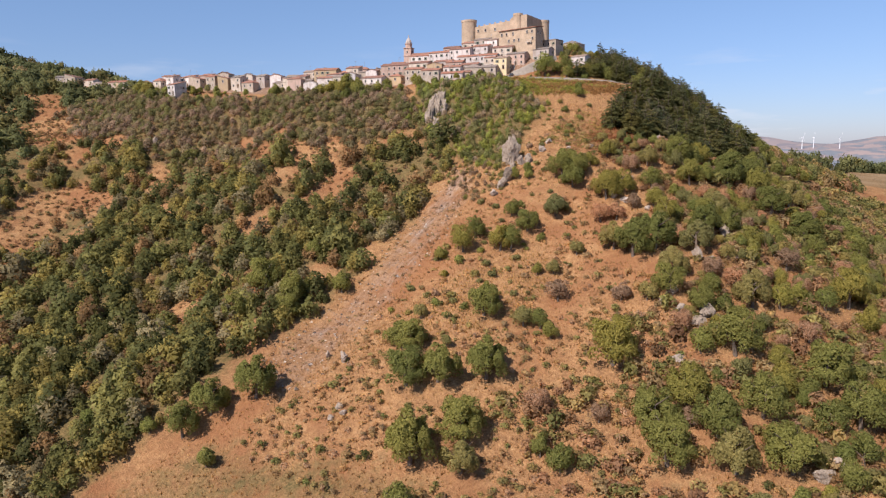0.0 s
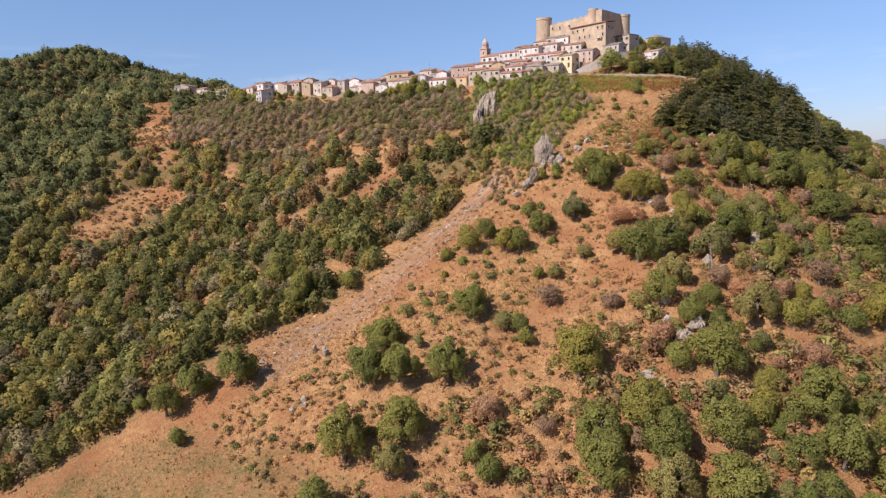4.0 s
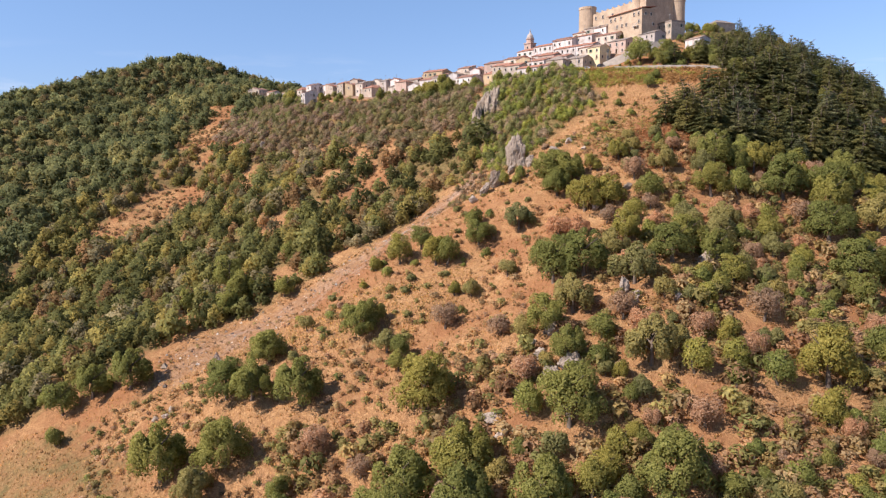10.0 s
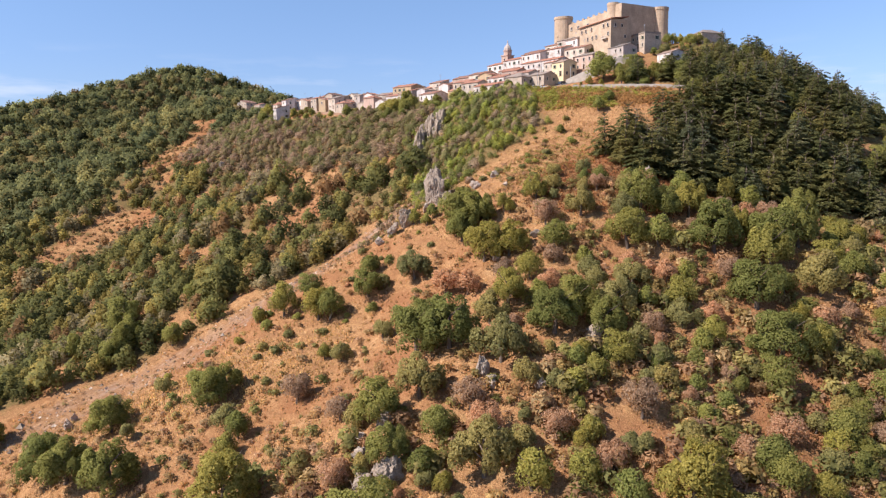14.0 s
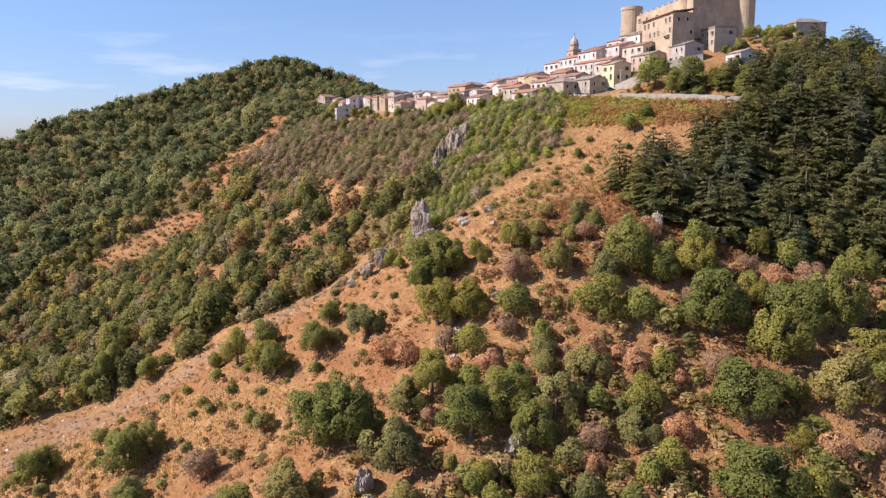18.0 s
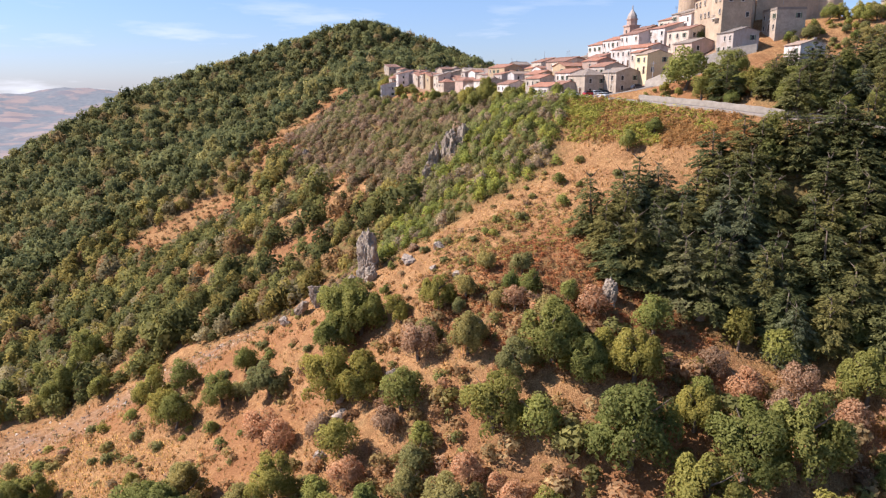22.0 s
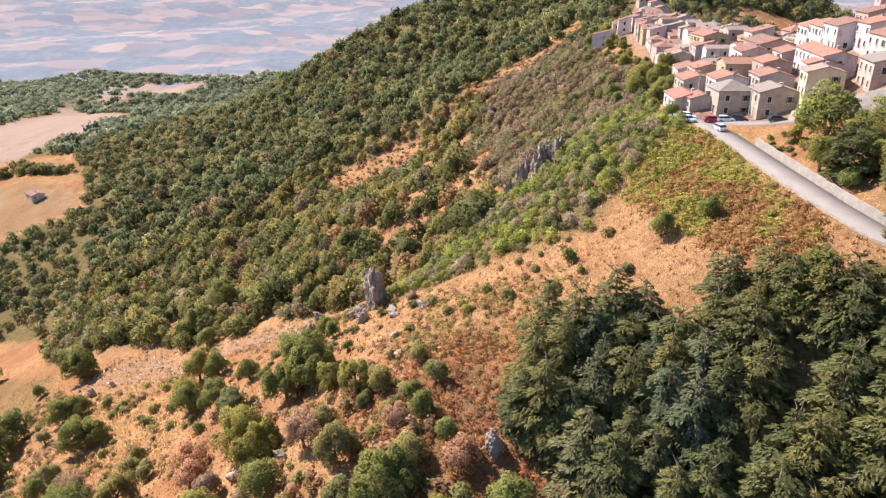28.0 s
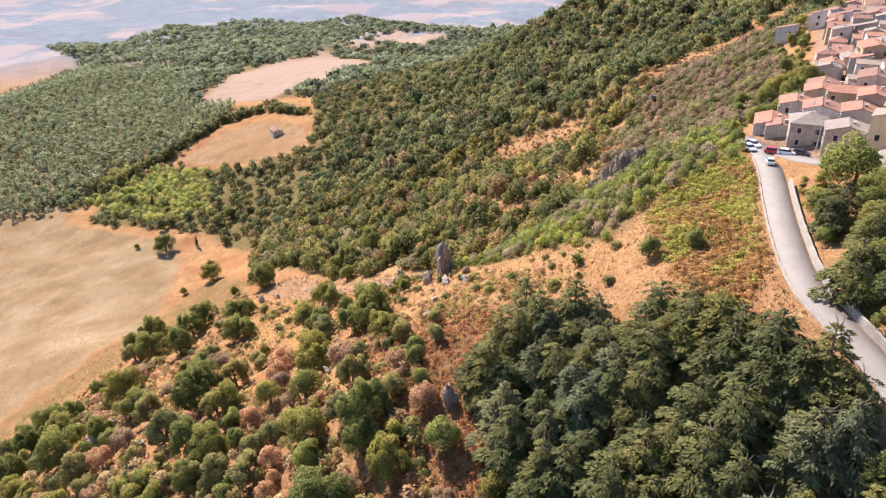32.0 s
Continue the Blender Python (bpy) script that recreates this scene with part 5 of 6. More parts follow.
x, y = x[keep], y[keep]
stuff("golden_grass", tuft, x, y, rng.uniform(0.6, 1.3, len(x)), rng.uniform(0.7, 1.3, len(x)), tints_of(rng, len(x), [(0.62, 0.42, 0.17), (0.70, 0.48, 0.20), (0.54, 0.35, 0.14)], [3, 2, 2]), WOODS_LEAF, "tall golden dry grass on the meadow", "grass", rng)
x, y = scatter(FERNS, 0.82, rng, 0.97)
w = fold(x, y, 18, 21)
tint = np.where((w + 0.4 * rng.normal(size=len(x)) + (x - 52) * -0.03)[:, None] > 0, np.array([0.36, 0.36, 0.085]), np.array([0.42, 0.245, 0.10]))
stuff("bracken", low_bush[::2], x, y, rng.uniform(0.6, 1.0, len(x)), rng.uniform(0.7, 1.2, len(x)), tint * rng.uniform(0.7, 1.2, (len(x), 1)), WOODS_LEAF, "green and browning bracken below the road", "bracken", rng)
x, y = scatter(MEADOW_FERN, 1.05, rng, 0.85, clump=0.6, clump_size=12, seed=92)
stuff("meadow_fern", low_bush[::2], x, y, rng.uniform(0.5, 0.9, len(x)), rng.uniform(0.6, 1.0, len(x)), tints_of(rng, len(x), [(0.32, 0.29, 0.085), (0.40, 0.27, 0.11), (0.26, 0.25, 0.08), (0.36, 0.20, 0.10)], [3, 2, 2, 2]), WOODS_LEAF, "low green fern and broom in the dry meadow", "fern", rng)
x, y = scatter(BROWN_FERN, 1.05, rng, 0.85, clump=0.4, clump_size=16, seed=91)
stuff("withered_bracken", low_bush[::2], x, y, rng.uniform(0.5, 0.9, len(x)), rng.uniform(0.7, 1.2, len(x)), tints_of(rng, len(x), [(0.34, 0.145, 0.068), (0.40, 0.19, 0.09), (0.27, 0.165, 0.09)], [3, 2, 1.5]), WOODS_LEAF, "withered red-brown bracken", "bracken", rng)
for kind, a, b, scale in (("cypress", -388, 497, 0.9), ("cypress", -383, 499, 1.0), ("cypress", -378, 501, 0.85), ("oak", -119, 88, 1.25), ("oak", -64, 151, 1.3), ("oak", -10, 119, 0.8), ("grey", -168, 24, 1.6), ("oak", -142, 23, 0.8), ("oak", -3, 211, 0.9), ("light", -155, 77, 1.0), ("cypress", -204, -8, 1.1), ("cypress", -150, 60, 1.0), ("oak", -199, 6, 1.4), ("oak", -190, 14, 1.2), ("oak", -182, 67, 1.5), ("oak", -176, 60, 1.3), ("grey", -205, -25, 1.7), ("oak", -44, 100, 0.7), ("oak", -89, 90, 0.8)):
    plant(kind, a, b, scale, rng)
for a, b, scale in ((-64, 366, 1.3), (-58, 364, 1.5), (-66, 360, 1.4), (-52, 358, 1.4), (-60, 354, 1.3), (-72, 362, 1.1), (-50, 350, 1.2), (-56, 344, 1.2), (-46, 342, 1.1), (-98, 366, 1.2), (-132, 372, 1.1), (-140, 366, 1.0), (-166, 384, 1.1), (-172, 378, 1.2), (-178, 388, 1.3), (-186, 394, 1.3), (-160, 372, 0.9), (-34, 350, 1.0), (-28, 342, 1.1), (-18, 344, 0.9)):
    plant("oak" if scale > 1.15 else "light", a, b, scale, rng)
for a, b in zip(*scatter([(-190, 392), (-172, 384), (-150, 378), (-118, 372), (-85, 366), (-58, 360), (-40, 352), (-24, 344), (-10, 334), (-6, 338), (-22, 352), (-42, 358), (-56, 367), (-85, 372), (-118, 379), (-150, 385), (-172, 391)], 3.4, rng, 0.6, clump=0.5, clump_size=22, seed=23)):
    plant(("lshrub", "shrub", "light", "grey", "oak")[rng.choice(5, p=[0.32, 0.18, 0.22, 0.14, 0.14])], a, b, rng.uniform(0.6, 1.1), rng)
SLOPE_WOOD = [(52, 338), (66, 337), (90, 341.5), (112, 348), (112, 362), (84, 372), (70, 360), (61, 352), (52, 345)]
for a, b in zip(*scatter(SLOPE_WOOD, 4.3, rng, 0.92)):
    plant(("oak", "cedar", "grey", "light", "pine")[rng.choice(5, p=[0.34, 0.26, 0.16, 0.14, 0.10])], a, b, rng.uniform(0.7, 1.1), rng)
for a, b in zip(*scatter([(36, 339), (48, 338), (46, 344), (36, 343)], 2.2, rng, 0.7)):
    plant(("shrub", "lshrub", "gshrub")[rng.randint(3)], a, b, rng.uniform(0.5, 1.0), rng)
for a, b in zip(*scatter([(50, 376), (62, 372), (78, 386), (84, 402), (80, 414), (56, 412), (58, 396)], 3.0, rng, 0.85)):
    plant(("shrub", "grey", "gshrub", "light")[rng.randint(4)], a, b, rng.uniform(0.5, 1.0), rng)
for kind, a, b, scale in (("light", 45, 346, 2.3), ("light", 51, 348, 1.3), ("oak", 56, 351, 1.25), ("oak", 81, 421, 1.1), ("oak", 30, 373, 0.75), ("oak", 41, 343, 0.5), ("light", 57, 317.5, 0.95), ("light", 1, 332, 0.8), ("oak", 31, 381, 1.1), ("light", 12, 331, 0.8)):
    plant(kind, a, b, scale, rng)
for model in [o for some in MODELS.values() for o in some]:
    for o in (*model.children_recursive, model):
        bpy.data.objects.remove(o)


# ---- village ----
WALLS = {
    "white": plaster("white_plaster", (0.73, 0.655, 0.61), 0.6),
    "cream": plaster("cream_plaster", (0.60, 0.51, 0.42), 0.6),
    "yellow": plaster("yellow_plaster", (0.76, 0.62, 0.38), 0.2),
    "pink": plaster("pink_plaster", (0.55, 0.39, 0.32), 0.6),
    "grey": plaster("grey_render", (0.47, 0.41, 0.37), 0.6),
    "stone": plain("rubble_stone", (0.45, 0.36, 0.28), 0.95, 0.4, 0.8, 2.2, 0.8, 0.08),
    "ochre": plaster("ochre_plaster", (0.56, 0.41, 0.25), 0.6),
}


def tile_material(name, a, b_):
    m, nt, b = material(name)
    tc = nt.nodes.new("ShaderNodeTexCoord")
    w = node(nt, "ShaderNodeTexWave", Scale=1.6, Distortion=0.6)
    w.bands_direction = "X"
    nt.links.new(tc.outputs["Object"], w.inputs["Vector"])
    n1, n2 = noise_tex(nt, 0.8, 5), noise_tex(nt, 4.5, 4, 0.75)
    info = nt.nodes.new("ShaderNodeObjectInfo")
    col = mix(nt, 0.5, ramp(nt, n1, [(0.3, a), (0.7, b_)]), ramp(nt, n2, [(0.25, tuple(c * 0.55 for c in a)), (0.7, b_)]))
    col = mix(nt, 1.0, col, ramp(nt, info.outputs["Random"], [(0, (0.75, 0.8, 0.85)), (0.5, (1, 1, 1)), (1, (1.2, 1.08, 1.0))]), "MULTIPLY")
    nt.links.new(col, b.inputs["Base Color"])
    b.inputs["Roughness"].default_value = 0.9
    bump(nt, b, w.outputs["Fac"], 0.7, 0.08)
    return m


TILE = tile_material("clay_tile", (0.22, 0.095, 0.062), (0.43, 0.225, 0.15))
OLD_TILE = tile_material("weathered_tile", (0.20, 0.15, 0.12), (0.38, 0.30, 0.24))
CASTLE = plain("castle_stone", (0.475, 0.352, 0.245), 0.95, 0.42, 0.25, 1.8, 0.7, 0.08)
GLASS = plain("dark_pane", (0.03, 0.03, 0.035), 0.25, 0.2)
WOOD_DARK = plain("brown_wood", (0.14, 0.08, 0.05), 0.8, 0.3)
STONE_TRIM = plain("stone_trim", (0.55, 0.49, 0.42), 0.9, 0.2)

pane_bits = Bits()
pane_bits.box(-0.42, 0.42, -0.03, 0.06, -0.62, 0.62)
pane_bits.box(-0.03, 0.03, -0.06, -0.03, -0.62, 0.62, 1)
PANE = pane_bits.mesh("pane", [GLASS, WOOD_DARK])
surround = Bits()
surround.box(-0.56, -0.42, -0.10, 0.08, -0.72, 0.72)
surround.box(0.42, 0.56, -0.10, 0.08, -0.72, 0.72)
surround.box(-0.42, 0.42, -0.10, 0.08, 0.62, 0.76)
WINDOW = surround.mesh("window", [STONE_TRIM])
ledge = Bits()
ledge.box(-0.66, 0.66, -0.18, 0.08, -0.84, -0.72)
SILL = ledge.mesh("sill", [STONE_TRIM])
leaf_bits = Bits()
leaf_bits.box(-0.20, 0.20, -0.16, -0.11, -0.66, 0.66)
SHUTTER = leaf_bits.mesh("shutter", [plain("faded_green_paint", (0.16, 0.19, 0.13), 0.8, 0.3)])
far_bits = Bits()
far_bits.ring([[(-w, y, lo), (w, y, lo), (w, y, hi), (-w, y, hi)] for w, y, lo, hi in ((0.56, 0.08, -0.80, 0.76), (0.56, -0.10, -0.80, 0.76), (0.42, -0.10, -0.62, 0.62), (0.42, -0.02, -0.62, 0.62))])
far_bits.f.append((12, 13, 14, 15))
far_bits.m.append(1)
FAR_WINDOW = far_bits.mesh("window", [STONE_TRIM, GLASS])


def window(parent, at, near, shut=False, name="window"):
    """A window in its surround; near ones have pane, sill and sometimes shutters of their own."""
    w = part(name, WINDOW if near else FAR_WINDOW, parent, at=at)
    if near:
        part("pane", PANE, w, "dark glass pane")
        part("sill", SILL, w)
        if shut:
            for side in (-0.66, 0.66):
                part("shutter", SHUTTER, w, "faded green wooden shutter", pose(side, 0, 0))
    return w


door_bits = Bits()
door_bits.box(-0.55, 0.55, 0.0, 0.06, 0, 2.1, 1)
door_bits.box(-0.7, -0.55, -0.10, 0.08, 0, 2.2, 0)
door_bits.box(0.55, 0.7, -0.10, 0.08, 0, 2.2, 0)
door_bits.box(-0.7, 0.7, -0.10, 0.08, 2.2, 2.36, 0)
DOOR = door_bits.mesh("door", [STONE_TRIM, WOOD_DARK])
chim = Bits()
chim.box(-0.35, 0.35, -0.3, 0.3, -0.8, 0.9)
chim.box(-0.45, 0.45, -0.4, 0.4, 0.9, 1.02)
CHIMNEY = chim.mesh("chimney", [WALLS["grey"]])
mast = Bits()
mast.box(-0.03, 0.03, -0.03, 0.03, -0.6, 2.4)
for k in range(4):
    mast.box(-0.5 + 0.06 * k, 0.5 - 0.06 * k, -0.02, 0.02, 1.7 + 0.18 * k, 1.74 + 0.18 * k)
AERIAL = mast.mesh("aerial", [plain("dull_metal", (0.35, 0.35, 0.36), 0.5, 0.2, metal=0.8)])


def house(x, y, base, turn, wide, deep, eave, wall="white", roof="gable", tile=TILE, label="", r=rng, windows=True, name="house", near=True):
    """A house with its front along local x facing -y; base and eave are heights above the sea of the plan."""
    t = thing(name, pose(x, y, base, 0, 0, turn), label, "house", "houses of the hill village")
    h, w, d = eave - base, wide / 2, deep / 2
    b = Bits()
    b.box(-w, w, -d, d, -7, h)
    rise = 0.30 * deep / 2 if roof == "gable" else 0.26 * deep
    if roof == "gable":
        b.add([(-w, -d, h), (-w, d, h), (-w, 0, h + rise), (w, -d, h), (w, d, h), (w, 0, h + rise)], [(0, 1, 2), (3, 5, 4)])
    if roof == "shed":
        b.add([(-w, -d, h), (-w, d, h), (-w, d, h + rise), (w, -d, h), (w, d, h), (w, d, h + rise)], [(0, 1, 2), (3, 5, 4), (1, 4, 5, 2)])
    part("wall", b.mesh("wall", [WALLS[wall]]), t)
    o, th = 0.28, 0.16
    b = Bits()
    s = rise / d if roof == "gable" else rise / (2 * d)
    if roof == "gable":
        for g in (-1, 1):
            b.add([(-w - o, g * (d + o), h - s * o), (w + o, g * (d + o), h - s * o), (w + o, 0, h + rise), (-w - o, 0, h + rise), (-w - o, g * (d + o), h - s * o + th), (w + o, g * (d + o), h - s * o + th), (w + o, 0, h + rise + th), (-w - o, 0, h + rise + th)], [(0, 1, 2, 3), (4, 5, 6, 7), (0, 1, 5, 4), (0, 4, 7, 3), (1, 2, 6, 5)])
        b.box(-w - o, w + o, -0.14, 0.14, h + rise + th - 0.06, h + rise + th + 0.1)
    elif roof == "shed":
        b.add([(-w - o, -d - o, h - s * o), (w + o, -d - o, h - s * o), (w + o, d + o, h + rise + s * o), (-w - o, d + o, h + rise + s * o), (-w - o, -d - o, h - s * o + th), (w + o, -d - o, h - s * o + th), (w + o, d + o, h + rise + s * o + th), (-w - o, d + o, h + rise + s * o + th)], [(3, 2, 1, 0), (4, 5, 6, 7), (0, 1, 5, 4), (0, 4, 7, 3), (1, 2, 6, 5), (2, 3, 7, 6)])
    elif roof == "hip":
        p = [(-w - o, -d - o, h), (w + o, -d - o, h), (w + o, d + o, h), (-w - o, d + o, h)]
        k = min(w, d) * 0.9
        q = [(-w + k, 0, h + rise), (w - k, 0, h + rise)] if w >= d else [(0, -d + k, h + rise), (0, d - k, h + rise)]
        b.box(-w - o, w + o, -d - o, d + o, h, h + 0.12)
        p = [(a, c, e + 0.12) for a, c, e in p]
        f = [(0, 1, 5, 4), (1, 2, 5), (2, 3, 4, 5), (3, 0, 4)] if w >= d else [(0, 1, 4), (1, 2, 5, 4), (2, 3, 5), (3, 0, 4, 5)]
        b.add(p + q, f)
    else:
        b.box(-w - 0.1, w + 0.1, -d - 0.1, d + 0.1, h, h + 0.25)
        for x0, x1, y0, y1 in ((-w, w, -d, -d + 0.3), (-w, w, d - 0.3, d), (-w, -w + 0.3, -d + 0.3, d - 0.3), (w - 0.3, w, -d + 0.3, d - 0.3)):
            b.box(x0, x1, y0, y1, h + 0.25, h + 0.7)
    part("roof", b.mesh("roof", [tile]), t)
    if roof in ("gable", "hip", "shed"):
        part("chimney", CHIMNEY, t, at=pose(r.uniform(-0.6, 0.6) * w, r.uniform(0.1, 0.5) * d, h + 0.7))
    if windows and r.rand() < 0.45:
        part("aerial", AERIAL, t, at=pose(r.uniform(-0.5, 0.5) * w, 0, h + rise + 0.3, 0, 0, r.rand() * 90))
    if windows:
        storeys = max(1, int(h / 2.9))
        for k in range(storeys):
            zz = h - 1.55 - 2.9 * k
            n = max(1, int(wide / 3.0))
            for j in range(n):
                px = -w + (j + 0.5) * wide / n + r.uniform(-0.15, 0.15)
                if k == storeys - 1 and j == n // 2 and storeys > 1:
                    part("door", DOOR, t, at=pose(px, -d, max(0.0, zz - 1.25)))
                elif r.rand() < 0.85:
                    window(t, pose(px, -d, zz), near, r.rand() < 0.3)
            for side in (-1, 1):
                for j in range(max(1, int(deep / 3.6))):
                    if r.rand() < 0.6:
                        py = -d + (j + 0.5) * deep / max(1, int(deep / 3.6))
                        window(t, pose(side * w, py, zz, 0, 0, 90 * side), near, r.rand() < 0.2)
    return t


house(-1, 341, 133, -12, 11, 7.5, 138, "white", label="white two-storey house with red tile roof above the scrub")
house(5, 342, 135, -12, 6, 6.5, 138.6, "cream", label="small pale house with orange tile roof by the car park")
house(9.5, 347, 135, -10, 8.5, 8.5, 141.2, "stone", "hip", OLD_TILE, "rubble stone house with grey weathered roof")
house(17.5, 353, 135.5, -14, 8, 9, 142.0, "stone", "gable", OLD_TILE, "stone house with arched cellar beside the road")
house(24.5, 359, 140, -24, 7, 7.5, 147.2, "yellow", "gable", OLD_TILE, "yellow plastered house with small balcony")
house(19, 362.5, 140, -24, 6, 7, 148, "cream", label="cream plastered house beside the yellow one")
house(33, 367, 143, -24, 10, 8, 150.2, "pink", "gable", OLD_TILE, "brownish pink house under the castle rock")
house(12, 368, 142, -20, 22, 7, 149.6, "white", label="long white row house with tile roof")
house(26, 374, 147, -20, 11, 8, 154.5, "cream", label="cream house with loggia under the castle")
house(14, 379, 148, -20, 9, 7, 156, "white", "shed", TILE, "white house with lean-to roof under the castle")
house(15, 389, 154, -20, 8, 7, 161.0, "grey", "shed", OLD_TILE, "grey house against the castle wall")
house(-12, 349, 135, -12, 9, 8, 140.5, "cream", label="cream house with tile roof behind the lowest row")
house(-1, 352, 136, -14, 9, 8, 142.2, "white", label="white house with tile roof behind the stone house")
house(8, 358, 138, -16, 9, 8, 144, "grey", "gable", TILE, "grey house with tile roof in the lower village")
house(-10, 360, 138, 76, 9, 8, 144.5, "ochre", label="ochre house end-on in the lower village")
house(0, 363, 139, -16, 9, 7, 146, "pink", "gable", TILE, "pink house with tile roof in the lower village")
house(-21, 357, 136, -14, 9, 8, 142, "stone", "gable", TILE, "stone house with tile roof in the lower village")
house(-19, 369, 139, -18, 11, 8, 146.5, "cream", label="cream house with broad tile roof below the white row")
house(-6, 372, 140, -20, 10, 7, 147.5, "grey", "gable", TILE, "grey house with tile roof below the white row")
house(-19, 388.6, 143.5, -21.5, 11, 9, 152.6, "white", label="tall white house of the curved row")
house(-8, 384.4, 143.5, -21.5, 12.4, 9, 153.6, "white", label="tall white house of the curved row")
house(3.5, 380, 144.5, -21.5, 12, 9, 154.8, "white", label="tall white house of the curved row")
house(-43, 364, 131, -18, 11, 9, 138.6, "white", label="white gabled house with red tile roof")
house(-33, 383, 136, -15, 16, 10, 147, "pink", label="red and beige house with broad tile roof")
house(-73, 386, 135, -8, 13, 9, 145.5, "ochre", label="ochre house with broad tile roof on the ridge")
house(-157, 378, 129.5, -28, 6, 8, 138.2, "white", "shed", TILE, "whitewashed tall house at the village end")
house(46.5, 367, 143.5, -30, 9, 7.5, 152.4, "grey", "gable", OLD_TILE, "grey house with weathered roof above the retaining wall")
house(20.5, 385, 151, -28, 8, 7, 160.2, "white", "gable", OLD_TILE, "white house against the castle rock")
house(8, 391.5, 152, -20, 8, 7, 159.6, "cream", "shed", TILE, "cream house below the round tower")
house(-2, 391, 148, -20, 9, 7, 157.2, "pink", "gable", TILE, "pinkish house behind the white row")
house(66, 366, 143.5, -35, 8, 6.5, 148.2, "white", "gable", OLD_TILE, "small white house among the trees")
house(52.6, 379.4, 151.5, -38, 9, 8, 158.3, "stone", "flat", OLD_TILE, "square stone building beside the castle")
house(70, 417, 157, 50, 12, 8, 162.0, "stone", "hip", OLD_TILE, "low stone building on the hilltop", windows=False)
for k, (hx, hy, wide, turn) in enumerate(WEST_HOUSES):
    wall = ("grey", "stone", "cream", "white", "stone", "ochre")[k % 6]
    g = hz(hx, hy)
    house(hx, hy, g - 0.5, turn, wide, 6.5 + k % 3 * 0.7, g + 2.9 + 0.8 * (k * 5 % 3), wall, ("gable", "shed", "gable", "hip")[k % 4], TILE if k % 3 else OLD_TILE, {"white": "white plastered", "cream": "cream plastered", "grey": "grey rendered", "stone": "rubble stone", "ochre": "ochre plastered"}[wall] + " house at the upper end of the ridge", near=False)
FRONT_X, FRONT_Y = [-185, -172, -150, -118, -85, -55, -28, -10], [398, 393, 386, 381, 374, 370, 358, 356]
for row in range(7):
    for k in range(20):
        hx = -180 + 8.4 * k + rng.uniform(-2, 2) + 4 * (row % 2)
        hy = float(np.interp(hx, FRONT_X, FRONT_Y)) + 8.6 * row + rng.uniform(-2, 2)
        if hx > -28 or min(math.hypot(hx - a, hy - b) for a, b in ((-43, 364), (-33, 383), (-37, 384), (-73, 386), (-154, 377), (-2, 341), (-19, 389), (-29, 416), (-20, 412))) < 7.5:
            continue
        if row == 0 and rng.rand() < 0.5 or rng.rand() < 0.1:
            continue
        g = hz(hx, hy)
        wall = ("white", "cream", "grey", "stone", "pink", "ochre")[rng.choice(6, p=[0.16, 0.24, 0.20, 0.24, 0.08, 0.08])]
        house(hx, hy, g - 0.5, rng.choice([-14, -8, 76, 82, -20]) + rng.uniform(-4, 4), rng.uniform(5.2, 9), rng.uniform(5.5, 8), g + rng.uniform(2.8, 7.0), wall, ("gable", "gable", "hip", "shed")[rng.randint(4)], TILE if rng.rand() < 0.7 else OLD_TILE, {"white": "white plastered", "cream": "cream plastered", "grey": "grey rendered", "stone": "rubble stone", "pink": "pink plastered", "ochre": "ochre plastered"}[wall] + " village house with tile roof", near=False)


# ---- castle ----
def round_tower(bits, cx, cy, r, z0, z1, sides=24):
    rows = []
    for z, k in ((z0, 1.18), (z0 + (z1 - z0) * 0.35, 1.03), (z1 - 1.2, 1.0), (z1 - 1.2, 1.05), (z1, 1.05), (z1, 0.85), (z1 - 1.0, 0.85)):
        rows.append([(cx + r * k * math.cos(2 * math.pi * a / sides), cy + r * k * math.sin(2 * math.pi * a / sides), z) for a in range(sides)])
    bits.ring(rows)
    bits.cap(rows[-1])


def block(bits, pts, z0, z1, batter=0.0):
    c = np.mean(pts, 0)
    low = [tuple(c + (np.array(p) - c) * (1 + batter)) for p in pts]
    rows = [[(x, y, z0) for x, y in low], [(x, y, z1) for x, y in pts]]
    bits.ring(rows)
    bits.cap(rows[1])


castle = thing("castle", pose(0, 0, 0), "tan stone hilltop castle with round towers and walls", "castle")
b = Bits()
round_tower(b, 7.2, 402, 4.3, 148, 174.2)
part("round_tower", b.mesh("round_tower", [CASTLE]), castle)
b = Bits()
round_tower(b, 50.3, 409.5, 3.9, 148, 174.6)
part("round_tower", b.mesh("round_tower", [CASTLE]), castle)
b = Bits()
rising = [[(9.4, 399.6, 148), (34.5, 388.8, 148), (37, 400, 148), (14, 408.5, 148)], [(10, 400, 170.0), (34, 389.4, 172.2), (36.4, 400, 172.2), (14, 408, 170.0)]]
b.ring(rising)
b.cap(rising[1])
for k in range(9):
    f = k / 8.0
    b.box(10 + 24 * f - 0.5, 10 + 24 * f + 0.5, 400 - 10.6 * f, 400.9 - 10.6 * f, 169.8 + 2.2 * f, 170.7 + 2.2 * f)
part("curtain_wall", b.mesh("curtain_wall", [CASTLE]), castle)
b = Bits()
block(b, [(32.5, 391.5), (39.4, 388), (51, 409), (40, 417), (31, 402)], 148, 174.6, 0.03)
part("keep", b.mesh("keep", [CASTLE]), castle)
b = Bits()
round_tower(b, 34.6, 391.6, 2.6, 150, 175.6, 18)
part("corner_turret", b.mesh("corner_turret", [CASTLE]), castle)
b = Bits()
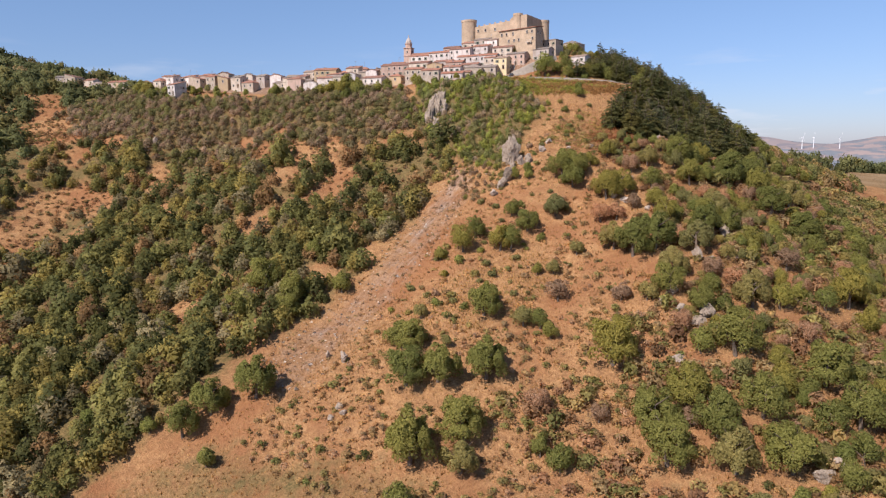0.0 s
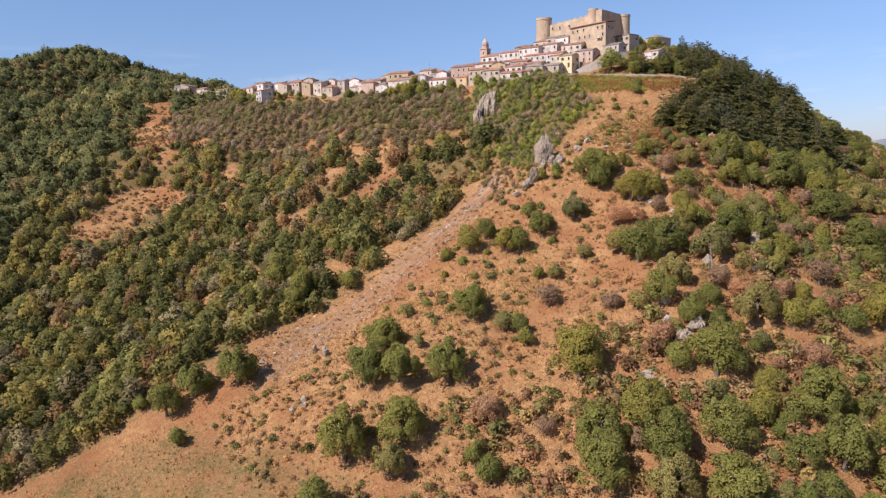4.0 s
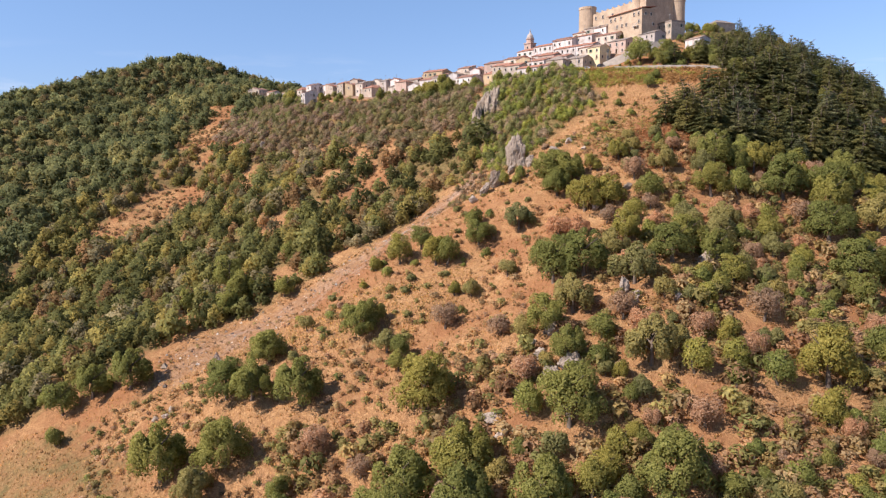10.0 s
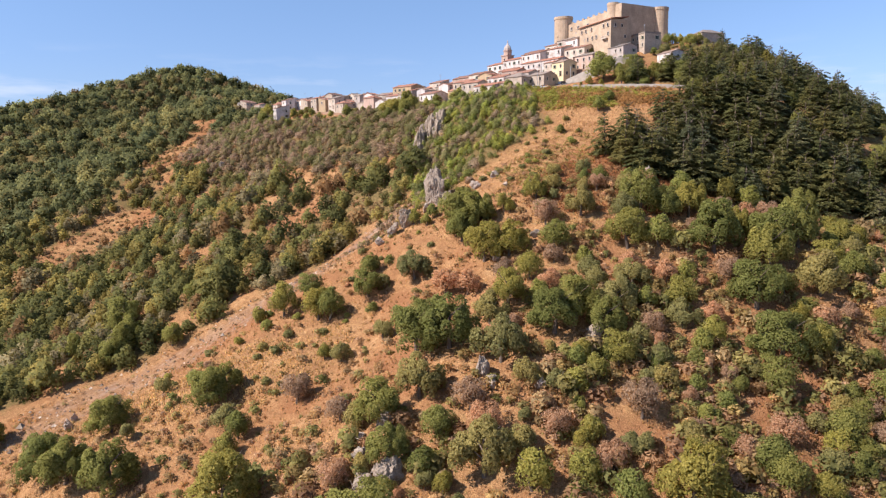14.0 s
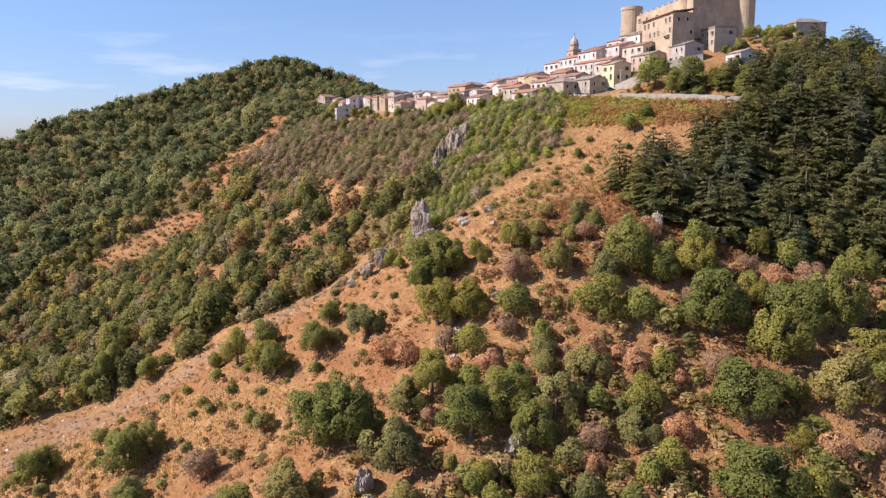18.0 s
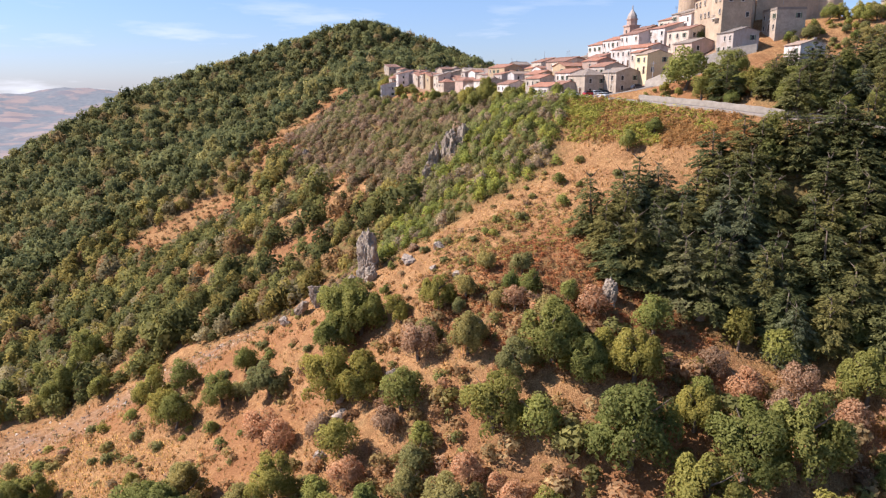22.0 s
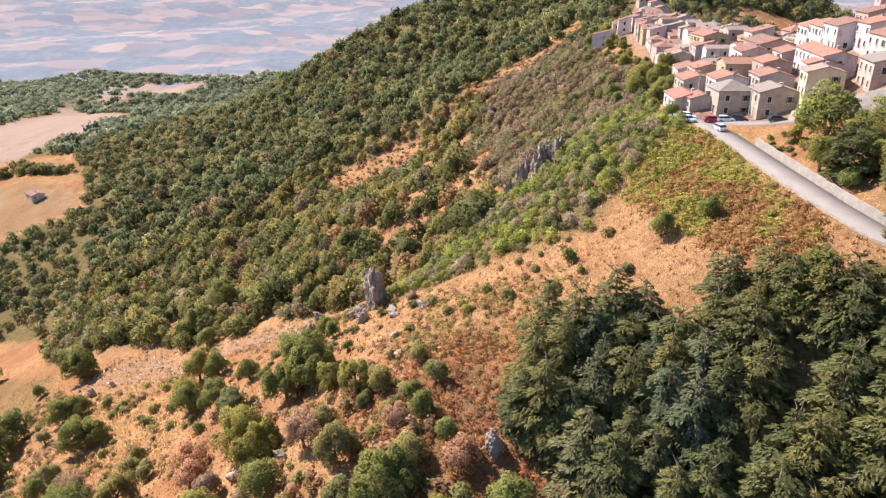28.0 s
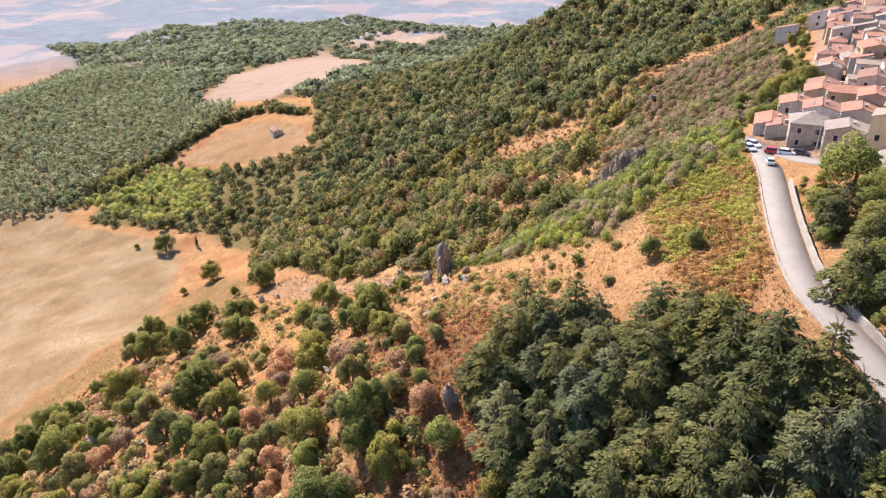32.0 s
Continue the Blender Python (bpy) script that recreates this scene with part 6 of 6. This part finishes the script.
block(b, [(23.5, 380), (42, 365.6), (46.5, 373), (40, 386), (28, 393)], 140, 164.2, 0.03)
palace = part("palace", b.mesh("palace", [CASTLE]), castle)
b = Bits()
b.add([(22.8, 379.6, 164.1), (42.2, 364.7, 164.1), (47.3, 373, 165.4), (28, 393.5, 166.8), (22.8, 379.6, 164.4), (42.2, 364.7, 164.4), (47.3, 373, 165.7), (28, 393.5, 167.1)], [(3, 2, 1, 0), (4, 5, 6, 7), (0, 1, 5, 4), (1, 2, 6, 5), (2, 3, 7, 6), (3, 0, 4, 7)])
part("roof", b.mesh("roof", [TILE]), castle, "red tile roof of the palace")


def wall_windows(p, q, z0, rows, count, out, step=4.0):
    """Openings along a castle wall from p to q, rows of them down from z0."""
    way = math.degrees(math.atan2(q[1] - p[1], q[0] - p[0]))
    for k in range(rows):
        for j in range(count):
            f = (j + 0.5 + 0.2 * math.sin(j * 5 + k * 3)) / count
            x, y = p[0] + f * (q[0] - p[0]), p[1] + f * (q[1] - p[1])
            a = math.radians(way - 90)
            if (j * 7 + k * 5) % 4 == 1:
                continue
            window(castle, pose(x + out * math.cos(a), y + out * math.sin(a), z0 - step * k, 0, 0, way), True)


wall_windows((23.5, 380), (42, 365.6), 162.2, 2, 6, 0.16, 3.6)
wall_windows((42, 365.6), (46.5, 373), 161.8, 2, 2, 0.18, 4.2)
wall_windows((10, 400), (30, 391), 168.0, 1, 4, 0.2)
b = Bits()
b.box(-1.6, 1.6, -1.1, 0.3, 0, 0.2)
for k in range(9):
    b.box(-1.6 + 0.4 * k - 0.03, -1.6 + 0.4 * k + 0.03, -1.1, -1.04, 0.2, 1.1)
b.box(-1.65, 1.65, -1.13, -1.0, 1.1, 1.18)
b.box(-1.2, -0.9, -0.9, 0.2, -0.6, 0)
b.box(0.9, 1.2, -0.9, 0.2, -0.6, 0)
part("balcony", b.mesh("balcony", [STONE_TRIM]), castle, "small stone balcony", pose(39.2, 367.6, 156.6, 0, 0, -38))

# ---- belfry and church ----
church = thing("church", pose(-29.3, 416, 146, 0, 0, -20), "stone church with square belfry and pointed cap", "church")
b = Bits()
b.box(-2.3, 2.3, -2.3, 2.3, -4, 15.0)
b.box(-2.6, 2.6, -2.6, 2.6, 15.0, 15.5)
b.box(-2.5, 2.5, -2.5, 2.5, 10.4, 10.8)
rows = [[(rr * math.cos(a * math.pi / 4), rr * math.sin(a * math.pi / 4), z) for a in range(8)] for rr, z in ((2.1, 15.5), (2.1, 17.6), (2.4, 17.6), (2.4, 18.0), (1.9, 18.0))]
b.ring(rows)
part("belfry", b.mesh("belfry", [WALLS["pink"]]), church)
for k in range(4):
    window(church, pose(0, 0, 13, 0, 0, 90 * k) @ pose(0, -2.3, 0), True, False, "bell_opening")
b = Bits()
rows = [[(rr * math.cos(a * math.pi / 4), rr * math.sin(a * math.pi / 4), z) for a in range(8)] for rr, z in ((2.0, 18.0), (1.9, 19.0), (1.45, 20.0), (0.8, 20.8), (0.3, 21.6), (0.2, 23.0), (0.02, 23.2))]
b.ring(rows)
part("spire", b.mesh("spire", [WALLS["grey"]]), church)
b = Bits()
b.box(2.4, 16, -5, 5, -4, 10)
b.add([(2.4, -5.4, 10), (2.4, 5.4, 10), (2.4, 0, 12.2), (16.4, -5.4, 10), (16.4, 5.4, 10), (16.4, 0, 12.2)], [(0, 3, 5, 2), (1, 2, 5, 4), (0, 2, 1), (3, 4, 5)], 1)
part("nave", b.mesh("nave", [WALLS["cream"], TILE]), church)


# ---- road, walls and car park ----
ASPHALT = plain("worn_asphalt", (0.275, 0.232, 0.20), 0.9, 0.18, 0.4, 5, 0.25, 0.02)
WALL_STONE = plain("pale_wall_stone", (0.36, 0.305, 0.25), 0.95, 0.4, 0.7, 3, 0.8, 0.06)


def along(line, step):
    """Points every step metres along a plan line, with the way to its left."""
    p = np.array(line, float)
    s = np.r_[0, np.cumsum(np.hypot(*np.diff(p[:, :2], axis=0).T))]
    k = np.linspace(0, s[-1], int(s[-1] / step) + 2)
    q = np.stack([np.interp(k, s, p[:, a]) for a in range(p.shape[1])], -1)
    for _ in range(3):
        q[1:-1] = (q[:-2] + 2 * q[1:-1] + q[2:]) / 4
    d = np.gradient(q[:, :2], axis=0)
    d /= np.linalg.norm(d, axis=1, keepdims=True)
    return q, np.stack([-d[:, 1], d[:, 0]], -1)


def strip(name, line, half, lift, mat, label, category):
    q, left = along(line, 2.0)
    rows = []
    for (x, y, z), l in zip(q, left):
        rows.append([(x + l[0] * w, y + l[1] * w, z + h) for w, h in ((-half, lift - 0.5), (-half, lift), (0, lift + 0.05), (half, lift), (half, lift - 0.5))])
    b = Bits()
    n = 5
    b.v = [p for r in rows for p in r]
    for a in range(len(rows) - 1):
        for k in range(n - 1):
            b.f.append((a * n + k, a * n + k + 1, (a + 1) * n + k + 1, (a + 1) * n + k))
            b.m.append(0)
    return tagged(new(name, b.mesh(name, [mat], True)), label, category, kind="structure")


def wall_line(name, line, offset, thick, low, high, mat, label, category, first=0.0, last=1.0):
    q, left = along(line, 1.6)
    a, c = int(first * len(q)), int(last * len(q))
    b = Bits()
    rows = []
    for k in range(a, c):
        (x, y, z), l = q[k], left[k]
        h = high + 0.08 * math.sin(k * 2.3)
        rows.append([(x + l[0] * (offset + w), y + l[1] * (offset + w), z + t) for w, t in ((-thick / 2, low), (-thick / 2, h), (thick / 2, h), (thick / 2, low))])
    b.ring(rows)
    b.cap(rows[0])
    b.cap(rows[-1])
    return tagged(new(name, b.mesh(name, [mat])), label, category, kind="structure")


strip("road", ROAD, 2.5, 0.10, ASPHALT, "narrow worn asphalt road climbing to the village", "road")
strip("pavement", RAMP, 2.6, 0.12, ASPHALT, "paved ramp and yard before the houses", "pavement")
wall_line("parapet_wall", ROAD, 3.0, 0.45, -1.0, 1.5, WALL_STONE, "pale stone parapet wall along the road", "wall", 0.30, 1.0)
wall_line("kerb_wall", ROAD, -2.85, 0.30, -0.8, 0.24, WALL_STONE, "low pale kerb wall on the valley side", "kerb", 0.16, 1.0)

b = Bits()
rows = []
for x, y, z0, z1 in ((29, 350, 133, 139.5), (36, 352.5, 134, 142.6), (42, 356, 135, 145.6), (48, 360.5, 137, 148), (53, 366, 139, 149.2)):
    rows.append([(x + 2.2, y - 3.4, z0), (x, y, z1), (x - 0.6, y + 0.9, z1), (x - 0.6, y + 0.9, z0)])
b.ring(rows)
b.cap(rows[0])
b.cap(rows[-1])
tagged(new("retaining_wall", b.mesh("retaining_wall", [WALL_STONE])), "tall battered pale retaining wall below the castle", "wall", kind="structure")

# ---- cars ----
TYRE = plain("black_rubber", (0.03, 0.03, 0.03), 0.8, 0.2)
CAR_GLASS = plain("tinted_glass", (0.04, 0.045, 0.05), 0.12, 0.1)


def paint(name, colour):
    m, nt, p = material(name)
    p.inputs["Base Color"].default_value = (*colour, 1)
    p.inputs["Roughness"].default_value, p.inputs["Coat Weight"].default_value = 0.35, 0.6
    return m


PAINTS = {"red": paint("red_paint", (0.45, 0.02, 0.03)), "white": paint("white_paint", (0.78, 0.78, 0.78)), "silver": paint("silver_paint", (0.5, 0.51, 0.53)), "dark": paint("dark_blue_paint", (0.03, 0.035, 0.05))}
WHEEL = Bits()
WHEEL.ring([[(rr * math.cos(a * math.pi / 7), yy, rr * math.sin(a * math.pi / 7)) for a in range(14)] for yy, rr in ((-0.1, 0.05), (-0.1, 0.2), (-0.1, 0.31), (0.1, 0.31), (0.1, 0.05))])
WHEEL = WHEEL.mesh("wheel", [TYRE])
RIM = Bits()
RIM.ring([[(rr * math.cos(a * math.pi / 6), yy, rr * math.sin(a * math.pi / 6)) for a in range(12)] for yy, rr in ((-0.112, 0.02), (-0.112, 0.19), (0.112, 0.19), (0.112, 0.02))])
RIM = RIM.mesh("rim", [plain("rim_metal", (0.5, 0.5, 0.5), 0.4, 0.1, metal=0.7)])
LAMP = Bits()
LAMP.box(-0.06, 0.06, -0.14, 0.14, -0.07, 0.07)
LAMP = LAMP.mesh("headlight", [plain("clear_lens", (0.7, 0.7, 0.68), 0.2, 0.1)])


def car(x, y, z, turn, colour, label):
    t = thing("parked_car", pose(x, y, z, 0, 0, turn), label, "car", "cars parked at the village edge")

    def loft(sections, mat):
        b = Bits()
        rows = [[(px, sy * w, pz) for sy, pz in ((-1, z0), (-1, z1), (1, z1), (1, z0))] for px, w, z0, z1 in sections]
        b.ring(rows)
        b.cap(rows[0])
        b.cap(rows[-1])
        return b.mesh("shell", [mat])

    part("body", loft([(-2.05, 0.70, 0.35, 0.78), (-1.9, 0.82, 0.25, 0.92), (-0.9, 0.85, 0.22, 0.95), (0.8, 0.85, 0.22, 0.93), (1.75, 0.80, 0.25, 0.80), (2.05, 0.66, 0.35, 0.62)], PAINTS[colour]), t)
    part("window", loft([(-1.75, 0.74, 0.90, 0.96), (-1.25, 0.66, 0.90, 1.38), (0.25, 0.66, 0.90, 1.38), (1.05, 0.74, 0.90, 0.95)], CAR_GLASS), t)
    part("roof", loft([(-1.35, 0.62, 1.37, 1.40), (-1.1, 0.66, 1.37, 1.46), (0.1, 0.66, 1.37, 1.46), (0.4, 0.60, 1.36, 1.40)], PAINTS[colour]), t)
    for sx in (-1.25, 1.3):
        for sy in (-0.78, 0.78):
            part("rim", RIM, part("wheel", WHEEL, t, at=pose(sx, sy, 0.31)), "grey metal rim")
    for sy in (-0.52, 0.52):
        part("headlight", LAMP, t, at=pose(1.96, sy, 0.60))
    return t


CARS = [(18.5, 338.2, 75, "red", "red hatchback parked before the stone house"), (19.3, 340.8, 80, "white", "white hatchback parked before the stone house"), (19.5, 344, 60, "dark", "dark blue car parked in the yard"), (25, 336.2, 178, "silver", "silver car standing on the road"), (13.5, 334.6, 30, "white", "white car parked at the verge"), (16.5, 333.2, 20, "silver", "silver car parked at the verge"), (28.5, 347.5, 70, "dark", "dark car before the yellow house")]
for x, y, turn, colour, label in CARS:
    car(x, y, hz(x, y) + 0.1, turn, colour, label)


# ---- rocks ----
def rock(x, y, wide, deep, tall, turn=0, lean=0, mat=ROCK, seed=1, label="", sink=0.25, cuts=16, name="rock", wild=1.4):
    """A boulder or crag cut by random planes."""
    r = np.random.RandomState(seed)
    bm = bmesh.new()
    bmesh.ops.create_icosphere(bm, subdivisions=5 if tall > 8 else 4 if tall > 3.5 else 3 if tall > 1.5 else 2, radius=1.0)
    u = unit(np.array([v.co[:] for v in bm.verts]))
    n = unit(r.normal(size=(cuts, 3)))
    d = r.uniform(0.55, 0.95, cuts)
    reach = np.min(np.where(u @ n.T > 0.08, d / np.maximum(u @ n.T, 0.08), 9.0), 1)
    p = u * np.minimum(reach, 1.15)[:, None]
    rough = [0.16 * noise.noise(Vector(q) * 2.1 + Vector((seed, 0, 0))) + 0.09 * noise.noise(Vector(q) * 5.3 + Vector((0, seed, 0))) for q in u]
    flute = [0.10 * noise.noise(Vector((q[0] * 6, q[1] * 6, q[2] * 1.2 + seed))) + 0.05 * noise.noise(Vector(q) * 13) for q in u]
    p = p * (1 + wild * (np.array(rough) + np.array(flute)))[:, None]
    if name == "rock_pinnacle":
        p[:, :2] *= 1.10 - 0.15 * (p[:, 2:] + 1)
    for v, q in zip(bm.verts, p):
        v.co = (q[0] * wide / 2, q[1] * deep / 2, q[2] * tall / 2)
    me = bpy.data.meshes.new(name)
    bm.to_mesh(me)
    bm.free()
    me.materials.append(mat)
    ob = tagged(new(name, me), label or "weathered grey rock jutting from the slope", "rock", "rocks of the hillside")
    ob.matrix_world = pose(x, y, hz(x, y) + tall * (0.5 - sink), lean, lean * 0.4, turn)
    return ob


ROCKS = [(65, 168, 4.5, 4.5, 0), (68, 171, 5, 5.5, 0), (62, 172, 3.5, 3, 0), (70, 168, 3, 2.6, 0), (61.5, 179, 3.4, 3.6, 0), (58, 176, 2.6, 2, 1), (73, 194.5, 4, 5.5, 0), (76, 193, 3, 3, 1), (88, 214.5, 4, 4.6, 0), (90, 218, 3, 3, 0), (56.5, 233, 3.6, 3.2, 1), (60, 231, 3.2, 2.4, 1), (78, 128, 5, 3.6, 0), (85, 135, 4, 3, 0), (82, 131, 3, 2.6, 1), (-26, 154, 2.2, 2.4, 0), (-24.5, 151, 1.8, 2, 1), (-27.5, 150.5, 1.6, 1.8, 0), (-146, 323, 4, 5, 0), (-95, 289, 3.5, 4.5, 0)]
ROCKS = ROCKS + [(-90, 285, 2.5, 2.5, 1), (-33, 176, 2, 2.8, 1), (45, 262, 2.4, 1.8, 1), (53, 262, 2.4, 2, 0), (64, 240, 3, 2.6, 0), (66, 224, 2.6, 2.2, 1), (84, 196, 3, 2.4, 1), (57, 158, 4, 2.6, 1), (60, 155, 3, 2.2, 1), (93, 285, 2.2, 2, 1)]
rock(22.5, 259, 7.4, 5.4, 11.6, 35, 6, ROCK, 3, "tall grey rock pinnacle on the spur", 0.26, 8, "rock_pinnacle")
rock(26.0, 255.5, 3.6, 2.8, 4.6, 50, -14, ROCK, 5)
rock(29.0, 256.0, 3.4, 3.0, 3.8, 10, 10, ROCK, 6)
rock(23.0, 254.0, 2.8, 2.2, 3.6, 70, 16, ROCK, 7)
rock(35, 262.5, 4.0, 2.4, 3.0, 40, 12, PALE_ROCK, 8)
rock(38, 268.5, 3.0, 2.4, 2.6, 15, -8, PALE_ROCK, 9)
rock(20.5, 246.5, 4.2, 3.2, 8.5, 35, 24, ROCK, 10, "leaning grey rock slab beside the scar", 0.2)
rock(18, 243.5, 3.4, 2.6, 5.5, 80, 30, ROCK, 12)
rock(15.5, 240.5, 2.6, 2.2, 3.4, 30, 20, PALE_ROCK, 13)
rock(82.5, 273.5, 3.6, 3.0, 6.5, 30, 6, ROCK, 14, "upright grey rock at the foot of the cedars", 0.22)
rock(-27.8, 171.5, 2.4, 2.2, 4.2, 20, 12, PALE_ROCK, 15, "pale boulder on the bare scar", 0.3)
for k, (x, y, w, t, pale) in enumerate(ROCKS):
    rock(x, y, w, w * (0.6 + 0.3 * (k % 3) / 2), t, 47 * k, 8 * math.sin(k * 2.1), PALE_ROCK if pale else ROCK, 20 + k)
CLIFF = [(-9.0, 307, 9.0, 8.0, 20, 0.55), (-6.5, 310, 6.5, 5.5, 15, 0.52), (-10.6, 303, 5.4, 5, 18, 0.52), (-5.0, 305, 4.4, 4, 11, 0.46), (-8.0, 298, 4.2, 3.4, 9, 0.40)]
for k, (x, y, w, d, t, sink) in enumerate(CLIFF):
    rock(x, y, w, d, t, 60 * k, 1.5, CRAG, 60 + k, "craggy brown-grey rock face in the thicket", sink, 26, "crag", 2.0)
r = np.random.RandomState(5)
for k in range(18):
    f = r.rand()
    x, y = np.interp(f, [0, 0.5, 1], [2, -20, -42]) + r.normal() * 5, np.interp(f, [0, 0.5, 1], [258, 212, 172]) + r.normal() * 4
    s = r.uniform(0.3, 0.8)
    rock(x, y, s * 1.3, s, s, r.rand() * 360, 10, PALE_ROCK, 100 + k, "small pale stone lying on the scar", 0.3, 12, "stone")

# ---- barn in the valley ----
house(-300, 47, hz(-300, 47) - 0.2, 40, 12, 8, hz(-300, 47) + 3.6, "cream", "gable", TILE, "small farmhouse with pale tile roof in a dry field", windows=True, name="farmhouse")

# ---- poles in the village ----
POLE_METAL = plain("grey_pole", (0.42, 0.40, 0.38), 0.6, 0.2)
for x, y, tall in ((17.5, 347.5, 7.5), (-3, 345.5, 7), (30, 352, 7), (-22, 364, 7.5), (12, 364, 8)):
    t = thing("utility_pole", pose(x, y, hz(x, y), 0, 0, 30), "slim grey utility pole among the houses", "pole", "utility poles of the village")
    b = Bits()
    b.ring([[(rr * math.cos(a * math.pi / 4), rr * math.sin(a * math.pi / 4), z) for a in range(8)] for rr, z in ((0.13, -0.5), (0.12, 1.0), (0.08, tall), (0.01, tall + 0.05))])
    part("pole", b.mesh("pole", [POLE_METAL]), t)
    b = Bits()
    b.box(-0.7, 0.7, -0.05, 0.05, tall - 0.5, tall - 0.38)
    for k in (-0.6, 0.0, 0.6):
        b.box(k - 0.05, k + 0.05, -0.05, 0.05, tall - 0.38, tall - 0.2)
    part("crossarm", b.mesh("crossarm", [POLE_METAL]), t)

# ---- wind turbines on the far ridge ----
TURBINE_WHITE = plain("white_steel", (0.78, 0.78, 0.78), 0.5, 0.1)
for x, y, turn in ((1990, 4090, 20), (2045, 4066, 65), (2164, 4005, 40)):
    t = thing("wind_turbine", pose(x, y, hz(x, y), 0, 0, turn), "white three-bladed wind turbine on the distant ridge", "wind turbine", "wind turbines of the far ridge")
    b = Bits()
    b.ring([[(rr * math.cos(a * math.pi / 6), rr * math.sin(a * math.pi / 6), z) for a in range(12)] for rr, z in ((2.6, -4), (2.2, 20), (1.5, 64))])
    part("tower", b.mesh("tower", [TURBINE_WHITE]), t)
    b = Bits()
    b.box(-2, 2, -3, 6, 63.5, 67.5)
    part("nacelle", b.mesh("nacelle", [TURBINE_WHITE]), t)
    for k in range(3):
        b = Bits()
        b.ring([[(w, -3.6, z), (w * 0.2, -3.2, z), (-w, -3.6, z), (w * 0.2, -4.0, z)] for w, z in ((0.9, 0.5), (1.7, 7), (0.9, 22), (0.2, 33))])
        part("blade", b.mesh("blade", [TURBINE_WHITE]), t, at=pose(0, 0, 65.5, 0, 25 + 120 * k, 0))
